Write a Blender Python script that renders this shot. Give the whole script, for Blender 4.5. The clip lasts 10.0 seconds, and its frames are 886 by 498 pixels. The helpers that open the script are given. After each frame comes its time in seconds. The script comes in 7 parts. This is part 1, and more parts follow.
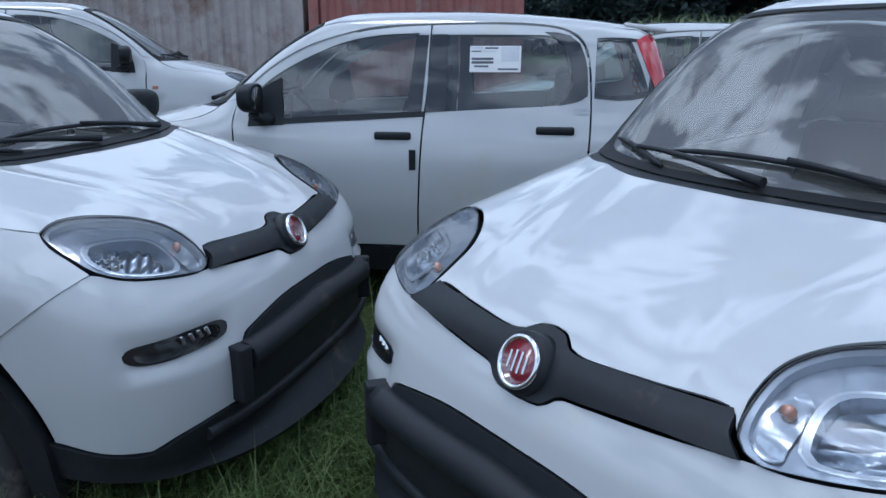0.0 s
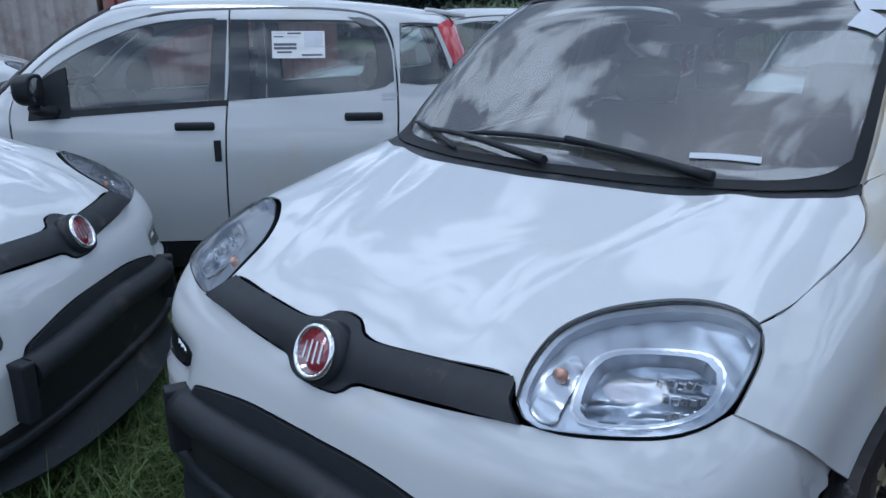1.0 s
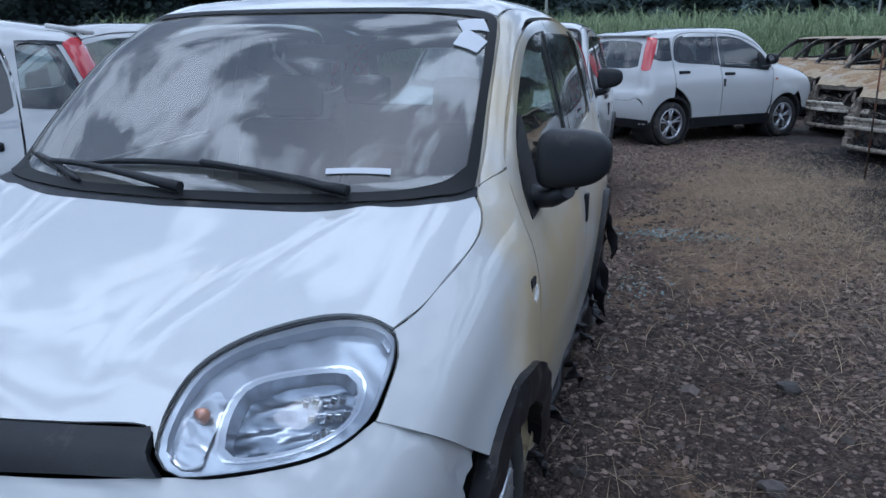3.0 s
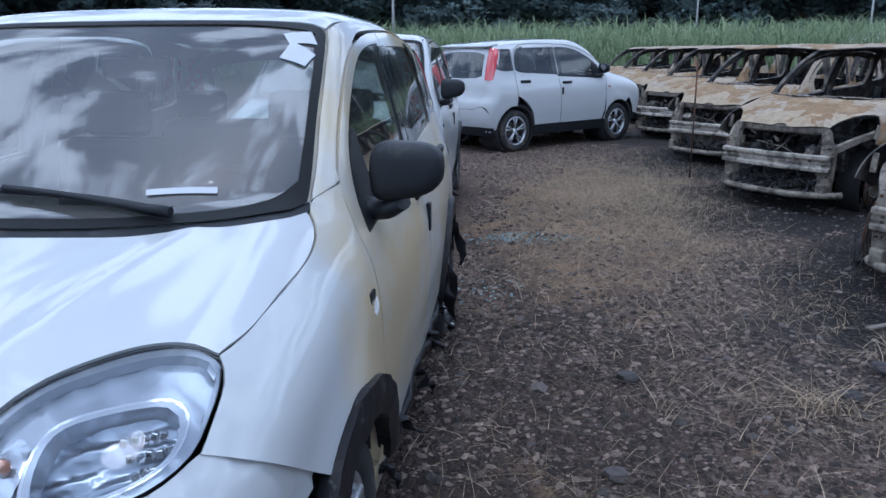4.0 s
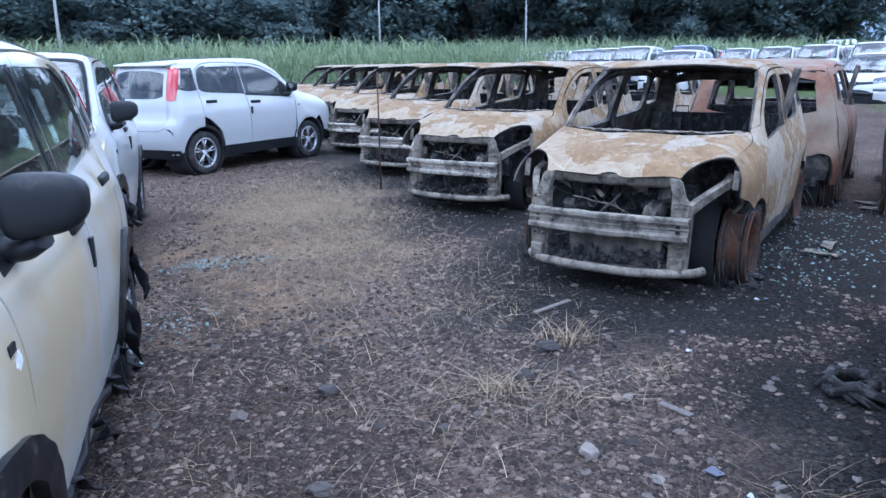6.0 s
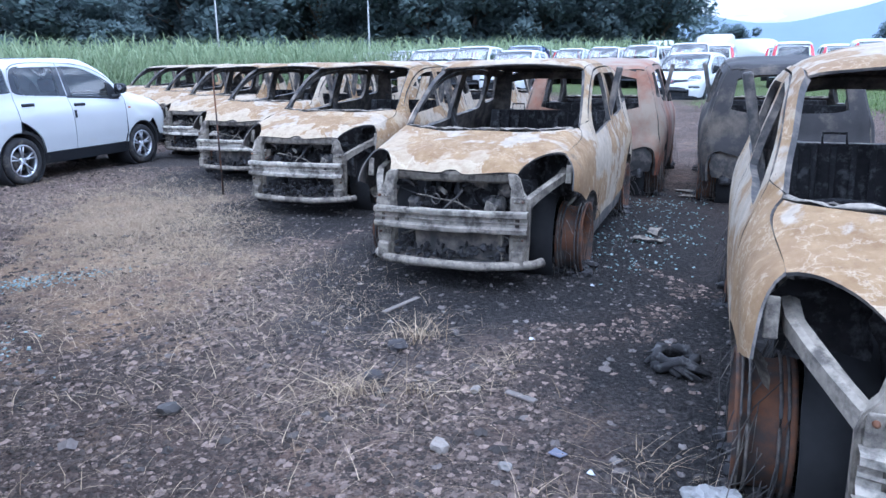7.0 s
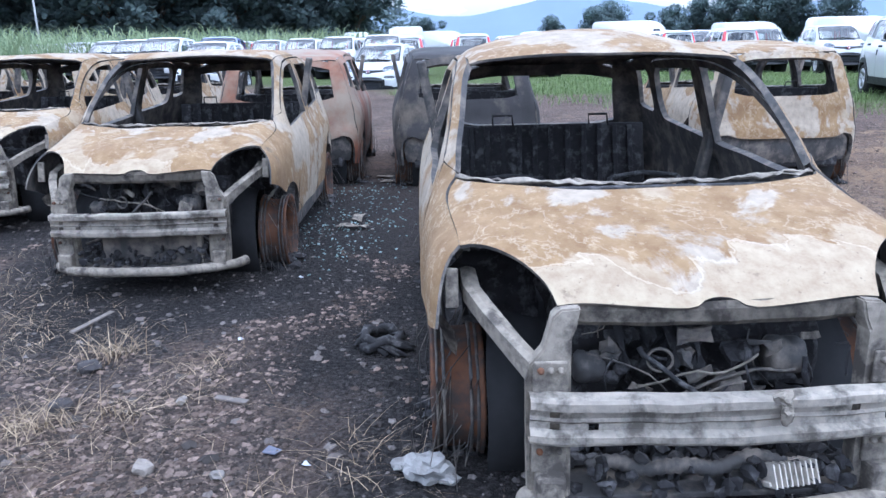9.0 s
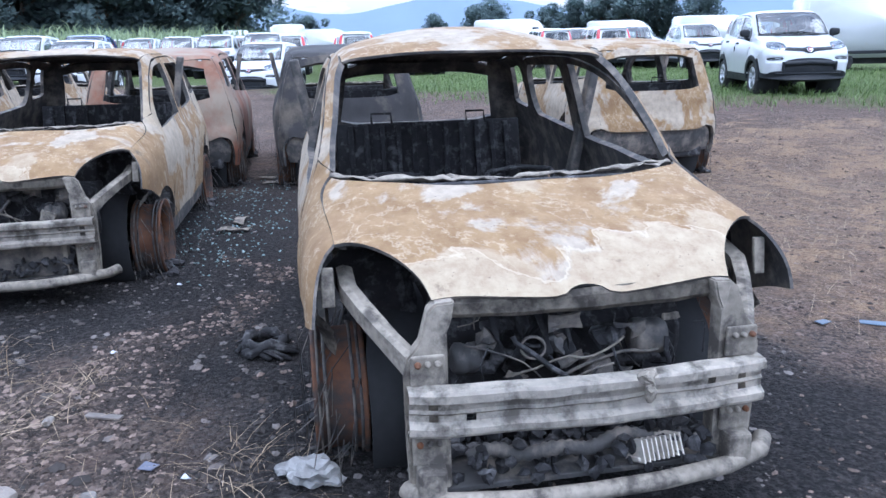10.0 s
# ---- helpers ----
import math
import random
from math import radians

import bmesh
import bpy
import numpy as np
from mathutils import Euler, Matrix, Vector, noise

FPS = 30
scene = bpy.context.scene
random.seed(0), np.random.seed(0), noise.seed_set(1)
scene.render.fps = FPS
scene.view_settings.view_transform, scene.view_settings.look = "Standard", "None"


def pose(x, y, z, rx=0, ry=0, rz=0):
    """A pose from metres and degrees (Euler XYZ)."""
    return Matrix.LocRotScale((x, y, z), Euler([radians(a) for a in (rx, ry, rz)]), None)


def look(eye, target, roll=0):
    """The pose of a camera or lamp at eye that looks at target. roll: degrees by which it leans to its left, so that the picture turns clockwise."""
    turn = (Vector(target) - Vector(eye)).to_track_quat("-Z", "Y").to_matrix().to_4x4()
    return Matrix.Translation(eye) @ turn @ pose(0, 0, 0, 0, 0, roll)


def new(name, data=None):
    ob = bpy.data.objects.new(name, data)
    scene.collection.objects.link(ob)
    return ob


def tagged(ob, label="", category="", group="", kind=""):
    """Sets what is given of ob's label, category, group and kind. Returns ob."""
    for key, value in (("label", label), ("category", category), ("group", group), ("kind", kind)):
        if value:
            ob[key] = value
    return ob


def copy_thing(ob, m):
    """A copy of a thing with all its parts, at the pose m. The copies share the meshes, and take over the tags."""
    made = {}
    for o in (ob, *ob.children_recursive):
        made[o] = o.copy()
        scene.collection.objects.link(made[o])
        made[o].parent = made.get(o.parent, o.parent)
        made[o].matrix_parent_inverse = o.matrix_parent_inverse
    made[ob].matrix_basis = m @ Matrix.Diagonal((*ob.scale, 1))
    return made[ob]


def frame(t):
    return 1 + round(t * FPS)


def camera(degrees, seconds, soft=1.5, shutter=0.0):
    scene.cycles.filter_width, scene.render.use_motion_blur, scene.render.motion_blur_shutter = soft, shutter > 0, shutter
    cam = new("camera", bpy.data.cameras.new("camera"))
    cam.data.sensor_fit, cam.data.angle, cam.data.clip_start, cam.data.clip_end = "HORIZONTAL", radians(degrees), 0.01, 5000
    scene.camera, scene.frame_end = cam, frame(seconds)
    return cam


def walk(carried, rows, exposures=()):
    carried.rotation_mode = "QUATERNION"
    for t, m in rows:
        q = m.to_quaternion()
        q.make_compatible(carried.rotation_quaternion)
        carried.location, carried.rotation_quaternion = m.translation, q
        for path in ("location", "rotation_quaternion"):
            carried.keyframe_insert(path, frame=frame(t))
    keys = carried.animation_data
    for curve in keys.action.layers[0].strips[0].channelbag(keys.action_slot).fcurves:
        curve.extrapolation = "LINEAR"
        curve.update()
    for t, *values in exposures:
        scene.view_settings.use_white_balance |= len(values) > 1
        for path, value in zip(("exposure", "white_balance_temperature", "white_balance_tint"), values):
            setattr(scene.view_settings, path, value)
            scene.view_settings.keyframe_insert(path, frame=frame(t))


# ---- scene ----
cam = camera(61.3, 10.0)
METRES, EYE, TILT, LEAN, TURN = 0.5916, 1.474, 0.907, -0.883, -35.3
ROWS = [
    (0.0, 0.0, 0.0, 0.0, -0.27, -16.48, 0.91),
    (0.5, 0.0688, -0.0061, -0.0054, -6.78, -17.23, 0.9),
    (1.0, 0.153, -0.0107, 0.0007, -13.45, -17.77, 0.83),
    (1.5, 0.2062, -0.0195, 0.0053, -19.97, -17.88, 0.72),
    (2.0, 0.2426, -0.022, 0.0087, -26.21, -17.67, 0.51),
    (2.5, 0.2805, -0.0263, 0.0122, -32.11, -17.31, 0.39),
    (4.0, 0.4172, -0.0997, 0.022, -48.8, -16.21, 0.4),
    (4.5, 0.4423, -0.1411, 0.0287, -54.37, -15.85, 0.39),
    (5.0, 0.4645, -0.1842, 0.0338, -60.01, -15.5, 0.29),
    (5.5, 0.488, -0.2257, 0.0336, -65.65, -15.18, 0.17),
    (7.0, 0.5555, -0.3464, 0.0331, -82.78, -15.01, -0.03),
    (7.5, 0.5632, -0.388, 0.0338, -88.55, -15.16, -0.07),
    (8.0, 0.5646, -0.4269, 0.0308, -94.21, -15.34, -0.1),
    (8.5, 0.5644, -0.4655, 0.0259, -99.64, -15.5, -0.08),
    (9.0, 0.5648, -0.5166, 0.0229, -104.74, -15.59, -0.04),
    (9.5, 0.5483, -0.5682, 0.0261, -109.38, -15.7, -0.01),
    (10.0, 0.5203, -0.6088, 0.0221, -113.23, -15.73, 0.04),
]
walk(cam, [(t, pose(0, 0, EYE, TILT, LEAN, TURN) @ pose(METRES * x, METRES * y, METRES * z, 90 + pitch, roll, yaw)) for t, x, y, z, yaw, pitch, roll in ROWS],
     [(0.0, 0.03, 5230, 9), (2.0, 0.03, 5240, 9), (4.5, 0.5, 5000, 12), (6.0, 1.14, 4830, 13), (7.5, 1.56, 4980, 14), (10.0, 1.42, 5180, 14)])

# ---- sky and sun: bright, with broken cloud ----
SUN_UP, SUN_FROM = 79.0, 154.0   # degrees above the ground; degrees from +x, where the sun stands
world = bpy.data.worlds.new("sky")
scene.world = world
world.use_nodes = True
wn, wl = world.node_tree.nodes, world.node_tree.links
wn.clear()
sky = wn.new("ShaderNodeTexSky")
sky.sky_type, sky.sun_disc = "NISHITA", False
sky.sun_elevation, sky.sun_rotation = radians(SUN_UP), radians(90 - SUN_FROM)
sky.air_density, sky.dust_density, sky.ozone_density = 1.0, 1.5, 1.5
coord = wn.new("ShaderNodeTexCoord")
sep = wn.new("ShaderNodeSeparateXYZ")
wl.new(coord.outputs["Generated"], sep.inputs[0])
lift = wn.new("ShaderNodeMath")
lift.operation = "ADD"
lift.inputs[1].default_value = 0.22
wl.new(sep.outputs["Z"], lift.inputs[0])
flatten = wn.new("ShaderNodeVectorMath")
flatten.operation = "DIVIDE"
wl.new(coord.outputs["Generated"], flatten.inputs[0])
wl.new(lift.outputs[0], flatten.inputs[1])
cloud = wn.new("ShaderNodeTexNoise")
cloud.inputs["Scale"].default_value, cloud.inputs["Detail"].default_value = 3.3, 10
cloud.inputs["Roughness"].default_value, cloud.inputs["Distortion"].default_value = 0.58, 0.35
wl.new(flatten.outputs[0], cloud.inputs["Vector"])
ramp = wn.new("ShaderNodeValToRGB")
ramp.color_ramp.elements[0].position, ramp.color_ramp.elements[1].position = 0.468, 0.545
ramp.color_ramp.elements[0].color = (0.14, 0.14, 0.14, 1)
wl.new(cloud.outputs["Fac"], ramp.inputs[0])
# cloud near the sun is the brightest; towards the horizon haze closes the gaps
toward = wn.new("ShaderNodeVectorMath")
toward.operation = "DOT_PRODUCT"
toward.inputs[1].default_value = (math.cos(radians(SUN_FROM)) * math.cos(radians(SUN_UP)), math.sin(radians(SUN_FROM)) * math.cos(radians(SUN_UP)), math.sin(radians(SUN_UP)))
wl.new(coord.outputs["Generated"], toward.inputs[0])
glow = wn.new("ShaderNodeMapRange")
glow.interpolation_type = "SMOOTHERSTEP"
glow.inputs[1].default_value, glow.inputs[2].default_value, glow.inputs[3].default_value, glow.inputs[4].default_value = 0.35, 1.0, 17.0, 30.0
wl.new(toward.outputs["Value"], glow.inputs[0])
white = wn.new("ShaderNodeVectorMath")
white.operation = "SCALE"
white.inputs[0].default_value = (0.96, 1.0, 1.05)
dim = wn.new("ShaderNodeMapRange")      # the far, hazy sky is duller than the cloud overhead
dim.inputs[1].default_value, dim.inputs[2].default_value, dim.inputs[3].default_value, dim.inputs[4].default_value = 0.0, 0.17, 0.16, 1.0
wl.new(sep.outputs["Z"], dim.inputs[0])
bright = wn.new("ShaderNodeMath")
bright.operation = "MULTIPLY"
wl.new(glow.outputs[0], bright.inputs[0])
wl.new(dim.outputs[0], bright.inputs[1])
wl.new(bright.outputs[0], white.inputs["Scale"])
haze = wn.new("ShaderNodeMapRange")
haze.inputs[1].default_value, haze.inputs[2].default_value, haze.inputs[3].default_value, haze.inputs[4].default_value = 0.0, 0.3, 0.85, 0.0
wl.new(sep.outputs["Z"], haze.inputs[0])
cover = wn.new("ShaderNodeMath")
cover.operation = "MAXIMUM"
wl.new(ramp.outputs[0], cover.inputs[0])
wl.new(haze.outputs[0], cover.inputs[1])
puff = wn.new("ShaderNodeMix")
puff.data_type = "RGBA"
wl.new(cover.outputs[0], puff.inputs[0])
wl.new(sky.outputs[0], puff.inputs[6])
wl.new(white.outputs[0], puff.inputs[7])
back = wn.new("ShaderNodeBackground")
back.inputs["Strength"].default_value = 0.07
wl.new(puff.outputs[2], back.inputs["Color"])
wout = wn.new("ShaderNodeOutputWorld")
wl.new(back.outputs[0], wout.inputs[0])

sun = new("sun", bpy.data.lights.new("sun", "SUN"))
sun.data.energy, sun.data.angle, sun.data.color = 0.5, radians(14), (1.0, 0.96, 0.9)
a, e = radians(SUN_FROM), radians(SUN_UP)
sun.matrix_world = look((math.cos(a) * math.cos(e) * 50, math.sin(a) * math.cos(e) * 50, math.sin(e) * 50), (0, 0, 0))

# ---- materials ----
def mat(name, base, rough=0.6, metal=0.0, vary=0.12, grain=30.0, bump=0.0, bump_scale=120.0, dirt=None, dirt_amount=0.0, dirt_scale=2.0, spec=0.5, coat=0.0, dirt_edge=0.16):
    """A surface with its base colour varied at two scales, dirt in patches and a fine relief."""
    m = bpy.data.materials.new(name)
    m.use_nodes = True
    n, l = m.node_tree.nodes, m.node_tree.links
    b = n["Principled BSDF"]
    b.inputs["Roughness"].default_value, b.inputs["Metallic"].default_value = rough, metal
    b.inputs["Specular IOR Level"].default_value = spec
    b.inputs["Coat Weight"].default_value, b.inputs["Coat Roughness"].default_value, b.inputs["Coat IOR"].default_value = coat, 0.03, 1.65
    tc, info = n.new("ShaderNodeTexCoord"), n.new("ShaderNodeObjectInfo")
    add = n.new("ShaderNodeVectorMath")
    l.new(tc.outputs["Object"], add.inputs[0])
    l.new(info.outputs["Location"], add.inputs[1])
    fine, wide = n.new("ShaderNodeTexNoise"), n.new("ShaderNodeTexNoise")
    for t, sc in ((fine, grain), (wide, grain / 12)):
        t.inputs["Scale"].default_value, t.inputs["Detail"].default_value = sc, 5
        l.new(add.outputs[0], t.inputs["Vector"])
    mixer = n.new("ShaderNodeMath")
    mixer.operation = "ADD"
    l.new(fine.outputs["Fac"], mixer.inputs[0])
    l.new(wide.outputs["Fac"], mixer.inputs[1])
    rng = n.new("ShaderNodeMapRange")
    rng.inputs[1].default_value, rng.inputs[2].default_value = 0.6, 1.4
    rng.inputs[3].default_value, rng.inputs[4].default_value = 1 - vary, 1 + vary
    l.new(mixer.outputs[0], rng.inputs[0])
    mul = n.new("ShaderNodeVectorMath")
    mul.operation = "SCALE"
    mul.inputs[0].default_value = base
    l.new(rng.outputs[0], mul.inputs["Scale"])
    col = mul.outputs[0]
    if dirt:
        dn = n.new("ShaderNodeTexNoise")
        dn.inputs["Scale"].default_value, dn.inputs["Detail"].default_value, dn.inputs["Roughness"].default_value = dirt_scale, 8, 0.65
        l.new(add.outputs[0], dn.inputs["Vector"])
        dr = n.new("ShaderNodeMapRange")
        dr.inputs[1].default_value, dr.inputs[2].default_value = 0.62 - 0.35 * dirt_amount, 0.62 + dirt_edge - 0.3 * dirt_amount
        l.new(dn.outputs["Fac"], dr.inputs[0])
        mx = n.new("ShaderNodeMix")
        mx.data_type = "RGBA"
        mx.inputs[7].default_value = (*dirt, 1)
        l.new(dr.outputs[0], mx.inputs[0])
        l.new(col, mx.inputs[6])
        col = mx.outputs[2]
    l.new(col, b.inputs["Base Color"])
    rr = n.new("ShaderNodeMapRange")
    rr.inputs[1].default_value, rr.inputs[2].default_value = 0.3, 0.7
    rr.inputs[3].default_value, rr.inputs[4].default_value = rough * 0.85, min(1, rough * 1.15)
    l.new(wide.outputs["Fac"], rr.inputs[0])
    l.new(rr.outputs[0], b.inputs["Roughness"])
    if bump:
        bn, bp = n.new("ShaderNodeTexNoise"), n.new("ShaderNodeBump")
        bn.inputs["Scale"].default_value, bn.inputs["Detail"].default_value = bump_scale, 4
        l.new(add.outputs[0], bn.inputs["Vector"])
        bp.inputs["Strength"].default_value, bp.inputs["Distance"].default_value = 0.6, bump
        l.new(bn.outputs["Fac"], bp.inputs["Height"])
        l.new(bp.outputs[0], b.inputs["Normal"])
    return m


def glass(name, tint, gloss=0.02, dust_veil=0.06, ior=2.0):
    """A thin pane: clear and tinted, with the sky's gloss and a slight dusty film, which on the windscreen also stands
    for reflections.
    """
    m = bpy.data.materials.new(name)
    m.use_nodes = True
    n, l = m.node_tree.nodes, m.node_tree.links
    n.clear()
    out, tr, gl, fr, mx = n.new("ShaderNodeOutputMaterial"), n.new("ShaderNodeBsdfTransparent"), n.new("ShaderNodeBsdfGlossy"), n.new("ShaderNodeFresnel"), n.new("ShaderNodeMixShader")
    tr.inputs[0].default_value = (*tint, 1)
    gl.inputs["Roughness"].default_value = gloss
    fr.inputs[0].default_value = ior
    l.new(fr.outputs[0], mx.inputs[0])
    l.new(tr.outputs[0], mx.inputs[1])
    l.new(gl.outputs[0], mx.inputs[2])
    df, tc, no, mr, m2 = n.new("ShaderNodeBsdfDiffuse"), n.new("ShaderNodeTexCoord"), n.new("ShaderNodeTexNoise"), n.new("ShaderNodeMapRange"), n.new("ShaderNodeMixShader")
    df.inputs[0].default_value = (0.5, 0.48, 0.44, 1)
    no.inputs["Scale"].default_value, no.inputs["Detail"].default_value = 3, 8
    l.new(tc.outputs["Object"], no.inputs["Vector"])
    mr.inputs[1].default_value, mr.inputs[2].default_value, mr.inputs[3].default_value, mr.inputs[4].default_value = 0.35, 0.75, dust_veil * 0.3, dust_veil
    l.new(no.outputs["Fac"], mr.inputs[0])
    l.new(mr.outputs[0], m2.inputs[0])
    l.new(mx.outputs[0], m2.inputs[1])
    l.new(df.outputs[0], m2.inputs[2])
    l.new(m2.outputs[0], out.inputs[0])
    return m


def burnt(name, ash=0.5):
    """Sheet steel after a fire: rust-tan scale, bare grey and pale ash in sharp-edged maps, soot in places."""
    m = bpy.data.materials.new(name)
    m.use_nodes = True
    n, l = m.node_tree.nodes, m.node_tree.links
    b = n["Principled BSDF"]
    b.inputs["Roughness"].default_value = 0.8
    tc, info, add = n.new("ShaderNodeTexCoord"), n.new("ShaderNodeObjectInfo"), n.new("ShaderNodeVectorMath")
    l.new(tc.outputs["Object"], add.inputs[0])
    l.new(info.outputs["Location"], add.inputs[1])
    sep = n.new("ShaderNodeSeparateXYZ")
    l.new(tc.outputs["Object"], sep.inputs[0])

    def noise_of(scale, detail=8, rough=0.6, dist=0.0):
        t = n.new("ShaderNodeTexNoise")
        t.inputs["Scale"].default_value, t.inputs["Detail"].default_value = scale, detail
        t.inputs["Roughness"].default_value, t.inputs["Distortion"].default_value = rough, dist
        l.new(add.outputs[0], t.inputs["Vector"])
        return t.outputs["Fac"]

    def ranged(v, lo, hi, a=0.0, c=1.0):
        r = n.new("ShaderNodeMapRange")
        for i, x in enumerate((lo, hi, a, c)):
            r.inputs[i + 1].default_value = x
        l.new(v, r.inputs[0])
        return r.outputs[0]

    def math2(op, u, v):
        k = n.new("ShaderNodeMath")
        k.operation = op
        for i, x in enumerate((u, v)):
            if isinstance(x, (int, float)):
                k.inputs[i].default_value = x
            else:
                l.new(x, k.inputs[i])
        return k.outputs[0]

    def mixed(f, c1, c2):
        x = n.new("ShaderNodeMix")
        x.data_type = "RGBA"
        l.new(f, x.inputs[0])
        for i, c in ((6, c1), (7, c2)):
            if isinstance(c, tuple):
                x.inputs[i].default_value = (*c, 1)
            else:
                l.new(c, x.inputs[i])
        return x.outputs[2]

    tan = mixed(ranged(noise_of(9, 10, 0.7), 0.35, 0.65), (0.165, 0.094, 0.036), (0.25, 0.162, 0.076))
    tan = mixed(ranged(noise_of(3.1, 6, 0.6), 0.52, 0.66), tan, (0.19, 0.112, 0.05))
    grey = mixed(ranged(noise_of(14, 8), 0.35, 0.65), (0.25, 0.205, 0.15), (0.36, 0.30, 0.225))
    pale = mixed(ranged(noise_of(16, 9, 0.65), 0.38, 0.66), (0.36, 0.292, 0.195), (0.26, 0.193, 0.122))
    mapn = math2("ADD", noise_of(2.1, 10, 0.62, 0.35), ranged(sep.outputs["X"], 0.8, 1.4, 0.0, 0.07))
    col = mixed(ranged(mapn, 0.535, 0.575), tan, grey)
    col = mixed(ranged(noise_of(26, 6, 0.75), 0.54, 0.66, 0.0, 0.34), col, (0.46, 0.37, 0.235))
    rim = math2("ABSOLUTE", math2("SUBTRACT", mapn, 0.47), 0.0)
    col = mixed(ranged(rim, 0.002, 0.009, 0.32, 0.0), col, (0.47, 0.40, 0.29))
    col = mixed(ranged(noise_of(1.9, 7, 0.55, 0.25), 0.575, 0.60, 0.0, 0.75), col, pale)
    # the nose and the lower flanks burned to pale ash
    front = ranged(sep.outputs["X"], 0.12, 0.46, 0.24, 0.0)
    wash = math2("ADD", noise_of(2.0, 9, 0.56, 0.45), front)
    col = mixed(ranged(wash, 0.74 - 0.15 * ash, 0.76 - 0.15 * ash), col, pale)
    edge = math2("ABSOLUTE", math2("SUBTRACT", wash, 0.74 - 0.15 * ash), 0.0)
    col = mixed(ranged(edge, 0.003, 0.010, 0.5, 0.0), col, (0.47, 0.40, 0.29))
    col = mixed(ranged(noise_of(4.0, 10, 0.7), 0.63, 0.74, 0.0, 0.9), col, (0.05, 0.045, 0.04))
    col = mixed(ranged(noise_of(60, 3), 0.66, 0.72, 0.0, 0.6), col, (0.10, 0.07, 0.05))
    l.new(col, b.inputs["Base Color"])
    bp = n.new("ShaderNodeBump")
    bp.inputs["Strength"].default_value, bp.inputs["Distance"].default_value = 0.5, 0.004
    l.new(math2("ADD", noise_of(45, 6), wash), bp.inputs["Height"])
    l.new(bp.outputs[0], b.inputs["Normal"])
    return m


PAINT = mat("white_paint", (0.50, 0.512, 0.513), 0.6, spec=0.15, vary=0.03, grain=3, coat=1.0, dirt=(0.5, 0.48, 0.42), dirt_amount=0.05, dirt_scale=2.5)
SMOKED = mat("smoke_stained_white_paint", (0.50, 0.511, 0.508), 0.6, spec=0.15, vary=0.03, grain=3, coat=0.8, dirt=(0.52, 0.43, 0.27), dirt_amount=0.5, dirt_scale=0.9)
BLACK = mat("black_plastic", (0.014, 0.016, 0.019), 0.5, vary=0.25, bump=0.0008, bump_scale=500, spec=0.3, dirt=(0.08, 0.072, 0.065), dirt_amount=0.08, dirt_scale=6)
SEAL = mat("matt_black_border", (0.010, 0.011, 0.012), 0.6, vary=0.2, spec=0.2)
GLOSSY = mat("gloss_black", (0.012, 0.013, 0.015), 0.15, vary=0.1, coat=0.6)
MELTED = mat("melted_black_plastic", (0.010, 0.010, 0.012), 0.4, vary=0.5, grain=25, bump=0.004, bump_scale=22, dirt=(0.2, 0.2, 0.2), dirt_amount=0.02, dirt_scale=14, spec=0.2)
RUBBER = mat("tyre_rubber", (0.025, 0.025, 0.026), 0.85, vary=0.3, grain=40, bump=0.002, dirt=(0.12, 0.10, 0.08), dirt_amount=0.25, dirt_scale=8)
ALLOY = mat("alloy", (0.52, 0.53, 0.55), 0.32, 0.85, vary=0.08, dirt=(0.2, 0.17, 0.14), dirt_amount=0.1, dirt_scale=14)
CHROME = mat("chrome", (0.8, 0.81, 0.82), 0.07, 1.0, vary=0.02)
LAMP_GREY = mat("lamp_bezel_grey", (0.46, 0.49, 0.54), 0.2, 0.6, vary=0.08)
REFLECTOR = mat("lamp_reflector", (0.24, 0.27, 0.32), 0.3, 0.95, vary=0.08, grain=20)
LENS_RED = mat("red_lens", (0.45, 0.012, 0.018), 0.12, vary=0.1, grain=40, coat=1.0)
LENS_AMBER = mat("amber_lens", (0.45, 0.20, 0.12), 0.15, vary=0.1, coat=1.0)
BADGE_RED = mat("badge_red", (0.20, 0.012, 0.025), 0.25, vary=0.05, coat=0.8)
DARK = mat("cabin_trim", (0.035, 0.037, 0.042), 0.7, vary=0.2, grain=60)
FABRIC = mat("seat_fabric", (0.045, 0.05, 0.06), 0.95, vary=0.25, grain=150, bump=0.001, bump_scale=400)
UNDER = mat("underbody", (0.012, 0.012, 0.013), 0.9, vary=0.3)
PAPER = mat("paper", (0.78, 0.78, 0.76), 0.8, vary=0.03)
NOTE = mat("grey_paper", (0.50, 0.52, 0.55), 0.8, vary=0.03)
INK = mat("ink", (0.12, 0.12, 0.14), 0.7)
INK_PALE = mat("pale_ink", (0.45, 0.46, 0.5), 0.7)
BURNT = burnt("burnt_sheet_steel", 0.5)
BURNT_DARK = mat("sooty_steel", (0.055, 0.052, 0.05), 0.75, 0.1, vary=0.5, grain=16, bump=0.003, bump_scale=60, dirt=(0.20, 0.17, 0.14), dirt_amount=0.45, dirt_scale=7)
ZINC = mat("scorched_zinc_steel", (0.25, 0.22, 0.178), 0.85, 0.0, vary=0.5, grain=30, bump=0.004, bump_scale=55, dirt=(0.085, 0.075, 0.065), dirt_amount=0.46, dirt_scale=10, dirt_edge=0.13, spec=0.2)
ALU = mat("bare_aluminium", (0.56, 0.51, 0.435), 0.7, 0.0, vary=0.36, grain=24, bump=0.003, bump_scale=55, dirt=(0.19, 0.17, 0.145), dirt_amount=0.42, dirt_scale=8, dirt_edge=0.12, spec=0.25)
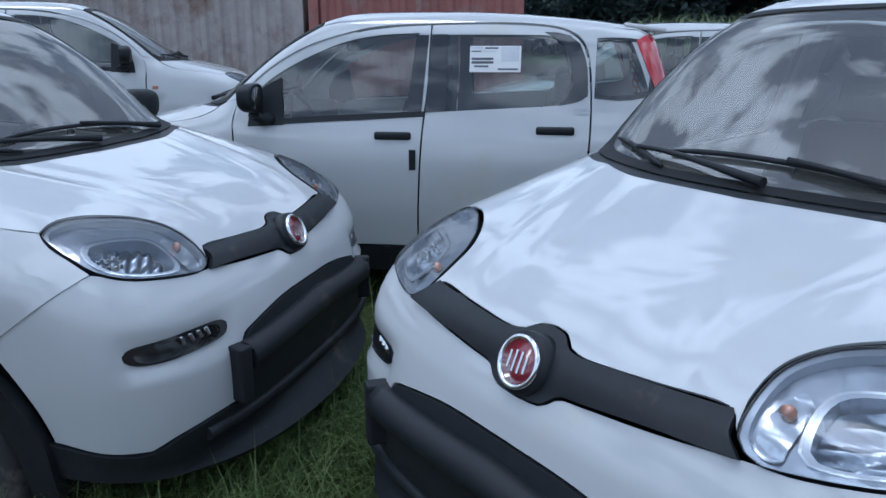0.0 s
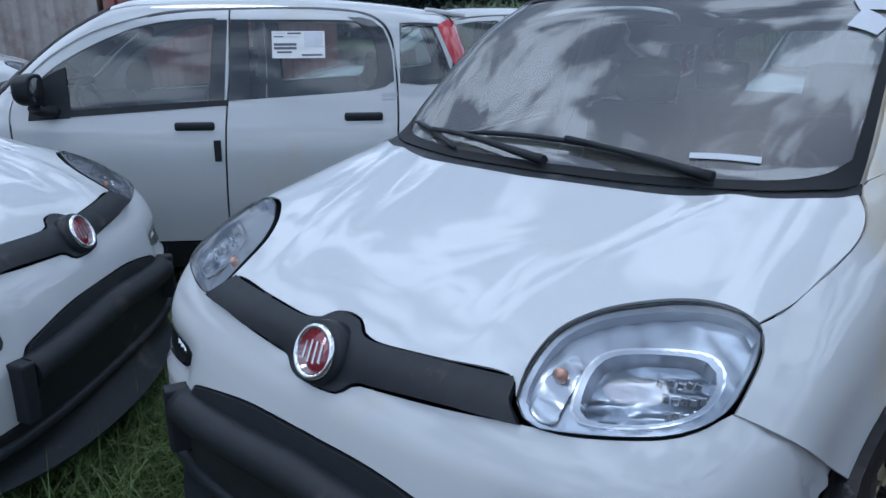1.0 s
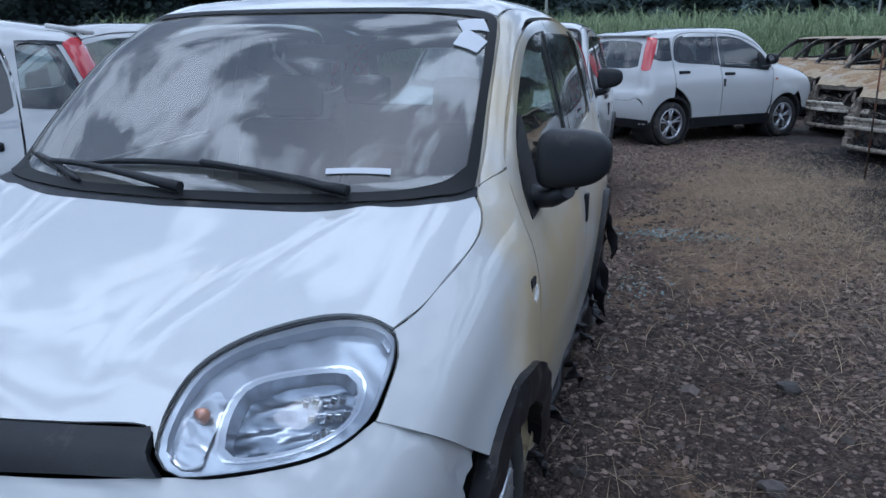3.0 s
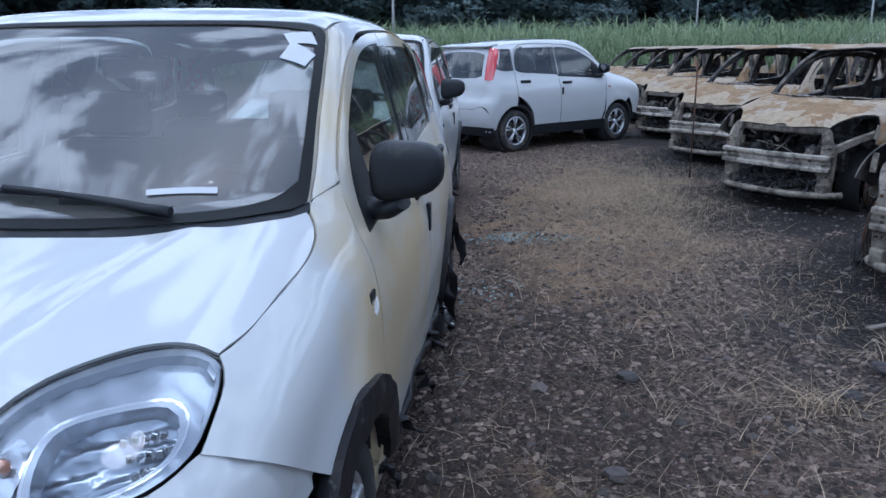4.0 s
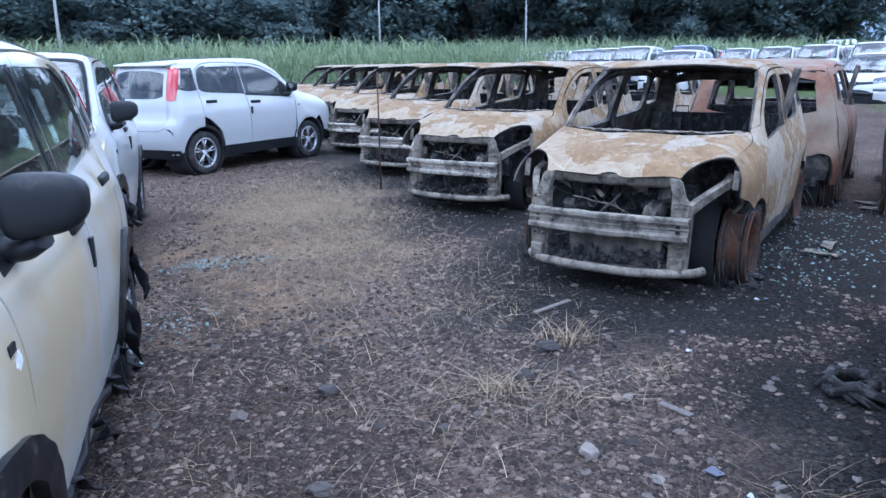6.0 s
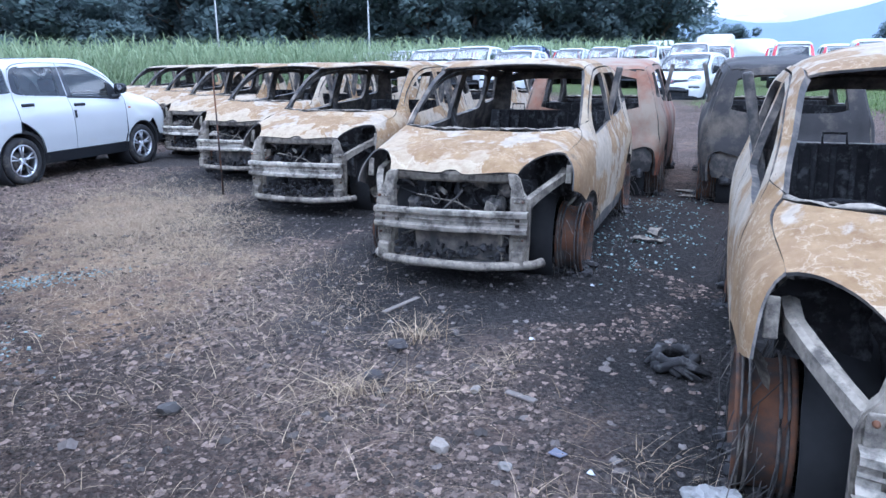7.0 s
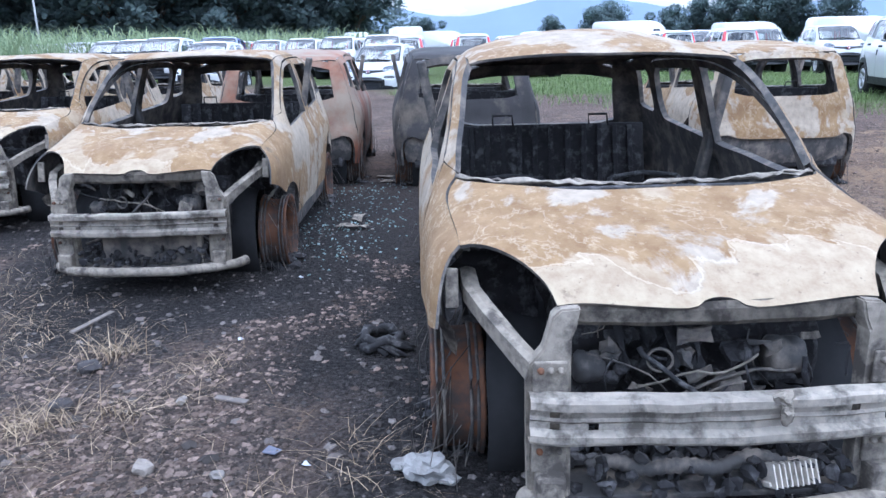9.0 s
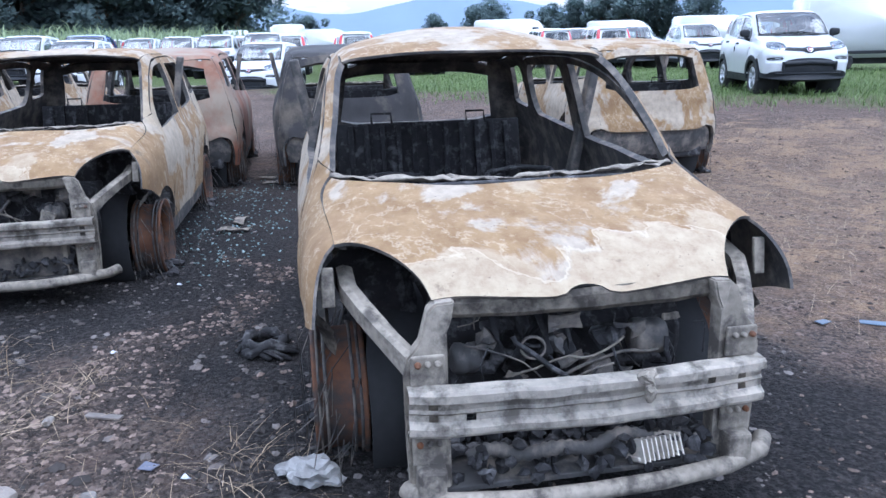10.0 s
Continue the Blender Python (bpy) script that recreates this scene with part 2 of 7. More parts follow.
RUST = mat("rusty_iron", (0.125, 0.054, 0.025), 0.85, 0.2, vary=0.5, grain=12, bump=0.002, bump_scale=90, dirt=(0.05, 0.042, 0.038), dirt_amount=0.6, dirt_scale=7)
CHAR = mat("char", (0.018, 0.017, 0.018), 0.9, vary=0.6, grain=25, bump=0.006, bump_scale=50, dirt=(0.12, 0.115, 0.115), dirt_amount=0.3, dirt_scale=14)
WINDOW = glass("window_glass", (0.62, 0.70, 0.69))
# On the windscreen the film is thicker: it paints the grey veil of reflections.
SCREEN_GLASS = glass("windscreen_glass", (0.70, 0.76, 0.75), dust_veil=0.2, ior=2.4)
LAMP_GLASS = glass("lamp_lens", (0.93, 0.95, 0.96), dust_veil=0.03, ior=1.38)

# ---- body shape of the hatchbacks ----
class Curve1:
    """Smooth curve through a few (position, value) pairs."""
    def __init__(self, *pts):
        x, y = np.array([p[0] for p in pts], float), np.array([p[1] for p in pts], float)
        h, n = np.diff(x), len(pts)
        d = np.diff(y) / h
        m = np.empty(n)
        m[0], m[-1] = d[0], d[-1]
        for i in range(1, n - 1):
            m[i] = 0 if d[i - 1] * d[i] <= 0 else 2 * d[i - 1] * d[i] / (d[i - 1] + d[i]) if abs(d[i - 1] + d[i]) > 1e-9 else 0
            m[i] = 0.5 * m[i] + 0.25 * (d[i - 1] + d[i])
        self.x, self.y, self.m, self.h = x, y, m, h

    def __call__(self, v):
        v = np.asarray(v, float)
        i = np.clip(np.searchsorted(self.x, v) - 1, 0, len(self.h) - 1)
        h = self.h[i]
        s = (v - self.x[i]) / h
        c = np.clip(s, 0, 1)
        y = (2 * c**3 - 3 * c**2 + 1) * self.y[i] + (c**3 - 2 * c**2 + c) * h * self.m[i] + (3 * c**2 - 2 * c**3) * self.y[i + 1] + (c**3 - c**2) * h * self.m[i + 1]
        return y + np.where(s < 0, s * h * self.m[i], 0) + np.where(s > 1, (s - 1) * h * self.m[i + 1], 0)


# Profiles of the small hatchback, metres: x from the nose back, y from the middle, z up from the ground
NOSE = Curve1((0.15, 0.10), (0.3, 0.035), (0.45, 0.0), (0.6, 0.0), (0.7, 0.02), (0.78, 0.04), (0.86, 0.08), (1.0, 0.22))
HOOD = Curve1((0.0, 0.81), (0.12, 0.89), (0.25, 0.945), (0.45, 1.005), (0.65, 1.052), (0.85, 1.097), (1.1, 1.148), (2.0, 1.15), (3.7, 1.15))
TAIL = Curve1((0.2, 3.54), (0.32, 3.60), (0.5, 3.65), (0.68, 3.645), (0.8, 3.60), (1.0, 3.575), (1.25, 3.50), (1.5, 3.40))
SIDE = Curve1((0.15, 0.765), (0.3, 0.795), (0.45, 0.812), (0.62, 0.825), (0.8, 0.825), (0.92, 0.808), (1.02, 0.775), (1.15, 0.74), (1.3, 0.70), (1.5, 0.64))
PLAN = Curve1((0.0, 0.05), (0.5, 0.012), (1.0, 0.0), (2.4, 0.0), (3.2, 0.015), (3.7, 0.05))
SCREEN = Curve1((0.9, 0.62), (1.06, 0.80), (1.3, 1.13), (1.5, 1.47), (1.7, 1.9))
ROOF = Curve1((1.0, 1.44), (1.5, 1.552), (1.9, 1.588), (2.4, 1.588), (3.0, 1.552), (3.4, 1.50), (3.8, 1.44))


def smax(a, b, k):
    h = np.maximum(k - np.abs(a - b), 0) / k
    return np.maximum(a, b) + h * h * k * 0.25


def shape(p):
    """Less than nought inside the car's body."""
    x, y, z = p[:, 0], np.abs(p[:, 1]), p[:, 2]
    side = y - SIDE(z) + PLAN(x)
    u = y / 0.8
    low = smax(NOSE(z) + 0.04 * u**2 + 0.12 * u**4 - x, x - TAIL(z) + 0.06 * u**2 + 0.06 * u**6, 0.05)
    low = smax(low, z - HOOD(x) + 0.025 * u**2 + 0.03 * u**6, 0.15)
    low = smax(low, side, 0.16)
    bow = np.clip((1.5 - z) / 0.4, 0, 1)
    cab = smax(SCREEN(z) + (0.05 + 0.09 * bow) * u**2 + (0.10 + 0.06 * bow) * u**4 - x, z - ROOF(x) + 0.03 * u**2 + 0.05 * u**6, 0.12)
    cab = smax(cab, x - TAIL(z) + 0.06 * u**2 + 0.06 * u**6, 0.08)
    cab = smax(cab, side, 0.11)
    return -smax(-low, -cab, 0.03)


def slope(p):
    e, n = 2e-3, np.empty_like(p)
    for i in range(3):
        d = np.zeros(3)
        d[i] = e
        n[:, i] = shape(p + d) - shape(p - d)
    return n / np.linalg.norm(n, axis=1)[:, None]


FRONT_AXIS, REAR_AXIS = 0.95, 2.85


def cast(mode, a, b, s=1):
    """Points of the body's skin from two plan numbers: side (x, z), top (x, y), front or rear (y, z), nose or stern (degrees round an upright axis, z)."""
    a, b = np.atleast_1d(np.asarray(a, float)), np.atleast_1d(np.asarray(b, float))
    o, d = np.zeros((len(a), 3)), np.zeros((len(a), 3))
    if mode == "side":
        o[:, 0], o[:, 2], d[:, 1] = a, b, s
    elif mode == "top":
        o[:, 0], o[:, 1], o[:, 2], d[:, 2] = a, b, 0.6, 1
    elif mode == "front":
        o[:, 0], o[:, 1], o[:, 2], d[:, 0] = 1.4, a, b, -1
    elif mode == "rear":
        o[:, 0], o[:, 1], o[:, 2], d[:, 0] = 2.6, a, b, 1
    elif mode == "nose":
        o[:, 0], o[:, 2] = FRONT_AXIS, b
        d[:, 0], d[:, 1] = -np.cos(np.radians(a)), s * np.sin(np.radians(a))
    else:
        o[:, 0], o[:, 2] = REAR_AXIS, b
        d[:, 0], d[:, 1] = np.cos(np.radians(a)), s * np.sin(np.radians(a))
    lo, hi = np.zeros(len(a)), np.full(len(a), 1.6)
    for _ in range(26):
        mid = (lo + hi) / 2
        inside = shape(o + d * mid[:, None]) < 0
        lo, hi = np.where(inside, mid, lo), np.where(inside, hi, mid)
    return o + d * lo[:, None]


def flat(mode, p, s=1):
    """The plan numbers of points of the skin: the reverse of cast."""
    if mode == "side":
        return p[:, [0, 2]]
    if mode == "top":
        return p[:, :2]
    if mode in ("front", "rear"):
        return p[:, 1:]
    axis, way = (FRONT_AXIS, -1) if mode == "nose" else (REAR_AXIS, 1)
    return np.stack([np.degrees(np.arctan2(s * p[:, 1], way * (p[:, 0] - axis))), p[:, 2]], 1)

# ---- mesh tools ----
from mathutils import geometry


def part(name, data, material, parent=None, label=""):
    """One mesh object under a thing or a part. data: a bmesh or a mesh."""
    if isinstance(data, bmesh.types.BMesh):
        me = bpy.data.meshes.new(name)
        data.to_mesh(me)
        data.free()
    else:
        me = data
    if not me.materials:
        me.materials.append(material)
    ob = new(name, me)
    ob.parent = parent
    if me.materials[0] != material:
        ob.material_slots[0].link = "OBJECT"
        ob.material_slots[0].material = material
    if label:
        ob["label"] = label
    return ob


def spline(pts, step):
    """An even row of points along a smooth curve through pts."""
    p = np.array(pts, float)
    if len(p) > 2:
        q = np.vstack([2 * p[0] - p[1], p, 2 * p[-1] - p[-2]])
        t = np.linspace(0, 1, 14)[:, None]
        rows = [0.5 * ((2 * q[i]) + (q[i + 1] - q[i - 1]) * t + (2 * q[i - 1] - 5 * q[i] + 4 * q[i + 1] - q[i + 2]) * t**2 + (3 * q[i] - q[i - 1] - 3 * q[i + 1] + q[i + 2]) * t**3) for i in range(1, len(q) - 2)]
        p = np.vstack(rows)
    seg = np.r_[0, np.cumsum(np.linalg.norm(np.diff(p, axis=0), axis=1))]
    n = max(2, int(math.ceil(seg[-1] / step)) + 1)
    s = np.linspace(0, seg[-1], n)
    return np.stack([np.interp(s, seg, p[:, k]) for k in range(p.shape[1])], 1)


DEG = 0.0135   # metres to a degree round the nose


def scaled(mode, pts):
    p = np.array(pts, float)
    return p * (DEG, 1) if mode in ("nose", "stern") else p


def ring(mode, curves, step):
    """A closed outline of smooth curves that meet at corners. One curve: a smooth loop."""
    if len(curves) == 1:
        c = scaled(mode, curves[0])
        n = len(c)
        dense = spline(np.vstack([c[-2:], c, c[:3]]), step * 0.2)
        a = np.argmin(np.linalg.norm(dense - c[0], axis=1))
        b = a + 3 + np.argmin(np.linalg.norm(dense[a + 3:] - c[0], axis=1)) if n > 3 else len(dense)
        start = np.argmin(np.linalg.norm(dense[: len(dense) // 2] - c[0], axis=1))
        tail = len(dense) // 2 + np.argmin(np.linalg.norm(dense[len(dense) // 2:] - c[0], axis=1))
        loop = spline(dense[start:tail + 1:1], step)[:-1]
        return loop
    out = []
    for c in curves:
        out.append(spline(scaled(mode, c), step)[:-1])
    return np.vstack(out)


def inside(p, loops):
    hit = np.zeros(len(p), bool)
    for r in loops:
        x1, y1 = r[:, 0], r[:, 1]
        x2, y2 = np.roll(x1, -1), np.roll(y1, -1)
        for a, b, c, d in zip(x1, y1, x2, y2):
            if b != d:
                cross = ((b > p[:, 1]) != (d > p[:, 1])) & (p[:, 0] < (c - a) * (p[:, 1] - b) / (d - b) + a)
                hit ^= cross
    return hit


PANELS = {}


def sheet(mode, outline, holes=(), s=1, step=0.045, off=0.0, thick=0.006, dent=None):
    """A panel of the car's skin within an outline, with holes, edges and a back. off: how far it stands proud of the skin. Alike panels share one mesh."""
    key = (mode, str(outline), str(holes), s, step, off, thick)
    if dent is None and key in PANELS:
        return PANELS[key]
    loops = [ring(mode, outline, step * 0.7)] + [ring(mode, h, step * 0.7) for h in holes]
    low, high = loops[0].min(0), loops[0].max(0)
    gx, gy = np.meshgrid(np.arange(low[0], high[0], step), np.arange(low[1], high[1], step * 0.87))
    gx[1::2] += step / 2
    g = np.stack([gx.ravel(), gy.ravel()], 1)
    g = g[inside(g, loops)]
    edge = np.vstack(loops)
    if len(g):
        near = np.min(np.linalg.norm(g[:, None] - edge[None], axis=2), axis=1)
        g = g[near > step * 0.42]
    flatp = np.vstack([edge, g]) if len(g) else edge
    links, k = [], 0
    for r in loops:
        links += [(k + i, k + (i + 1) % len(r)) for i in range(len(r))]
        k += len(r)
    v2, _, tris, orig, _, _ = geometry.delaunay_2d_cdt([Vector(q) for q in flatp], links, [], 0, 1e-6)
    q = np.array([tuple(v) for v in v2])
    tris = np.array(tris)
    mid = q[tris].mean(1)
    tris = tris[inside(mid, loops)]
    ab = q / (DEG, 1) if mode in ("nose", "stern") else q
    p = cast(mode, ab[:, 0], ab[:, 1], s)
    nrm = slope(p)
    p = p + nrm * off
    if dent:
        d = dent(p)
        p = p + nrm * d[:, None]
    # faces turn outward
    f = np.cross(p[tris[:, 1]] - p[tris[:, 0]], p[tris[:, 2]] - p[tris[:, 0]])
    flip = np.sum(f * nrm[tris].mean(1), axis=1) < 0
    tris[flip] = tris[flip][:, ::-1]
    if dent:
        f = np.cross(p[tris[:, 1]] - p[tris[:, 0]], p[tris[:, 2]] - p[tris[:, 0]])
        nrm = np.zeros_like(p)
        for k in range(3):
            np.add.at(nrm, tris[:, k], f)
        nrm /= np.linalg.norm(nrm, axis=1)[:, None] + 1e-12
    n = len(p)
    count = {}
    for t in tris:
        for a, b in ((t[0], t[1]), (t[1], t[2]), (t[2], t[0])):
            count[(a, b)] = 1
    border = [(a, b) for a, b in count if (b, a) not in count]
    verts, norms, faces = [p], [nrm], [tuple(t) for t in tris]
    if thick:
        verts += [p - nrm * thick]
        norms += [-nrm]
        faces += [(t[2] + n, t[1] + n, t[0] + n) for t in tris]
        rv, rn, base = [], [], 2 * n
        for a, b in border:
            out = np.cross(p[b] - p[a], nrm[a])
            out = out / (np.linalg.norm(out) + 1e-9)
            faces.append((base + 1, base, base + 2, base + 3))
            for i in (a, b):
                rv.append(p[i])
            for i in (a, b):
                rv.append(p[i] - nrm[i] * thick)
            rn += [out] * 4
            base += 4
        verts.append(np.array(rv))
        norms.append(np.array(rn))
    me = bpy.data.meshes.new("sheet")
    me.from_pydata(np.vstack(verts).tolist(), [], [tuple(int(i) for i in f) for f in faces])
    me.polygons.foreach_set("use_smooth", [True] * len(me.polygons))
    me.normals_split_custom_set_from_vertices(np.vstack(norms).tolist())
    me["outer_faces"] = len(tris)
    if dent is None:
        PANELS[key] = me
    return me


def mirror(curves):
    """The same outline on the other side of a panel laid out across the car."""
    return [[(-a, b) for a, b in c] for c in curves]


def both(mode, half):
    """A symmetrical outline from the half on the right: curves from the middle round to the middle."""
    other = [[(-a, b) if mode == "nose" else (a, -b) for a, b in reversed(c)] for c in reversed(half)]
    return half + other


def box(bm, at, size, bevel=0.0, turn=(0, 0, 0)):
    m = Matrix.LocRotScale(at, Euler([radians(v) for v in turn]), size)
    r = bmesh.ops.create_cube(bm, size=1.0, matrix=m)
    if bevel:
        es = {e for v in r["verts"] for e in v.link_edges}
        bmesh.ops.bevel(bm, geom=list(es), offset=bevel, segments=2, affect="EDGES", profile=0.5)


def tube(bm, pts, r, n=8, closed=False, squash=1.0):
    """A round bar along a line of points; r may be a list."""
    p = [Vector(v) for v in pts]
    rs = r if isinstance(r, (list, tuple)) else [r] * len(p)
    rings = []
    for i, v in enumerate(p):
        a, b = p[i - 1] if (i or closed) else p[0], p[(i + 1) % len(p)] if (i < len(p) - 1 or closed) else p[-1]
        d = (b - a).normalized()
        up = Vector((0, 0, 1)) if abs(d.z) < 0.9 else Vector((1, 0, 0))
        u = d.cross(up).normalized()
        w = u.cross(d)
        rings.append([bm.verts.new(v + (u * math.cos(k * 2 * math.pi / n) + w * math.sin(k * 2 * math.pi / n) * squash) * rs[i]) for k in range(n)])
    last = len(p) if closed else len(p) - 1
    for i in range(last):
        a, b = rings[i], rings[(i + 1) % len(p)]
        for k in range(n):
            f = bm.faces.new((a[k], a[(k + 1) % n], b[(k + 1) % n], b[k]))
            f.smooth = True
    if not closed:
        bm.faces.new(rings[0][::-1])
        bm.faces.new(rings[-1])


def lathe(bm, profile, n=32, m=Matrix(), closed=True):
    """A ring turned round the local y axis from (radius, y) pairs."""
    rows = []
    for k in range(n):
        a = 2 * math.pi * k / n
        rows.append([bm.verts.new(m @ Vector((r * math.cos(a), y, r * math.sin(a)))) for r, y in profile])
    j = len(profile)
    for k in range(n):
        a, b = rows[k], rows[(k + 1) % n]
        for i in range(j if closed else j - 1):
            f = bm.faces.new((a[i], a[(i + 1) % j], b[(i + 1) % j], b[i]))
            f.smooth = True


def tidy(bm):
    bmesh.ops.recalc_face_normals(bm, faces=bm.faces)
    return bm


def rough_up(bm, amount, scale, seed=0.0):
    """Uneven, crumpled surfaces."""
    for v in bm.verts:
        v.co += Vector(noise.noise_vector(v.co * scale + Vector((seed, 0, 0)))) * amount
    return bm


def clump(bm, at, size, seed, cuts=2):
    """A lump of uneven stuff."""
    r = bmesh.ops.create_icosphere(bm, subdivisions=cuts, radius=1.0)
    for v in r["verts"]:
        d = 1 + 0.45 * noise.noise(v.co * 1.7 + Vector((seed, seed * 0.7, 0)))
        v.co = Vector(at) + Vector((v.co.x * size[0], v.co.y * size[1], v.co.z * size[2])) * d


def lattice_sheet(name, fn, nx, ny):
    """A smooth grid from fn(u, v), both from 0 to 1."""
    vs = [fn(i / nx, j / ny) for j in range(ny + 1) for i in range(nx + 1)]
    fs = [(j * (nx + 1) + i, j * (nx + 1) + i + 1, (j + 1) * (nx + 1) + i + 1, (j + 1) * (nx + 1) + i) for j in range(ny) for i in range(nx)]
    me = bpy.data.meshes.new(name)
    me.from_pydata(vs, [], fs)
    me.polygons.foreach_set("use_smooth", [True] * len(fs))
    return me


def thing(name, m, label, category, group=""):
    ob = new(name)
    ob.matrix_world = m
    ob.empty_display_size = 0.2
    return tagged(ob, label, category, group)


def at_car(x, y, angle, z=0.0, pitch=0.0, roll=0.0, tall=1.0, wide=1.0):
    """Where a car stands: its nose's place on the ground and the direction from nose to tail. tall: how high it rides."""
    return Matrix.Translation((x, y, z)) @ Euler((radians(roll), radians(pitch), radians(angle))).to_matrix().to_4x4() @ Matrix.Diagonal((1, wide, tall, 1))

# ---- outlines of the hatchback's panels ----
LAMP = [[(27.4, 0.848), (28.4, 0.889), (31.1, 0.928), (36, 0.955), (42.5, 0.971), (48, 0.978), (51.7, 0.975), (53.4, 0.958), (52, 0.938), (48.9, 0.905), (46.2, 0.877), (42.4, 0.856), (37.8, 0.842), (32, 0.829), (29.1, 0.827)]]
LAMP_TOP = [(27.2, 0.854), (28.1, 0.893), (30.9, 0.932), (36, 0.959), (42.5, 0.975), (48, 0.982), (51.9, 0.979), (53.8, 0.963)]
HOOD_REAR = [(0.747, 0.0), (0.765, 0.26), (0.797, 0.39), (0.86, 0.565), (0.93, 0.652), (1.005, 0.69)]


def hood_outline(lamp_edge, drop=0.0):
    """Top view: nose edge with its dip round the badge, the lamp's upper edge, the flank, the screen's foot."""
    p = cast("nose", [v[0] for v in lamp_edge], [v[1] for v in lamp_edge])
    edge = [(float(a), float(b)) for a, b in p[:, :2]]
    e = cast("nose", [0, 2.6, 4.6, 8, 18, 26], [v - drop for v in (0.886, 0.882, 0.867, 0.862, 0.870, 0.876)])
    nose = [(float(a), float(b)) for a, b in e[:, :2]]
    half = [nose[:3], nose[2:] + edge[:1], edge, [edge[-1], (0.544, 0.712), (0.679, 0.722), (0.813, 0.731), (0.913, 0.727), (0.972, 0.713), (1.005, 0.69)], HOOD_REAR[::-1]]
    return both("top", half)


DOOR_F = [[(1.145, 0.37), (1.15, 0.6), (1.14, 0.9), (1.13, 1.0), (1.14, 1.08), (1.178, 1.152), (1.33, 1.278), (1.54, 1.39), (1.78, 1.465), (2.0, 1.497), (2.215, 1.508)], [(2.215, 1.508), (2.205, 1.2), (2.185, 1.0), (2.165, 0.6), (2.16, 0.37)], [(2.16, 0.37), (1.145, 0.37)]]
WIN_F = [[(1.225, 1.02), (1.70, 1.044), (2.12, 1.068)], [(2.12, 1.068), (2.155, 1.47)], [(2.155, 1.47), (1.95, 1.46), (1.76, 1.428), (1.58, 1.363), (1.42, 1.285), (1.30, 1.205), (1.24, 1.125), (1.225, 1.02)]]
DOOR_R = [[(2.17, 0.37), (2.175, 0.6), (2.195, 1.0), (2.215, 1.2), (2.225, 1.508)], [(2.225, 1.508), (2.55, 1.512), (2.85, 1.495), (2.98, 1.45), (3.04, 1.36), (3.062, 1.2), (3.066, 1.0), (3.055, 0.8)], [(3.055, 0.8), (2.92, 0.72), (2.77, 0.58), (2.715, 0.44), (2.705, 0.37)], [(2.705, 0.37), (2.17, 0.37)]]
WIN_R = [[(2.30, 1.078), (2.65, 1.098), (2.90, 1.115), (2.965, 1.15), (2.985, 1.25), (2.965, 1.37), (2.91, 1.435), (2.80, 1.458), (2.295, 1.462)], [(2.295, 1.462), (2.30, 1.078)]]
WIN_Q = [[(3.10, 1.17), (3.22, 1.165), (3.36, 1.19), (3.355, 1.3), (3.31, 1.415), (3.2, 1.43), (3.10, 1.43), (3.09, 1.3)]]


AXLE = 0.82   # the front wheels' place


def fender_outline(lamp_back, foot=(0.44, 0.76)):
    """Side view of the front wing."""
    p = cast("nose", [v[0] for v in lamp_back], [v[1] for v in lamp_back])
    lamp = [(float(a), float(b)) for a, b in p[:, [0, 2]]]
    top = cast("top", [0.47, 0.52, 0.60, 0.76, 0.90, 0.978, 1.016], [0.710, 0.7115, 0.7185, 0.7315, 0.7335, 0.719, 0.697])
    shut = [lamp[-1]] + [(float(a), float(b)) for a, b in top[:, [0, 2]]][1:]
    arch = [(AXLE + 0.357 * math.cos(radians(a)), 0.30 + 0.357 * math.sin(radians(a))) for a in (118, 100, 80, 60, 40, 22, 10)]
    return [lamp, shut, [shut[-1], (1.06, 1.108), (1.158, 1.128)], [(1.158, 1.128), (1.13, 1.07), (1.12, 1.0), (1.13, 0.9), (1.14, 0.6), (1.135, 0.365)], [(1.135, 0.365), arch[-1]], arch[::-1], [arch[0], foot, lamp[0]]]


PILLAR = [[(1.163, 1.135), (1.185, 1.172), (1.322, 1.29), (1.53, 1.403), (1.78, 1.478), (2.0, 1.51), (2.55, 1.523), (2.85, 1.507), (2.99, 1.46), (3.05, 1.37), (3.072, 1.2), (3.076, 1.0), (3.065, 0.8)],
          [(3.065, 0.8), (3.075, 0.66)], [(3.075, 0.66), (3.20, 0.645), (3.32, 0.575), (3.41, 0.46), (3.44, 0.33)], [(3.44, 0.33), (3.47, 0.33)], [(3.47, 0.33), (3.50, 0.6), (3.48, 0.9), (3.43, 1.15), (3.37, 1.4), (3.31, 1.478)],
          [(3.31, 1.478), (3.0, 1.512), (2.5, 1.537), (2.0, 1.538), (1.75, 1.528), (1.615, 1.505)], [(1.615, 1.505), (1.57, 1.483), (1.41, 1.394), (1.257, 1.284), (1.113, 1.158), (1.055, 1.108)], [(1.055, 1.108), (1.163, 1.135)]]
ROOF_OUT = [[(1.578, 0.0), (1.585, 0.25), (1.597, 0.45), (1.615, 0.60)], [(1.615, 0.60), (1.9, 0.60), (2.5, 0.598), (3.1, 0.585), (3.36, 0.56)], [(3.36, 0.56), (3.40, 0.3), (3.41, 0.0)]]
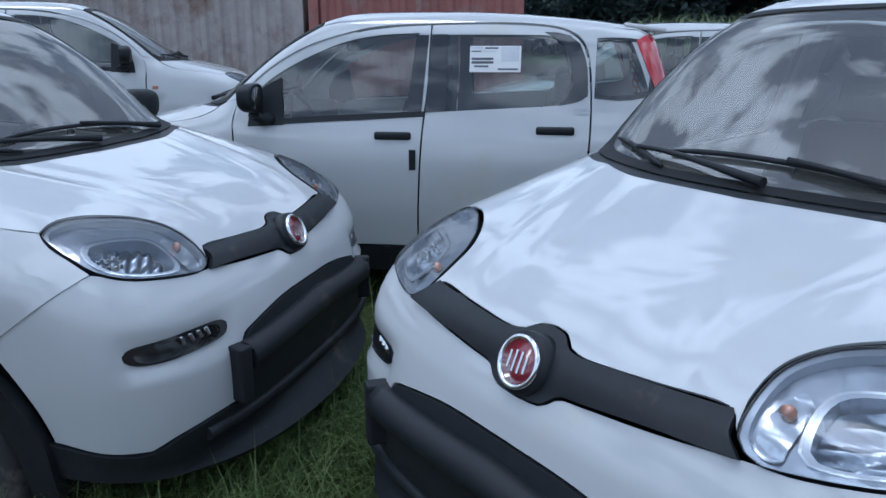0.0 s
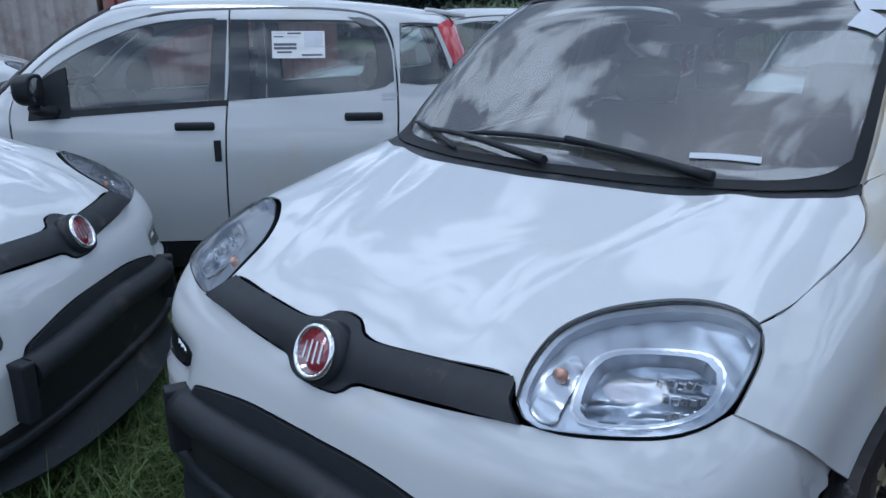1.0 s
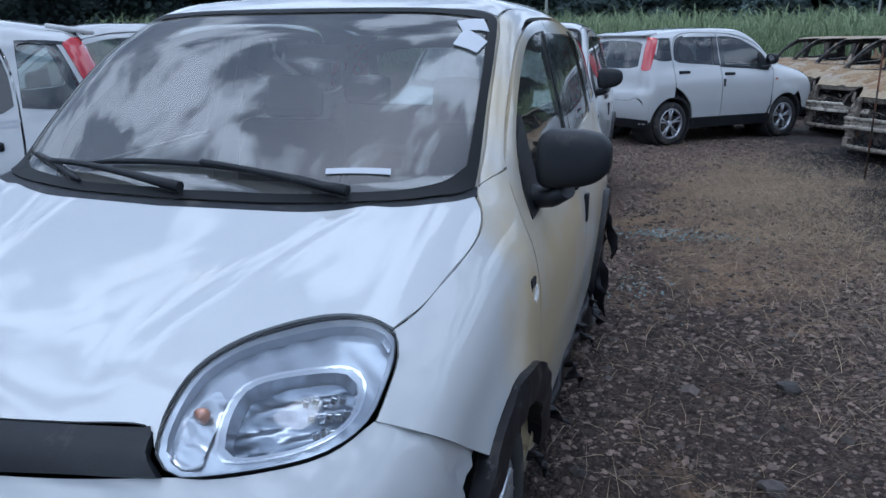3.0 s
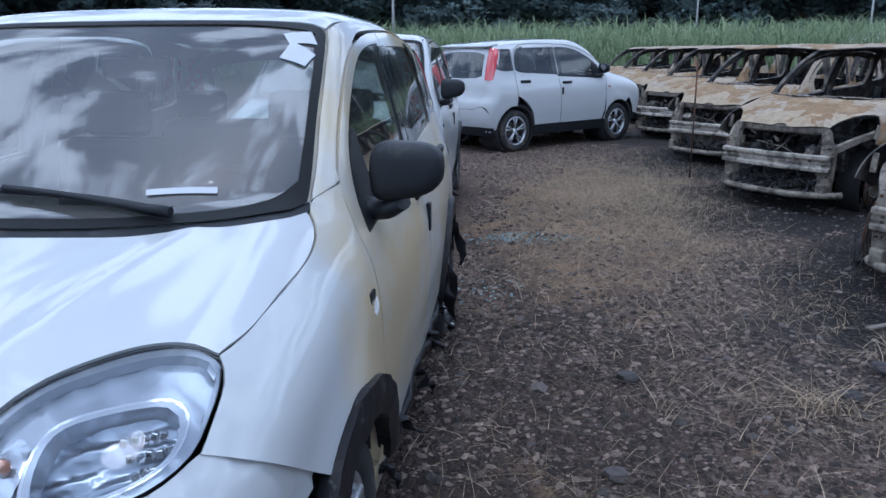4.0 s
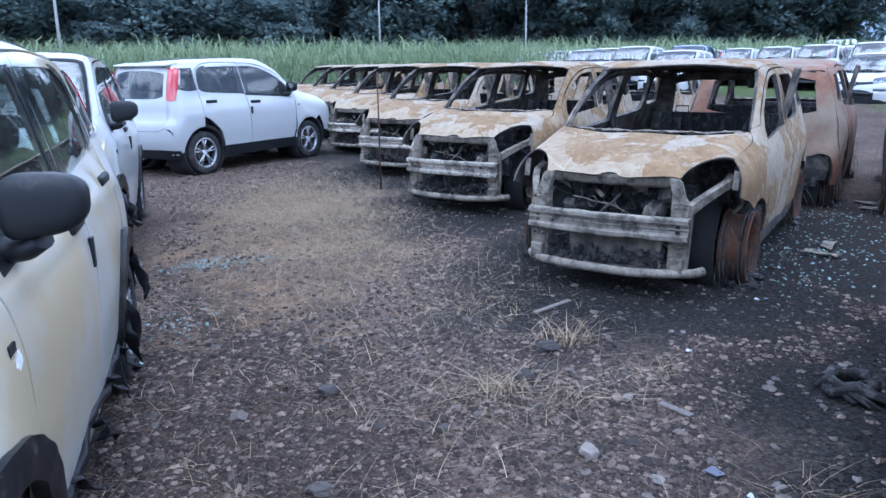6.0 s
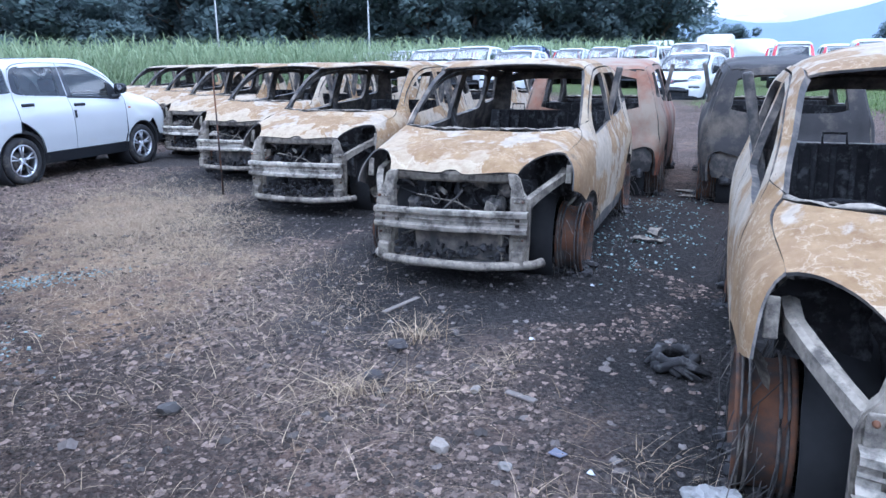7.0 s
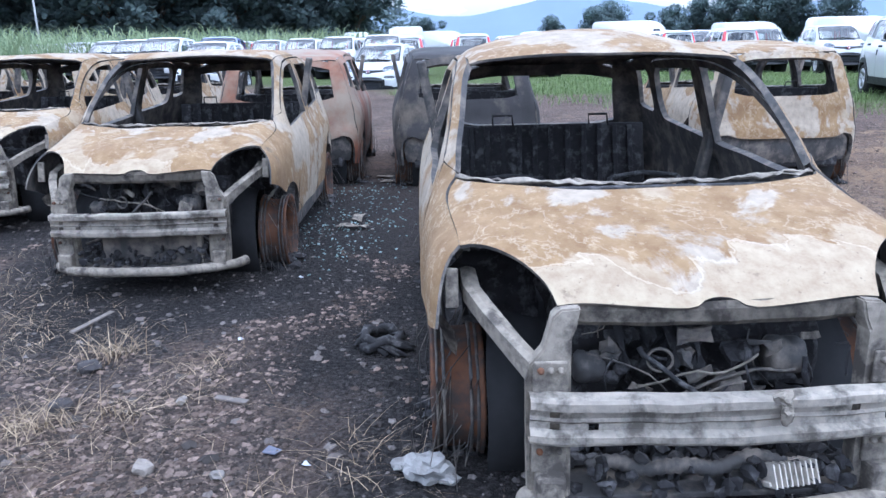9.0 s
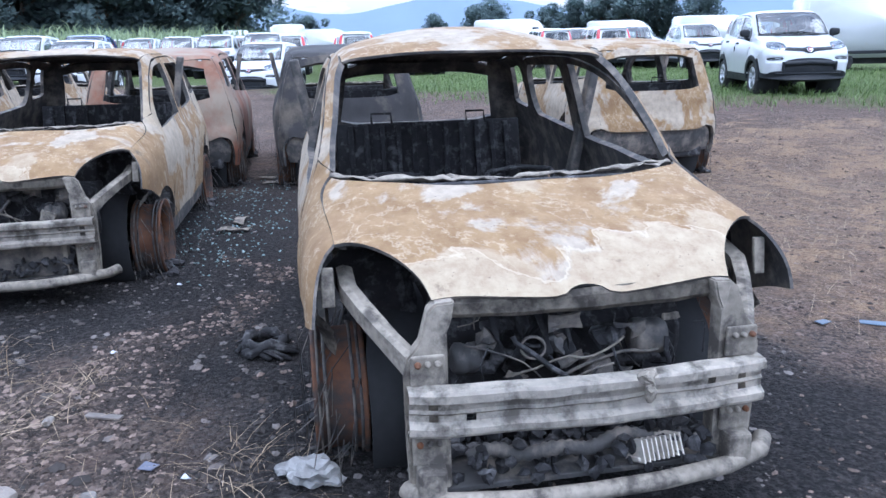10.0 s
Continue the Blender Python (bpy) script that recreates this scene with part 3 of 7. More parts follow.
SCREEN_OUT = [[(0.79, 0.0), (0.81, 0.28), (0.88, 0.52), (0.955, 0.635), (1.035, 0.683)], [(1.035, 0.683), (1.113, 0.677), (1.257, 0.658), (1.41, 0.639), (1.57, 0.610), (1.60, 0.59)], [(1.60, 0.59), (1.59, 0.45), (1.578, 0.25), (1.571, 0.0)]]
SCREEN_CLEAR = [[(0.832, 0.0), (0.852, 0.28), (0.918, 0.50), (0.99, 0.605), (1.07, 0.655)], [(1.07, 0.655), (1.2, 0.643), (1.40, 0.616), (1.548, 0.585)], [(1.548, 0.585), (1.553, 0.4), (1.543, 0.2), (1.54, 0.0)]]
GATE_OUT = [[(0.0, 0.62), (0.45, 0.62), (0.60, 0.66)], [(0.60, 0.66), (0.625, 0.9), (0.60, 1.1), (0.545, 1.3), (0.51, 1.44)], [(0.51, 1.44), (0.3, 1.475), (0.0, 1.48)]]
GATE_WIN = [[(0.0, 1.04), (0.38, 1.045), (0.535, 1.075)], [(0.535, 1.075), (0.535, 1.2), (0.49, 1.37)], [(0.49, 1.37), (0.3, 1.405), (0.0, 1.41)]]
TAIL_LAMP = [[(41.5, 1.03), (45, 1.015), (49.5, 1.03)], [(49.5, 1.03), (52, 1.2), (54.3, 1.36), (55, 1.43)], [(55, 1.43), (50, 1.455), (45, 1.45)], [(45, 1.45), (42.8, 1.25), (41.5, 1.03)]]
REAR_PILLAR = [[(37.5, 0.66), (38.2, 0.9), (38.5, 1.1), (39.5, 1.3), (42, 1.465)], [(42, 1.465), (50, 1.475), (57, 1.45)], [(57, 1.45), (54, 1.2), (52, 0.9), (53, 0.6), (53.5, 0.33)], [(53.5, 0.33), (48, 0.33)], [(48, 0.33), (46, 0.55), (43, 0.64), (37.5, 0.66)]]


def gate_half(h):
    return h + [[(-a, b) for a, b in reversed(c)] for c in reversed(h)]


def bumper_outline():
    """Round the nose: the painted bumper from wheel to wheel."""
    lamp = [(46.9, 0.875), (46.3, 0.873), (42.5, 0.853), (37.8, 0.839), (32, 0.826), (27.9, 0.826)]
    half = [[(0, 0.763), (4, 0.768), (6.5, 0.792), (10, 0.798), (18.5, 0.809), (27.8, 0.824)], lamp[::-1], [(46.9, 0.873), (53, 0.838), (60, 0.785), (66, 0.74)], [(66, 0.74), (60.5, 0.62), (57, 0.52), (55, 0.43)], [(55, 0.43), (48, 0.405), (42, 0.40)], [(42, 0.40), (38, 0.43), (33, 0.445), (26.5, 0.45)], [(26.5, 0.45), (26.3, 0.53), (25, 0.62)], [(25, 0.62), (23, 0.643), (12, 0.675), (0, 0.68)]]
    return both("nose", half)


FOG = [[(44.2, 0.672), (43, 0.689), (40, 0.695), (35, 0.699), (30, 0.698), (28.0, 0.688), (27.7, 0.67), (28.6, 0.654), (31, 0.648), (36, 0.644), (41.5, 0.643), (43.8, 0.654)]]
INSERT = both("nose", [[(0, 0.675), (12, 0.67), (22.5, 0.64), (24.6, 0.615)], [(24.6, 0.615), (25.9, 0.53), (26.1, 0.445)], [(26.1, 0.445), (33, 0.44), (38, 0.424), (42, 0.394), (48, 0.40), (56, 0.425)], [(56, 0.425), (55, 0.33)], [(55, 0.33), (30, 0.295), (0, 0.285)]])
STRIP = both("nose", [[(0, 0.882), (2.6, 0.878), (4.6, 0.863), (8, 0.858), (18, 0.866), (26, 0.872)], [(26, 0.872), (26.9, 0.872), (26.8, 0.845), (27.9, 0.822)], [(27.9, 0.822), (18.5, 0.813), (10, 0.802), (6.5, 0.796), (4, 0.772), (0, 0.767)]])


def wheel(parent, x, s, width=0.185, r=0.298, rim=0.205, name="wheel", z=None):
    """A tyre on a five-spoke wheel."""
    z = r if z is None else z
    m = Matrix.Translation((x, s * 0.715, z))
    bm = bmesh.new()
    lathe(bm, [(0.03, -0.06), (0.12, -0.06), (0.12, 0.03), (0.03, 0.03)], 20, m)
    hub = part(name, tidy(bm), BURNT_DARK, parent)
    bm = bmesh.new()
    w = width / 2
    lathe(bm, [(rim - 0.005, -w + 0.01), (rim + 0.03, -w), (r - 0.03, -w - 0.004), (r - 0.008, -w + 0.018), (r, -w + 0.045), (r, w - 0.045), (r - 0.008, w - 0.018), (r - 0.03, w + 0.004), (rim + 0.03, w), (rim - 0.005, w - 0.01)], 40, m)
    part("tyre", tidy(bm), RUBBER, hub)
    bm = bmesh.new()
    lathe(bm, [(rim - 0.03, -w + 0.02), (rim + 0.002, -w + 0.008), (rim + 0.004, w - 0.004), (rim - 0.014, w - 0.004), (rim - 0.022, w - 0.03)], 40, m)
    lathe(bm, [(0.0, w - 0.03), (0.0, w - 0.022), (0.045, w - 0.024), (0.05, w - 0.05)], 20, Matrix.Translation((x, s * 0.715, z)) @ Matrix.Diagonal((1, s, 1, 1)), closed=False)
    for k in range(5):
        for d in (-0.13, 0.13):
            a = 2 * math.pi * k / 5 + 0.3
            p0 = Vector((math.cos(a) * 0.03, s * (w - 0.035), math.sin(a) * 0.03))
            p1 = Vector((math.cos(a + d * 0.9) * 0.11, s * (w - 0.03), math.sin(a + d * 0.9) * 0.11))
            p2 = Vector((math.cos(a + d * 1.3) * (rim - 0.012), s * (w - 0.026), math.sin(a + d * 1.3) * (rim - 0.012)))
            tube(bm, [m @ p0, m @ p1, m @ p2], [0.02, 0.017, 0.021], 6, squash=0.7)
    part("rim", tidy(bm), ALLOY, hub, "silver alloy wheel rim")


def burnt_wheel(parent, x, s, z, lean=0.0):
    """A bare steel rim; the tyre has burned to strands of wire."""
    m = Matrix.Translation((x, s * 0.715, z)) @ Matrix.Rotation(radians(lean), 4, "Z")
    bm = bmesh.new()
    r, w = 0.25, 0.095
    lathe(bm, [(r, -w), (r + 0.018, -w), (r + 0.018, -w + 0.012), (r - 0.005, -w + 0.03), (r - 0.018, -0.03), (r - 0.018, 0.03), (r - 0.005, w - 0.03), (r + 0.018, w - 0.012), (r + 0.018, w), (r, w), (r - 0.04, 0.035), (r - 0.04, -0.03)], 36, m)
    lathe(bm, [(0.02, 0.02 * s), (0.08, 0.045 * s), (r - 0.035, 0.02 * s), (r - 0.035, 0.01 * s), (0.08, 0.03 * s), (0.02, 0.0)], 24, m)
    hub = part("wheel", tidy(bm), RUST, parent, "rusty bare wheel rim")
    for y in (-0.07, -0.045, 0.05, 0.075):
        bm = bmesh.new()
        tube(bm, [m @ Vector(((r + 0.008) * math.cos(k * math.pi / 18), y, (r + 0.008) * math.sin(k * math.pi / 18))) for k in range(36)], 0.006, 6, closed=True)
        part("bead_wire", rough_up(tidy(bm), 0.002, 25), BURNT_DARK, hub)
    bm = bmesh.new()
    random.seed(int(x * 10 + s * 3 + z * 100))
    for k in range(40):
        clump(bm, (x + random.uniform(-0.25, 0.25), s * (0.715 + random.uniform(-0.14, 0.14)), 0.06 + random.uniform(0, 0.05)), (random.uniform(0.02, 0.06), random.uniform(0.02, 0.06), 0.03), k, 1)
    rough_up(bm, 0.02, 20)
    tagged(part("tyre", tidy(bm), CHAR, hub, "charred remains of a tyre"), kind="stuff")
    bm = bmesh.new()
    for k in range(44):
        a = random.uniform(-0.5, 3.6)
        y = random.uniform(-w, w)
        p0 = Vector((math.cos(a) * (r + 0.05), y, math.sin(a) * (r + 0.05)))
        p1 = p0 + Vector((random.uniform(-0.05, 0.05), s * random.uniform(0.0, 0.09), -random.uniform(0.05, 0.2)))
        p2 = Vector((p1.x + random.uniform(-0.12, 0.12), p1.y + s * random.uniform(-0.05, 0.08), -z + 0.015 if random.random() < 0.5 else p1.z - 0.1))
        if p2.z < -z + 0.012:
            p2.z = -z + 0.012
        tube(bm, [m @ p0, m @ p1, m @ p2], 0.0022, 3)
    tagged(part("tyre_wire", tidy(bm), BURNT_DARK, hub), kind="stuff")


def mirror_unit(parent, s, material=None):
    bm = bmesh.new()
    c = Vector((1.28, s * 0.885, 1.145))
    r = bmesh.ops.create_uvsphere(bm, u_segments=20, v_segments=14, radius=1.0)
    for v in r["verts"]:
        q = v.co.copy()
        k = lambda t: math.copysign(abs(t) ** 0.6, t)
        v.co = c + Vector((k(q.x) * 0.058, s * k(q.y) * 0.098, k(q.z) * (0.074 - 0.018 * q.y) + 0.008 * q.y))
        if q.x > 0.45:
            v.co.x = c.x + 0.035
    shell = part("mirror", tidy(bm), material or BLACK, parent, "black plastic door mirror")
    for p in shell.data.polygons:
        p.use_smooth = True
    bm = bmesh.new()
    tube(bm, [(1.33, s * 0.74, 1.035), (1.32, s * 0.79, 1.03), (1.30, s * 0.83, 1.035), (1.285, s * 0.87, 1.06)], [0.055, 0.05, 0.045, 0.04], 10, squash=0.6)
    part("mirror_arm", tidy(bm), BLACK, shell)
    bm = bmesh.new()
    lathe(bm, [(0.0, 0.0), (0.058, 0.0), (0.058, 0.004), (0.0, 0.004)], 20, Matrix.Translation((1.316, s * 0.885, 1.145)) @ Matrix.Rotation(radians(90), 4, "Z") @ Matrix.Diagonal((1.25, 1, 1, 1)))
    # Gloss black instead of mirror: a dark reflection is put into its colour.
    part("mirror_glass", tidy(bm), GLOSSY, shell)


def handle(parent, x, z, s):
    c = cast("side", [x], [z], s)[0]
    bm = bmesh.new()
    box(bm, (x, c[1] + s * 0.004, z), (0.20, 0.03, 0.042), 0.012)
    h = part("door_handle", tidy(bm), BLACK, parent, "black plastic door handle")
    for p in h.data.polygons:
        p.use_smooth = True


def seat(bm, x, y, width):
    box(bm, (x, y, 0.50), (0.50, width, 0.16), 0.05, (0, 6, 0))
    box(bm, (x + 0.30, y, 0.83), (0.15, width * 0.92, 0.62), 0.05, (0, 14, 0))


def wiper(bm, a, b, c):
    """An arm from its pivot to the blade's middle, and the blade lying on the glass."""
    n = Vector((-0.55, 0, 0.83))
    pts = lambda p, q, h, k: [Vector(cast("top", [p[0] + (q[0] - p[0]) * i / k], [p[1] + (q[1] - p[1]) * i / k])[0]) + n * h for i in range(k + 1)]
    tube(bm, pts(b, c, 0.010, 8), [0.004] + [0.008] * 7 + [0.004], 6)
    mid = ((b[0] + c[0]) / 2, (b[1] + c[1]) / 2)
    tube(bm, pts(a, mid, 0.020, 6), [0.014, 0.012, 0.010, 0.009, 0.008, 0.008, 0.008], 6)


def ridges(p):
    """Two soft folds along the hood, and the shallow valley between them."""
    y = np.abs(p[:, 1])
    line = 0.24 + 0.30 * p[:, 0]
    d = y - line
    k = np.clip((p[:, 0] - 0.14) / 0.1, 0, 1)
    return k * (0.006 * np.exp(-(d / 0.03) ** 2) - 0.005 * np.exp(-((d + 0.10) / 0.07) ** 2))


def recess(p):
    """The shallow hollow round each fog lamp."""
    a = np.degrees(np.arctan2(np.abs(p[:, 1]), FRONT_AXIS - p[:, 0])) * DEG
    k = np.maximum(np.abs(a - 35.8 * DEG) - 0.105, np.abs(p[:, 2] - 0.662) - 0.035)
    return -0.012 * np.clip((0.022 - k) / 0.016, 0, 1)


def crease(p):
    """Folds in the bumper's corner where it was struck."""
    x, y, z = p[:, 0], p[:, 1], p[:, 2]
    k = np.clip((-y - 0.70) / 0.06, 0, 1) * np.clip((x - 0.26) / 0.1, 0, 1) * np.clip((z - 0.55) / 0.12, 0, 1)
    return k * (-0.002 + 0.0035 * np.sin(70 * (x + 1.4 * z)) - 0.013 * np.exp(-((x - 0.44 + 0.8 * (z - 0.72)) / 0.02) ** 2))


def flare(p):
    """The wing swells round the wheel."""
    r = np.hypot(p[:, 0] - AXLE, p[:, 2] - 0.30)
    return 0.016 * np.exp(-((r - 0.40) / 0.075) ** 2)


def make_car(m, label, cross=True, paint=PAINT, group="", detail=True, left_paint=None, smashed=False, interior=True, mirrors=(1, -1), sticker=False):
    """A small white five-door hatchback with all that shows on it."""
    car = thing("car", m, label, "car", group)
    st = 0.04 if detail else 0.09
    # skin
    part("hood", sheet("top", hood_outline(LAMP_TOP), step=st * 0.75, dent=ridges), paint, car)
    part("roof", sheet("top", both("top", ROOF_OUT), step=st * 1.3), paint, car)
    bump = part("front_bumper", sheet("nose", bumper_outline(), [FOG, mirror(FOG)], step=st * 0.65, off=-0.004, thick=0.008, dent=(lambda p: recess(p) + crease(p)) if smashed else recess), paint, car)
    part("bumper_insert", sheet("nose", INSERT, step=st, off=-0.004 if not cross else 0.004, thick=0.03), BLACK, bump, "black plastic bumper insert")
    bm = bmesh.new()
    for th in (-28, 28):
        c = cast("nose", [28], [0.53], math.copysign(1, th))[0]
        box(bm, (c[0] - 0.018, c[1] - math.copysign(0.012, th), 0.535), (0.06, 0.045, 0.165), 0.008, (0, 0, -20 * math.copysign(1, th)))
    tube(bm, [Vector(cast("nose", [abs(t)], [0.60 - abs(t) * 0.0010], math.copysign(1, t))[0]) + Vector((-0.012, 0, 0)) for t in range(-26, 27, 2)], 0.045, 10)
    tube(bm, [Vector(cast("nose", [abs(t)], [0.40], math.copysign(1, t))[0]) + Vector((-0.004, 0, 0)) for t in range(-34, 35, 2)], 0.02, 8)
    part("bumper_bar", tidy(bm), BLACK, bump, "black plastic bumper bar")
    part("grille_strip", sheet("nose", STRIP, step=0.016 if detail else st, off=0.004, thick=0.02, dent=lambda p: 0.012 * np.clip(1 - ((p[:, 2] - 0.836) / 0.034) ** 2, 0, 1)), BLACK, car, "black plastic strip between the headlamps")
    bm = bmesh.new()
    c = cast("nose", [0], [0.824])[0]
    tilt = Matrix.Translation((c[0] - 0.010, 0, 0.824)) @ Matrix.Rotation(radians(90), 4, "Z") @ Matrix.Rotation(radians(24), 4, "X")
    lathe(bm, [(0.0, 0.022), (0.062, 0.02), (0.066, 0.0), (0.066, -0.03), (0.0, -0.03)], 32, tilt, False)
    part("badge_mount", tidy(bm), BLACK, car)
    bm = bmesh.new()
    lathe(bm, [(0.043, 0.018), (0.045, 0.03), (0.05, 0.033), (0.054, 0.03), (0.056, 0.016)], 32, tilt)
    badge = part("badge", tidy(bm), CHROME, car, "round badge with a chrome ring")
    bm = bmesh.new()
    lathe(bm, [(0.0, 0.024), (0.0, 0.028), (0.044, 0.027), (0.044, 0.02)], 32, tilt, False)
    part("badge_disc", tidy(bm), BADGE_RED, badge, "dark red badge disc")
    bm = bmesh.new()
    for k in (-0.024, -0.009, 0.006, 0.021):
        h = 0.044 if abs(k) < 0.015 else 0.034
        bm = bmesh.new()
        bmesh.ops.create_cube(bm, size=1.0, matrix=tilt @ Matrix.LocRotScale((k, 0.030, 0), None, (0.005, 0.003, h)))
        part("badge_bar", tidy(bm), CHROME, badge)
    # screen
    part("scuttle", sheet("top", both("top", [HOOD_REAR + [(1.03, 0.698)], [(1.03, 0.698), (1.045, 0.687)], [(1.045, 0.687), (0.962, 0.633), (0.886, 0.516), (0.817, 0.28), (0.796, 0.0)]]), step=st, off=-0.004, thick=0.02), BLACK, car, "black plastic scuttle under the windscreen")
    ws = part("windscreen", sheet("top", both("top", SCREEN_OUT), step=st, off=-0.003, thick=0), SCREEN_GLASS, car, "clear windscreen reflecting the clouds")
    ws.visible_shadow = False
    part("screen_border", sheet("top", both("top", SCREEN_OUT), [both("top", SCREEN_CLEAR)], step=st, off=0.001, thick=0), SEAL, ws)
    bm = bmesh.new()
    wiper(bm, (0.872, -0.43), (0.892, -0.388), (0.913, 0.33))
    part("wiper", tidy(bm), BLACK, car, "black windscreen wiper")
    bm = bmesh.new()
    wiper(bm, (0.82, -0.02), (0.848, 0.30), (1.01, 0.60))
    part("wiper", tidy(bm), BLACK, car, "black windscreen wiper")
    for s in (1, -1):
        pt = left_paint if (left_paint and s < 0) else paint
        part("wing", sheet("side", fender_outline([(47.0, 0.874), (49.4, 0.903), (52.5, 0.936), (53.8, 0.961)]), s=s, step=st, dent=flare), pt, car)
        fd = part("front_door", sheet("side", DOOR_F, [WIN_F], s=s, step=st, thick=0.03), pt, car)
        rd = part("rear_door", sheet("side", DOOR_R, [WIN_R], s=s, step=st, thick=0.03), pt, car)
        qp = part("side_panel", sheet("side", PILLAR, [WIN_Q], s=s, step=st, thick=0.02), pt, car)
        part("inner_panel", sheet("side", [[(0.30, 0.70), (0.34, 0.80), (0.42, 0.90), (0.455, 0.955), (0.6, 0.99), (0.78, 1.015), (0.92, 1.045), (1.0, 1.085), (1.07, 1.135), (1.2, 1.25), (1.42, 1.415), (1.60, 1.51), (1.8, 1.545)], [(1.8, 1.545), (1.8, 1.47), (1.55, 1.38), (1.3, 1.24), (1.16, 1.12), (1.12, 0.95), (1.1, 0.78)], [(1.1, 0.78), (0.7, 0.74), (0.30, 0.70)]], s=s, step=st, off=-0.011, thick=0), pt, car)
        for name, w, host in (("front_window", WIN_F, fd), ("rear_window", WIN_R, rd), ("quarter_window", WIN_Q, qp)):
            g = part(name, sheet("side", w, s=s, step=0.1, off=-0.006, thick=0), WINDOW, host)
            g.visible_shadow = False
        # black pillar covers and window seals
        detail and part("pillar_cover", sheet("side", [[(2.10, 1.07), (2.18, 1.072)], [(2.18, 1.072), (2.208, 1.46)], [(2.208, 1.46), (2.14, 1.46)], [(2.14, 1.46), (2.10, 1.07)]], s=s, off=0.002, thick=0.004, step=0.1), GLOSSY, fd)
        detail and part("pillar_cover", sheet("side", [[(2.20, 1.072), (2.315, 1.08)], [(2.315, 1.08), (2.31, 1.462)], [(2.31, 1.462), (2.225, 1.462)], [(2.225, 1.462), (2.20, 1.072)]], s=s, off=0.002, thick=0.004, step=0.1), GLOSSY, rd)
        detail and part("pillar_cover", sheet("side", [[(2.90, 1.112), (3.0, 1.13), (3.052, 1.16)], [(3.052, 1.16), (3.045, 1.3), (3.0, 1.42), (2.92, 1.465), (2.82, 1.472)], [(2.82, 1.472), (2.93, 1.40), (2.97, 1.25), (2.95, 1.15), (2.90, 1.112)]], s=s, off=0.002, thick=0.004, step=0.1), GLOSSY, rd)
        detail and part("window_seal", sheet("side", [[(1.33, 1.0), (2.2, 1.052)], [(2.2, 1.052), (2.2, 1.078)], [(2.2, 1.078), (1.75, 1.056), (1.35, 1.03)], [(1.35, 1.03), (1.33, 1.0)]], s=s, off=0.004, thick=0.01, step=0.12), BLACK, fd)
        detail and part("mirror_base", sheet("side", [[(1.215, 0.99), (1.42, 1.0)], [(1.42, 1.0), (1.40, 1.24)], [(1.40, 1.24), (1.29, 1.19), (1.232, 1.11), (1.215, 0.99)]], s=s, off=0.003, thick=0.01, step=0.1), BLACK, fd)
        detail and part("rear_pillar_cover", sheet("side", [[(3.085, 1.15), (3.24, 1.14), (3.40, 1.165)], [(3.40, 1.165), (3.38, 1.35), (3.335, 1.435)], [(3.335, 1.435), (3.2, 1.445), (3.09, 1.443)], [(3.09, 1.443), (3.085, 1.15)]], [WIN_Q], s=s, off=0.002, thick=0.004, step=0.1), GLOSSY, qp)
        handle(fd, 2.03, 0.955, s)
        handle(rd, 2.89, 0.99, s)
        bm = bmesh.new()
        c = cast("side", [2.145], [0.84], s)[0]
        box(bm, (2.14, c[1] + s * 0.003, 0.835), (0.035, 0.016, 0.105), 0.003)
        part("edge_guard", tidy(bm), BLACK, fd)
        c = cast("side", [1.06], [0.865], s)[0]
        bm = bmesh.new()
        box(bm, (1.06, c[1], 0.865), (0.05, 0.012 if not (smashed and s < 0) else 0.004, 0.03), 0.005)
        # The empty repeater hole is a thin black box, its inner shade painted.
        part("side_repeater" if not (smashed and s < 0) else "repeater_hole", tidy(bm), LENS_AMBER if not (smashed and s < 0) else UNDER, car)
        if s in mirrors:
            mirror_unit(fd, s)
        # sill, arches
        part("sill", sheet("side", [[(1.13, 0.36), (2.73, 0.36)], [(2.73, 0.36), (2.73, 0.22)], [(2.73, 0.22), (1.13, 0.22)], [(1.13, 0.22), (1.13, 0.36)]], s=s, step=0.1, off=-0.004 if smashed and s < 0 else 0.0, thick=0.05), pt if smashed and s < 0 else BLACK, car, "bare sill, its cladding torn off" if smashed and s < 0 else "black sill cladding")
        for cx, span, nm in ((AXLE, (-4, 184), "front_arch"), (3.085, (-4, 184), "rear_arch")):
            span = (14, 178) if smashed and s < 0 and cx < 1 else span
            ri, ro = (0.335, 0.43) if cross else (0.345, 0.385)
            arc = lambda r, a0, a1: [(cx + r * math.cos(radians(a0 + (a1 - a0) * i / 10)), 0.30 + r * math.sin(radians(a0 + (a1 - a0) * i / 10))) for i in range(11)]
            o = [arc(ro, span[0], span[1]), [arc(ro, *span)[-1], arc(ri, *span)[-1]], arc(ri, span[1], span[0]), [arc(ri, span[1], span[0])[-1], arc(ro, *span)[0]]]
            mt = BLACK if cross else UNDER
            loose = smashed and s < 0
            part("wheel_arch_trim", sheet("side", o, s=s, step=0.04, off=(0.022 if loose else 0.012) if cross else -0.01, thick=0.04, dent=(lambda p: flare(p) * (cx < 1) + np.array([0.009 * noise.noise(Vector(v) * 13) for v in p])) if loose else flare if cx < 1 else None), MELTED if loose else mt, car, "black plastic wheel arch trim" if cross else "")
            bm = bmesh.new()
            lathe(bm, [(0.36, s * 0.36), (0.36, s * 0.79), (0.34, s * 0.79), (0.34, s * 0.36)], 28, Matrix.Translation((cx, 0, 0.31)))
            part("wheel_housing", tidy(bm), UNDER, car)
            wheel(car, cx, s)
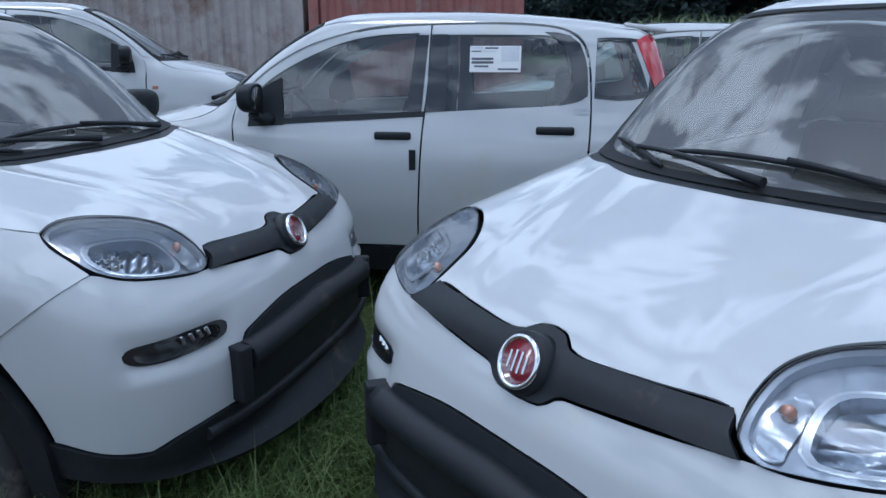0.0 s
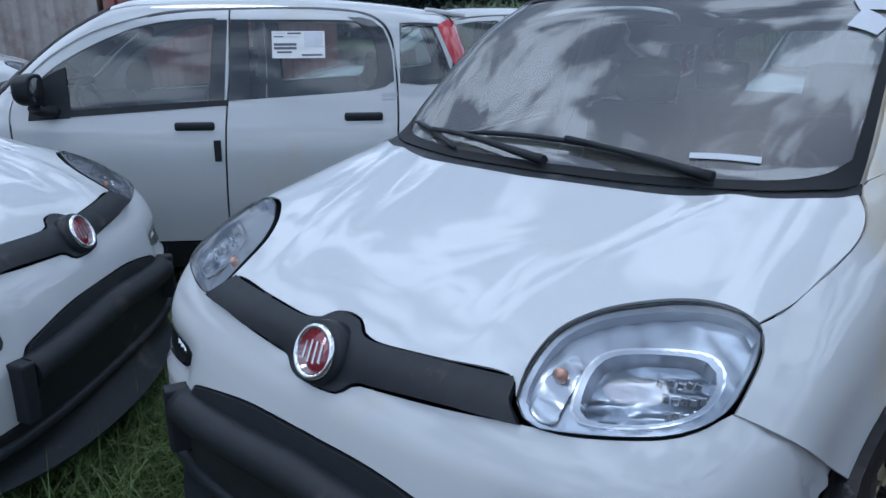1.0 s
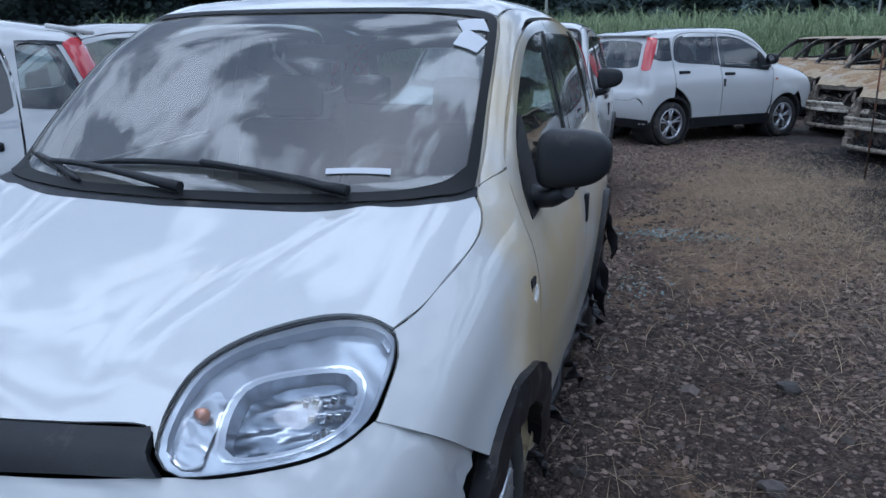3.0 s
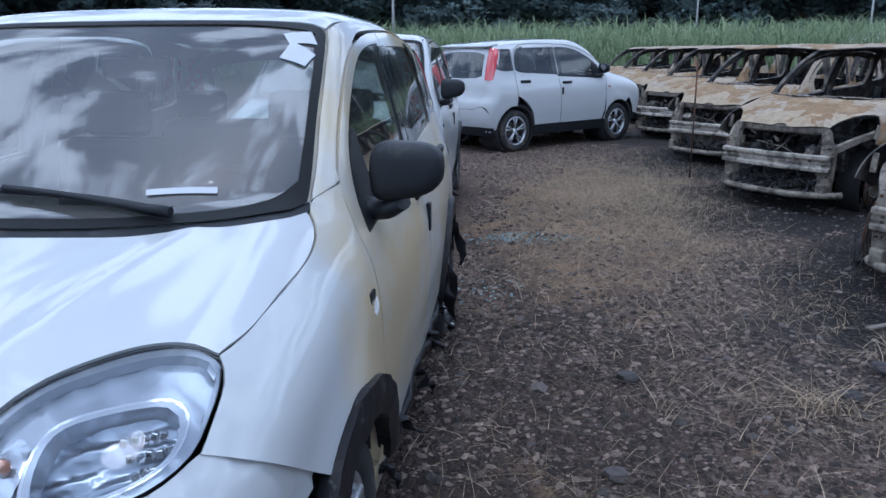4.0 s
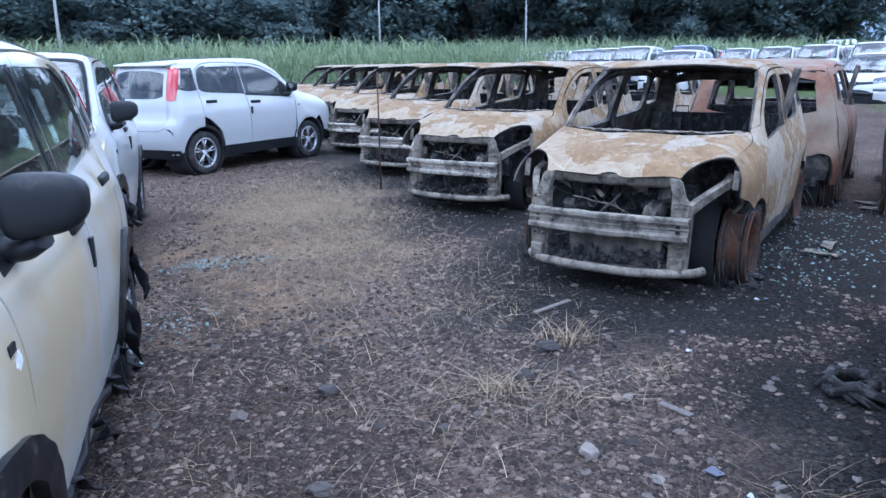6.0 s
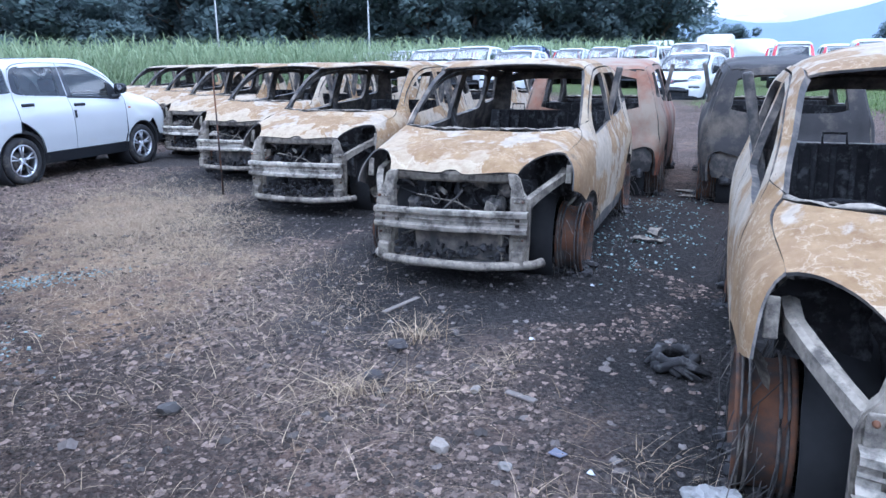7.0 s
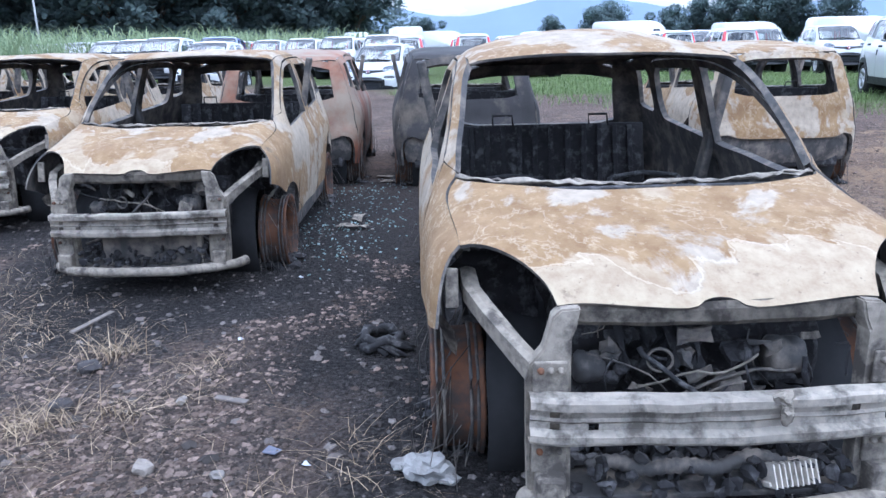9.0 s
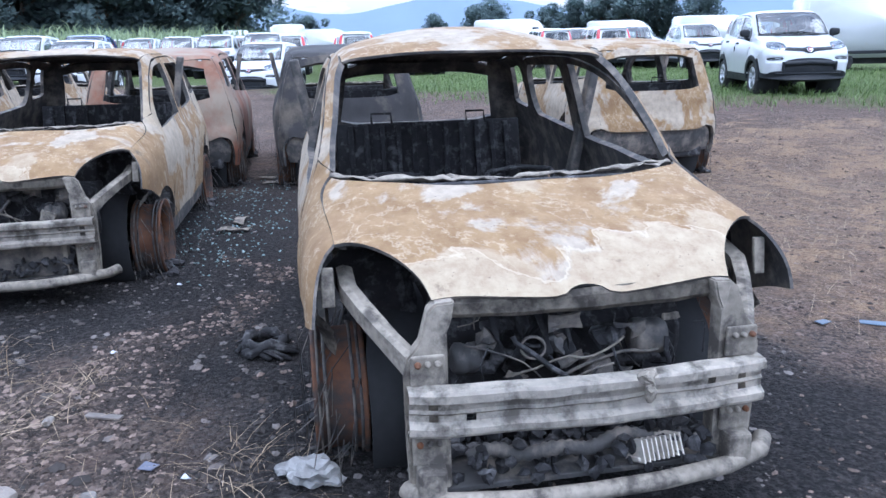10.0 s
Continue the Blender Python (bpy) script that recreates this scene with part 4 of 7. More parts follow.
        # lamps
        head = part("headlamp", sheet("nose", LAMP, s=s, step=0.03, off=0.004, thick=0), LAMP_GLASS, car, "clear headlamp with a chrome reflector")
        head.visible_shadow = False
        shrink = lambda loop, k, c0: [[(c0[0] + (a - c0[0]) * k, c0[1] + (b - c0[1]) * k) for a, b in loop[0]]]
        detail and part("lamp_rim", sheet("nose", shrink(LAMP, 1.004, (40.3, 0.893)), [shrink(LAMP, 0.994, (40.3, 0.893))], s=s, step=0.03, off=0.003, thick=0.03), BLACK, head)
        inner = [[(32.7, 0.858), (34.3, 0.905), (37.8, 0.930), (45.8, 0.940), (47.5, 0.92), (44.9, 0.884), (40.3, 0.862), (34.6, 0.848)]]
        mid = (39.8, 0.894)
        detail and part("lamp_trim", sheet("nose", shrink(LAMP, 0.992, (40.3, 0.893)), [shrink(LAMP, 0.93, (40.3, 0.893))], s=s, step=0.02, off=-0.002, thick=0.02), LAMP_GREY, head)
        part("lamp_housing", sheet("nose", shrink(LAMP, 0.94, (40.3, 0.893)), [shrink(inner, 0.93, mid)], s=s, step=0.02, off=-0.022, thick=0.0, dent=lambda p: 0.0025 * np.sin(p[:, 2] * 300 + p[:, 0] * 120)), LAMP_GREY, head)
        part("lamp_bezel", sheet("nose", shrink(inner, 1.04, mid), [shrink(inner, 0.985, mid)], s=s, step=0.02, off=-0.012, thick=0.02), CHROME, head)
        part("reflector", sheet("nose", shrink(inner, 1.0, mid), s=s, step=0.006, off=-0.05, thick=0.0, dent=lambda p: 0.010 * np.abs(((p[:, 2] * 38) % 1.0) - 0.5) * 2 + 0.012 * np.abs(np.sin(p[:, 0] * 95 + p[:, 1] * 60)) - 0.02 * np.clip((0.92 - p[:, 2]) / 0.07, 0, 1)), REFLECTOR, head)
        detail and part("reflector_wall", sheet("nose", shrink(inner, 1.0, mid), [shrink(inner, 0.9, mid)], s=s, step=0.02, off=-0.012, thick=0.055), LAMP_GREY, head)
        for i in range(5 if detail else 0):
            bm = bmesh.new()
            for j in range(3):
                q = cast("nose", [41.5 + i * 0.95], [0.884 + j * 0.017], s)[0]
                n0 = slope(np.array([q]))[0]
                box(bm, q - n0 * (0.045 - 0.005 * ((i + j) % 2)), (0.010, 0.011, 0.014), 0.002, (14 * (j - 1), 10, s * (-35 + 16 * ((i * 2 + j) % 3))))
            part("reflector_facet", tidy(bm), CHROME, head)
        ind = [[(28.6, 0.842), (29.8, 0.885), (32.5, 0.915), (33.8, 0.908), (31.7, 0.86), (30.9, 0.838)]]
        detail and part("indicator", sheet("nose", ind, s=s, step=0.012, off=-0.018, thick=0.0, dent=lambda p: 0.003 * np.sin(p[:, 2] * 420)), LAMP_GREY, head)
        q = cast("nose", [31.5], [0.885], s)[0]
        bm = bmesh.new()
        lathe(bm, [(0.0, 0.0), (0.011, 0.0), (0.014, 0.012), (0.0, 0.018)], 14, Matrix.Translation((q[0] + 0.02, q[1] - s * 0.004, q[2])) @ Matrix.Rotation(radians(90), 4, "Z"), False)
        part("indicator_bulb", tidy(bm), LENS_AMBER, head)
        fog = part("fog_lamp", sheet("nose", shrink(FOG, 1.05, (36, 0.668)), [shrink(FOG, 0.86, (36, 0.668))], s=s, step=0.02, off=-0.012, thick=0.03), GLOSSY, car)
        part("fog_lamp_back", sheet("nose", shrink(FOG, 1.0, (36, 0.668)), s=s, step=0.03, off=-0.045, thick=0, dent=lambda p: 0.006 * np.sin(p[:, 1] * 190)), GLOSSY, fog)
        bm = bmesh.new()
        for i in range(4):
            q = cast("nose", [30 + 1.5 * i], [0.672], s)[0]
            box(bm, (q[0] + 0.034, q[1], q[2]), (0.012, 0.018, 0.028), 0.003, (0, 20, 40 * s))
        part("fog_lamp_facets", tidy(bm), CHROME, fog)
        g = part("fog_lamp_lens", sheet("nose", FOG, s=s, step=0.03, off=-0.014, thick=0), LAMP_GLASS, fog)
        g.visible_shadow = False
        tl = part("tail_lamp", sheet("stern", TAIL_LAMP, s=s, step=0.04, off=0.004, thick=0.02), LENS_RED, car, "tall red tail lamp")
    # tail
    gate = part("tailgate", sheet("rear", gate_half(GATE_OUT), [gate_half(GATE_WIN)], step=0.07, thick=0.03), paint, car)
    g = part("rear_screen", sheet("rear", gate_half(GATE_WIN), step=0.1, off=-0.004, thick=0), WINDOW, gate)
    g.visible_shadow = False
    rb = [[(0.0, 0.615), (0.45, 0.615), (0.61, 0.655)], [(0.61, 0.655), (0.70, 0.60), (0.76, 0.5)], [(0.76, 0.5), (0.75, 0.3)], [(0.75, 0.3), (0.0, 0.28)]]
    part("rear_bumper", sheet("rear", gate_half(rb), step=0.07, thick=0.02), paint, car)
    part("rear_bumper_lip", sheet("rear", gate_half([[(0, 0.36), (0.5, 0.37), (0.755, 0.36)], [(0.755, 0.36), (0.74, 0.24)], [(0.74, 0.24), (0, 0.24)]]), step=0.1, off=0.004, thick=0.03), BLACK, car)
    for s in (1, -1):
        part("rear_pillar", sheet("stern", REAR_PILLAR, s=s, step=0.05, off=-0.003, thick=0.012), paint, car)
    bm = bmesh.new()
    box(bm, (3.34, 0, 1.495), (0.22, 1.1, 0.025), 0.01, (0, 8, 0))
    part("roof_spoiler", tidy(bm), paint, car)
    # below and inside
    bm = bmesh.new()
    box(bm, (1.85, 0, 0.30), (3.3, 0.72, 0.12))
    box(bm, (1.87, 0, 0.30), (1.5, 1.52, 0.14))
    box(bm, (0.75, 0, 0.62), (0.45, 0.66, 0.5))
    box(bm, (3.3, 0, 0.5), (0.35, 1.2, 0.3))
    part("underbody", tidy(bm), UNDER, car)
    if interior:
        bm = bmesh.new()
        box(bm, (1.15, 0, 0.93), (0.36, 1.38, 0.22), 0.06)
        box(bm, (0.98, 0, 1.02), (0.26, 1.30, 0.05), 0.02)
        box(bm, (2.1, 0, 0.37), (2.2, 1.44, 0.03))
        part("dashboard", tidy(bm), DARK, car, "dark grey dashboard")
        for y in (-0.36, 0.36):
            bm = bmesh.new()
            seat(bm, 1.75, y, 0.48)
            st1 = part("seat", tidy(bm), FABRIC, car)
            bm = bmesh.new()
            box(bm, (2.14, y, 1.22), (0.09, 0.25, 0.17), 0.035, (0, 12, 0))
            part("headrest", tidy(bm), FABRIC, st1)
        bm = bmesh.new()
        seat(bm, 2.55, 0, 1.2)
        st2 = part("rear_seat", tidy(bm), FABRIC, car)
        for y in (-0.36, 0.36):
            bm = bmesh.new()
            box(bm, (2.93, y, 1.2), (0.08, 0.24, 0.14), 0.03, (0, 12, 0))
            part("headrest", tidy(bm), FABRIC, st2)
        bm = bmesh.new()
        m2 = Matrix.Translation((1.42, -0.36, 0.98)) @ Matrix.Rotation(radians(90), 4, "Z") @ Matrix.Rotation(radians(-28), 4, "X")
        pts = [m2 @ Vector((0.185 * math.cos(k * math.pi / 12), 0, 0.185 * math.sin(k * math.pi / 12))) for k in range(24)]
        tube(bm, pts, 0.016, 8, closed=True)
        tube(bm, [m2 @ Vector((-0.18, 0, 0.02)), m2 @ Vector((0, -0.02, -0.02)), m2 @ Vector((0.18, 0, 0.02))], [0.02, 0.06, 0.02], 8, squash=0.5)
        tube(bm, [m2 @ Vector((0, 0, 0)), (1.2, -0.36, 0.9)], 0.035, 8)
        part("steering_wheel", tidy(bm), DARK, car)
        bm = bmesh.new()
        box(bm, (1.62, 0, 1.40), (0.03, 0.22, 0.06), 0.012)
        part("inside_mirror", tidy(bm), DARK, car)
    return car


BIG_LAMP = [(29.5, 0.857), (33.2, 0.905), (39.9, 0.946), (46.2, 0.965), (52, 0.969), (55.4, 0.957)]


def burnt_panel(name, me, parent, label=""):
    """A panel of scaled steel outside, black with soot on its inner side."""
    if len(me.materials) == 0:
        me.materials.append(BURNT)
        me.materials.append(BURNT_DARK)
        k = me["outer_faces"]
        me.polygons.foreach_set("material_index", [0 if i < k else 1 for i in range(len(me.polygons))])
    return part(name, me, BURNT, parent, label)


def burnt_car(m, label, group="", seed=1, detail=True, gate=True, bulge=0.0):
    """The same hatchback after a fire: bare scaled panels, no glass, lamps, bumpers or tyres."""
    car = thing("burnt_car", m, label, "car wreck", group)
    st = 0.05 if detail else 0.09
    sd = Vector((seed * 3.7, 0, 0))

    def warp(amount, scale):
        return lambda p: np.array([amount * noise.noise(Vector(v) * scale + sd) for v in p])

    burnt_panel("hood", sheet("top", hood_outline(BIG_LAMP, 0.014), step=st, thick=0.012, dent=warp(0.012, 3.5)), car, "scorched hood with rust-tan and ash-white patches")
    buckle = warp(0.02, 2.2)
    burnt_panel("roof", sheet("top", both("top", ROOF_OUT), step=st * 1.2, thick=0.012, dent=lambda p: buckle(p) + bulge * np.exp(-((p[:, 0] - 2.35) / 0.5) ** 2) * np.clip(1 - (p[:, 1] / 0.6) ** 2, 0, 1)), car)
    for s in (1, -1):
        back_edge = [(50.8, 0.735), (51.5, 0.79), (53, 0.85), (54.7, 0.915), (55.5, 0.957)]
        burnt_panel("wing", sheet("side", fender_outline(back_edge, (0.47, 0.69)), s=s, step=st, thick=0.01, dent=warp(0.012, 4)), car)
        fd = burnt_panel("front_door", sheet("side", DOOR_F, [WIN_F], s=s, step=st, thick=0.035, dent=warp(0.012, 3)), car)
        rd = burnt_panel("rear_door", sheet("side", DOOR_R, [WIN_R], s=s, step=st, thick=0.035, dent=warp(0.012, 3)), car)
        burnt_panel("side_panel", sheet("side", PILLAR, [WIN_Q], s=s, step=st, thick=0.03, dent=warp(0.008, 3)), car)
        bm = bmesh.new()
        box(bm, (2.20, s * 0.70, 0.95), (0.09, 0.05, 1.15), 0.012, (s * -11, 0, 0))
        part("centre_pillar", tidy(bm), BURNT_DARK, car)
        part("sill", sheet("side", [[(1.13, 0.365), (2.73, 0.365)], [(2.73, 0.365), (2.73, 0.24)], [(2.73, 0.24), (1.13, 0.24)], [(1.13, 0.24), (1.13, 0.365)]], s=s, step=0.1, off=-0.01, thick=0.06), BURNT_DARK, car)
        for cx in (AXLE, 3.085):
            bm = bmesh.new()
            lathe(bm, [(0.365, s * 0.40), (0.365, s * 0.62), (0.35, s * 0.62), (0.35, s * 0.40)], 28, Matrix.Translation((cx, 0, 0.31)))
            lathe(bm, [(0.36, s * 0.40), (0.0, s * 0.40), (0.0, s * 0.41), (0.36, s * 0.41)], 28, Matrix.Translation((cx, 0, 0.31)))
            part("wheel_housing", rough_up(tidy(bm), 0.012, 9), UNDER, car)
            burnt_wheel(car, cx, s, 0.30, 0)
            bm = bmesh.new()
            tube(bm, [(cx, s * 0.5, 0.3), (cx + 0.02, s * 0.48, 0.55), (cx + 0.05, s * 0.46, 0.8)], [0.05, 0.035, 0.05], 10)
            tube(bm, [(cx, s * 0.3, 0.25), (cx, s * 0.66, 0.28)], 0.03, 8)
            part("strut", tidy(bm), BURNT_DARK, car)
        # inner wing: a flat rail from the upright back past the lamp's place, and the small bracket behind the wing's edge
        bm = bmesh.new()
        rail = [((0.12, 0.52, 0.66), 0.042), ((0.22, 0.575, 0.71), 0.036), ((0.34, 0.635, 0.76), 0.032), ((0.46, 0.68, 0.795), 0.032), ((0.75, 0.69, 0.85), 0.04)]
        rows = [[bm.verts.new((x, s * (y + dy), z + dz)) for dy, dz in ((0, h), (0.022, h * 0.8), (0.022, -h * 0.8), (0, -h), (-0.03, -h * 0.7), (-0.03, h * 0.7))] for (x, y, z), h in rail]
        for a, b in zip(rows, rows[1:]):
            for k in range(6):
                bm.faces.new((a[k], a[(k + 1) % 6], b[(k + 1) % 6], b[k]))
        bm.faces.new(rows[0])
        bm.faces.new(rows[-1])
        part("inner_wing", rough_up(tidy(bm), 0.005, 12), ZINC, car)
        bm = bmesh.new()
        box(bm, (0.43, s * 0.738, 0.825), (0.02, 0.04, 0.13), 0.005, (0, 12, 0))
        part("lamp_bracket", rough_up(tidy(bm), 0.006, 14), ZINC, car)
        bm = bmesh.new()
        rows = [[bm.verts.new((0.445 + 0.14 * u, s * (0.775 - 0.05 * v), 0.645 - 0.05 * v + 0.03 * u)) for u in np.linspace(0, 1, 6)] for v in np.linspace(0, 1, 4)]
        for a, b in zip(rows, rows[1:]):
            for k in range(5):
                bm.faces.new((a[k], a[k + 1], b[k + 1], b[k]))
        rough_up(bm, 0.02, 14, seed)
        bmesh.ops.solidify(bm, geom=bm.faces[:], thickness=0.005)
        part("wing_lip", tidy(bm), ZINC, car)
        # what is left of the lamp's carrier: a crumpled sooty sheet behind the wing's mouth
        bm = bmesh.new()
        grid = [[bm.verts.new((0.62 + 0.08 * v - 0.10 * u, s * (0.44 + 0.26 * u), 0.66 + 0.25 * v)) for u in np.linspace(0, 1, 9)] for v in np.linspace(0, 1, 8)]
        for a, b in zip(grid, grid[1:]):
            for k in range(8):
                bm.faces.new((a[k], a[k + 1], b[k + 1], b[k]))
        rough_up(bm, 0.06, 9, seed)
        bmesh.ops.solidify(bm, geom=bm.faces[:], thickness=0.006)
        part("lamp_carrier", tidy(bm), CHAR, car)
        # upright of the front frame with its bolted plates
        bm = bmesh.new()
        out = [(0.54, 0.23), (0.548, 0.43), (0.552, 0.64), (0.54, 0.69), (0.505, 0.735), (0.49, 0.78), (0.475, 0.83), (0.45, 0.855), (0.395, 0.86), (0.405, 0.80), (0.42, 0.765), (0.42, 0.54), (0.415, 0.23)]
        fr = [bm.verts.new((0.095 + 0.07 * max(0, z - 0.6), s * y, z)) for y, z in out]
        bk = [bm.verts.new((0.155 + 0.07 * max(0, z - 0.6), s * (y - 0.004), z)) for y, z in out]
        bm.faces.new(fr)
        bm.faces.new(bk[::-1])
        for k in range(len(out)):
            bm.faces.new((fr[k], bk[k], bk[(k + 1) % len(out)], fr[(k + 1) % len(out)]))
        bmesh.ops.triangulate(bm, faces=bm.faces[:])
        es = [e for e in bm.edges if e.calc_length() > 0 and len(e.link_faces) == 2 and e.calc_face_angle(0) > 1.0]
        bmesh.ops.bevel(bm, geom=es, offset=0.006, segments=2, affect="EDGES")
        up = part("front_upright", rough_up(tidy(bm), 0.005, 10), ZINC, car, "scorched grey front frame upright")
        for z in (0.66, 0.405):
            bm = bmesh.new()
            box(bm, (0.088, s * 0.482, z), (0.014, 0.10, 0.10), 0.006)
            pl = part("bolted_plate", rough_up(tidy(bm), 0.003, 14), ZINC, up)
            for i in range(3):
                bm = bmesh.new()
                lathe(bm, [(0.0, 0.0), (0.0, 0.014), (0.008, 0.013), (0.010, 0.004), (0.010, 0.0)], 10, Matrix.Translation((0.080, s * (0.455 + 0.028 * i), z + 0.024)) @ Matrix.Rotation(radians(90), 4, "Z"), False)
                part("bolt", tidy(bm), ZINC if i < 2 else RUST, up)
        bm = bmesh.new()
        box(bm, (0.07, s * 0.482, 0.31), (0.07, 0.085, 0.10), 0.012, (0, 0, 0))
        part("crossbar_mount", rough_up(tidy(bm), 0.006, 12), ZINC, up)
    # beam with two swages
    bm = bmesh.new()
    prof = [(0.02, 0.468), (-0.028, 0.472), (-0.034, 0.482), (-0.034, 0.502), (-0.010, 0.515), (-0.008, 0.535), (-0.016, 0.543), (-0.008, 0.551), (-0.010, 0.570), (-0.034, 0.582), (-0.034, 0.606), (-0.028, 0.614), (0.02, 0.617)]
    ys = np.linspace(-0.545, 0.545, 41)
    rows = [[bm.verts.new((0.03 + 0.05 * (y / 0.6) ** 2 + dx, y, z)) for dx, z in prof] for y in ys]
    for i in range(len(rows) - 1):
        for j in range(len(prof) - 1):
            if (j in (4, 7) and i in (2, 37)) or (j == 7 and i == 6) or (j == 4 and i == 33):
                continue      # bolt and tow-eye holes
            f = bm.faces.new((rows[i][j], rows[i][j + 1], rows[i + 1][j + 1], rows[i + 1][j]))
    r = bmesh.ops.solidify(bm, geom=bm.faces[:], thickness=0.008)
    part("bumper_beam", rough_up(tidy(bm), 0.006, 8, seed), ALU, car, "scorched aluminium bumper beam")
    bm = bmesh.new()
    tube(bm, [(0.15, -0.635, 0.275), (0.09, -0.59, 0.265), (0.04, -0.44, 0.255), (0.015, -0.22, 0.245), (0.01, 0, 0.243), (0.015, 0.22, 0.245), (0.04, 0.44, 0.255), (0.09, 0.53, 0.262), (0.12, 0.55, 0.265)], 0.03, 10)
    part("lower_crossbar", rough_up(tidy(bm), 0.008, 6, seed), ZINC, car)
    # lock panel under the hood's edge, with the round cut for the badge
    bm = bmesh.new()
    ys = np.linspace(-0.43, 0.43, 41)
    top = [0.862 - 0.012 * abs(y) for y in ys]
    rows = [[bm.verts.new((0.135 + 0.16 * y * y - (0.012 if k in (1, 2) else 0), y, z)) for k, z in enumerate((0.788, 0.803, t - 0.02, t))] for y, t in zip(ys, top)]
    for i in range(len(rows) - 1):
        for j in range(3):
            bm.faces.new((rows[i][j], rows[i][j + 1], rows[i + 1][j + 1], rows[i + 1][j]))
    bmesh.ops.solidify(bm, geom=bm.faces[:], thickness=0.012)
    part("lock_panel", rough_up(tidy(bm), 0.005, 9), ZINC, car)
    # what is left of the engine
    random.seed(seed)
    bm = bmesh.new()
    box(bm, (0.62, 0.05, 0.52), (0.34, 0.66, 0.46), 0.05)
    bmesh.ops.subdivide_edges(bm, edges=bm.edges[:], cuts=4, use_grid_fill=True)
    engine = part("engine", rough_up(tidy(bm), 0.05, 9), CHAR, car, "charred engine block")
    bm = bmesh.new()
    box(bm, (0.58, -0.36, 0.58), (0.28, 0.22, 0.32), 0.03)
    bmesh.ops.subdivide_edges(bm, edges=bm.edges[:], cuts=3, use_grid_fill=True)
    part("gearbox", rough_up(tidy(bm), 0.03, 11), CHAR, engine)
    for k in range(12):
        bm = bmesh.new()
        clump(bm, (random.uniform(0.26, 0.42), random.uniform(-0.38, 0.38), random.uniform(0.42, 0.72)), [random.uniform(0.02, 0.055) for _ in range(3)], k + seed, 2)
        part("melted_lump", rough_up(tidy(bm), 0.025, 34), CHAR if k % 5 else BURNT_DARK, engine)
    for k in range(4):      # runners of the intake
        bm = bmesh.new()
        y = 0.02 + 0.075 * k
        tube(bm, [(0.42, y, 0.73), (0.33, y - 0.01, 0.745), (0.265, y - 0.015, 0.70), (0.25, y - 0.012, 0.62), (0.30, y, 0.56)], 0.024, 10)
        part("intake_runner", rough_up(tidy(bm), 0.008, 25), CHAR, engine)
    for y, z, r, w in ((-0.27, 0.62, 0.062, 0.11), (0.33, 0.60, 0.05, 0.09), (-0.10, 0.50, 0.07, 0.08)):      # alternator, starter and pump
        bm = bmesh.new()
        lathe(bm, [(0.0, -w / 2), (r * 0.8, -w / 2), (r, -w * 0.38), (r, -0.012), (r * 0.92, -0.006), (r * 0.92, 0.006), (r, 0.012), (r, w * 0.38), (r * 0.8, w / 2), (0.0, w / 2)], 20, Matrix.Translation((0.29, y, z)), False)
        part("engine_drum", rough_up(tidy(bm), 0.008, 22), BURNT_DARK, engine)
    for k in range(14):
        bm = bmesh.new()
        y, z = random.uniform(-0.39, 0.39), random.uniform(0.48, 0.76)
        box(bm, (random.uniform(0.20, 0.30), y, z), (random.uniform(0.004, 0.012), random.uniform(0.02, 0.11), random.uniform(0.015, 0.07)), 0.002, (random.uniform(-25, 25), random.uniform(-20, 20), random.uniform(-25, 25)))
        bmesh.ops.subdivide_edges(bm, edges=bm.edges[:], cuts=2, use_grid_fill=True)
        part("bracket", rough_up(tidy(bm), 0.014, 24), ZINC if k % 9 == 0 else BURNT_DARK if k % 3 == 1 else CHAR, engine)
    for k in range(16):
        bm = bmesh.new()
        y, z = random.uniform(-0.38, 0.38), random.uniform(0.55, 0.77)
        p = [Vector((random.uniform(0.17, 0.28), y, z))]
        way = Vector((0, random.uniform(-0.05, 0.05), random.uniform(-0.05, 0.0)))
        for i in range(8):
            way += Vector((random.uniform(-0.012, 0.012), random.uniform(-0.022, 0.022), random.uniform(-0.018, 0.012)))
            p.append(p[-1] + way)
            p[-1].x = min(0.34, max(0.16, p[-1].x))
            p[-1].y = min(0.4, max(-0.4, p[-1].y))
            p[-1].z = min(0.78, max(0.40, p[-1].z))
        tube(bm, p, random.choice((0.002, 0.003, 0.004, 0.006, 0.009)), 6)
        part("pipe", tidy(bm), ZINC if k % 8 == 0 else BURNT_DARK if k % 4 == 1 else CHAR, engine)
    bm = bmesh.new()
    lathe(bm, [(0.033, 0.0), (0.040, 0.0), (0.040, 0.010), (0.033, 0.010)], 20, Matrix.Translation((0.20, 0.14, 0.655)) @ Matrix.Rotation(radians(75), 4, "Z"))
    part("clamp_ring", tidy(bm), BURNT_DARK, engine)
    bm = bmesh.new()
    for k in range(190):
        y = random.uniform(-0.42, 0.42)
        clump(bm, (random.uniform(0.06, 0.34), y, 0.27 + random.uniform(0, 0.10)), [random.uniform(0.006, 0.032) for _ in range(3)], k, 1)
    tagged(part("front_debris", rough_up(tidy(bm), 0.012, 25), CHAR, car, "char and ash lying in the nose"), kind="stuff")
    bm = bmesh.new()
    box(bm, (0.20, 0, 0.255), (0.22, 0.96, 0.02), 0.004)
    part("undertray", rough_up(tidy(bm), 0.008, 10), BURNT_DARK, car)
    # bulkhead, dash frame, floor
    bm = bmesh.new()
    box(bm, (1.0, 0, 0.68), (0.05, 1.35, 0.72), 0.01)
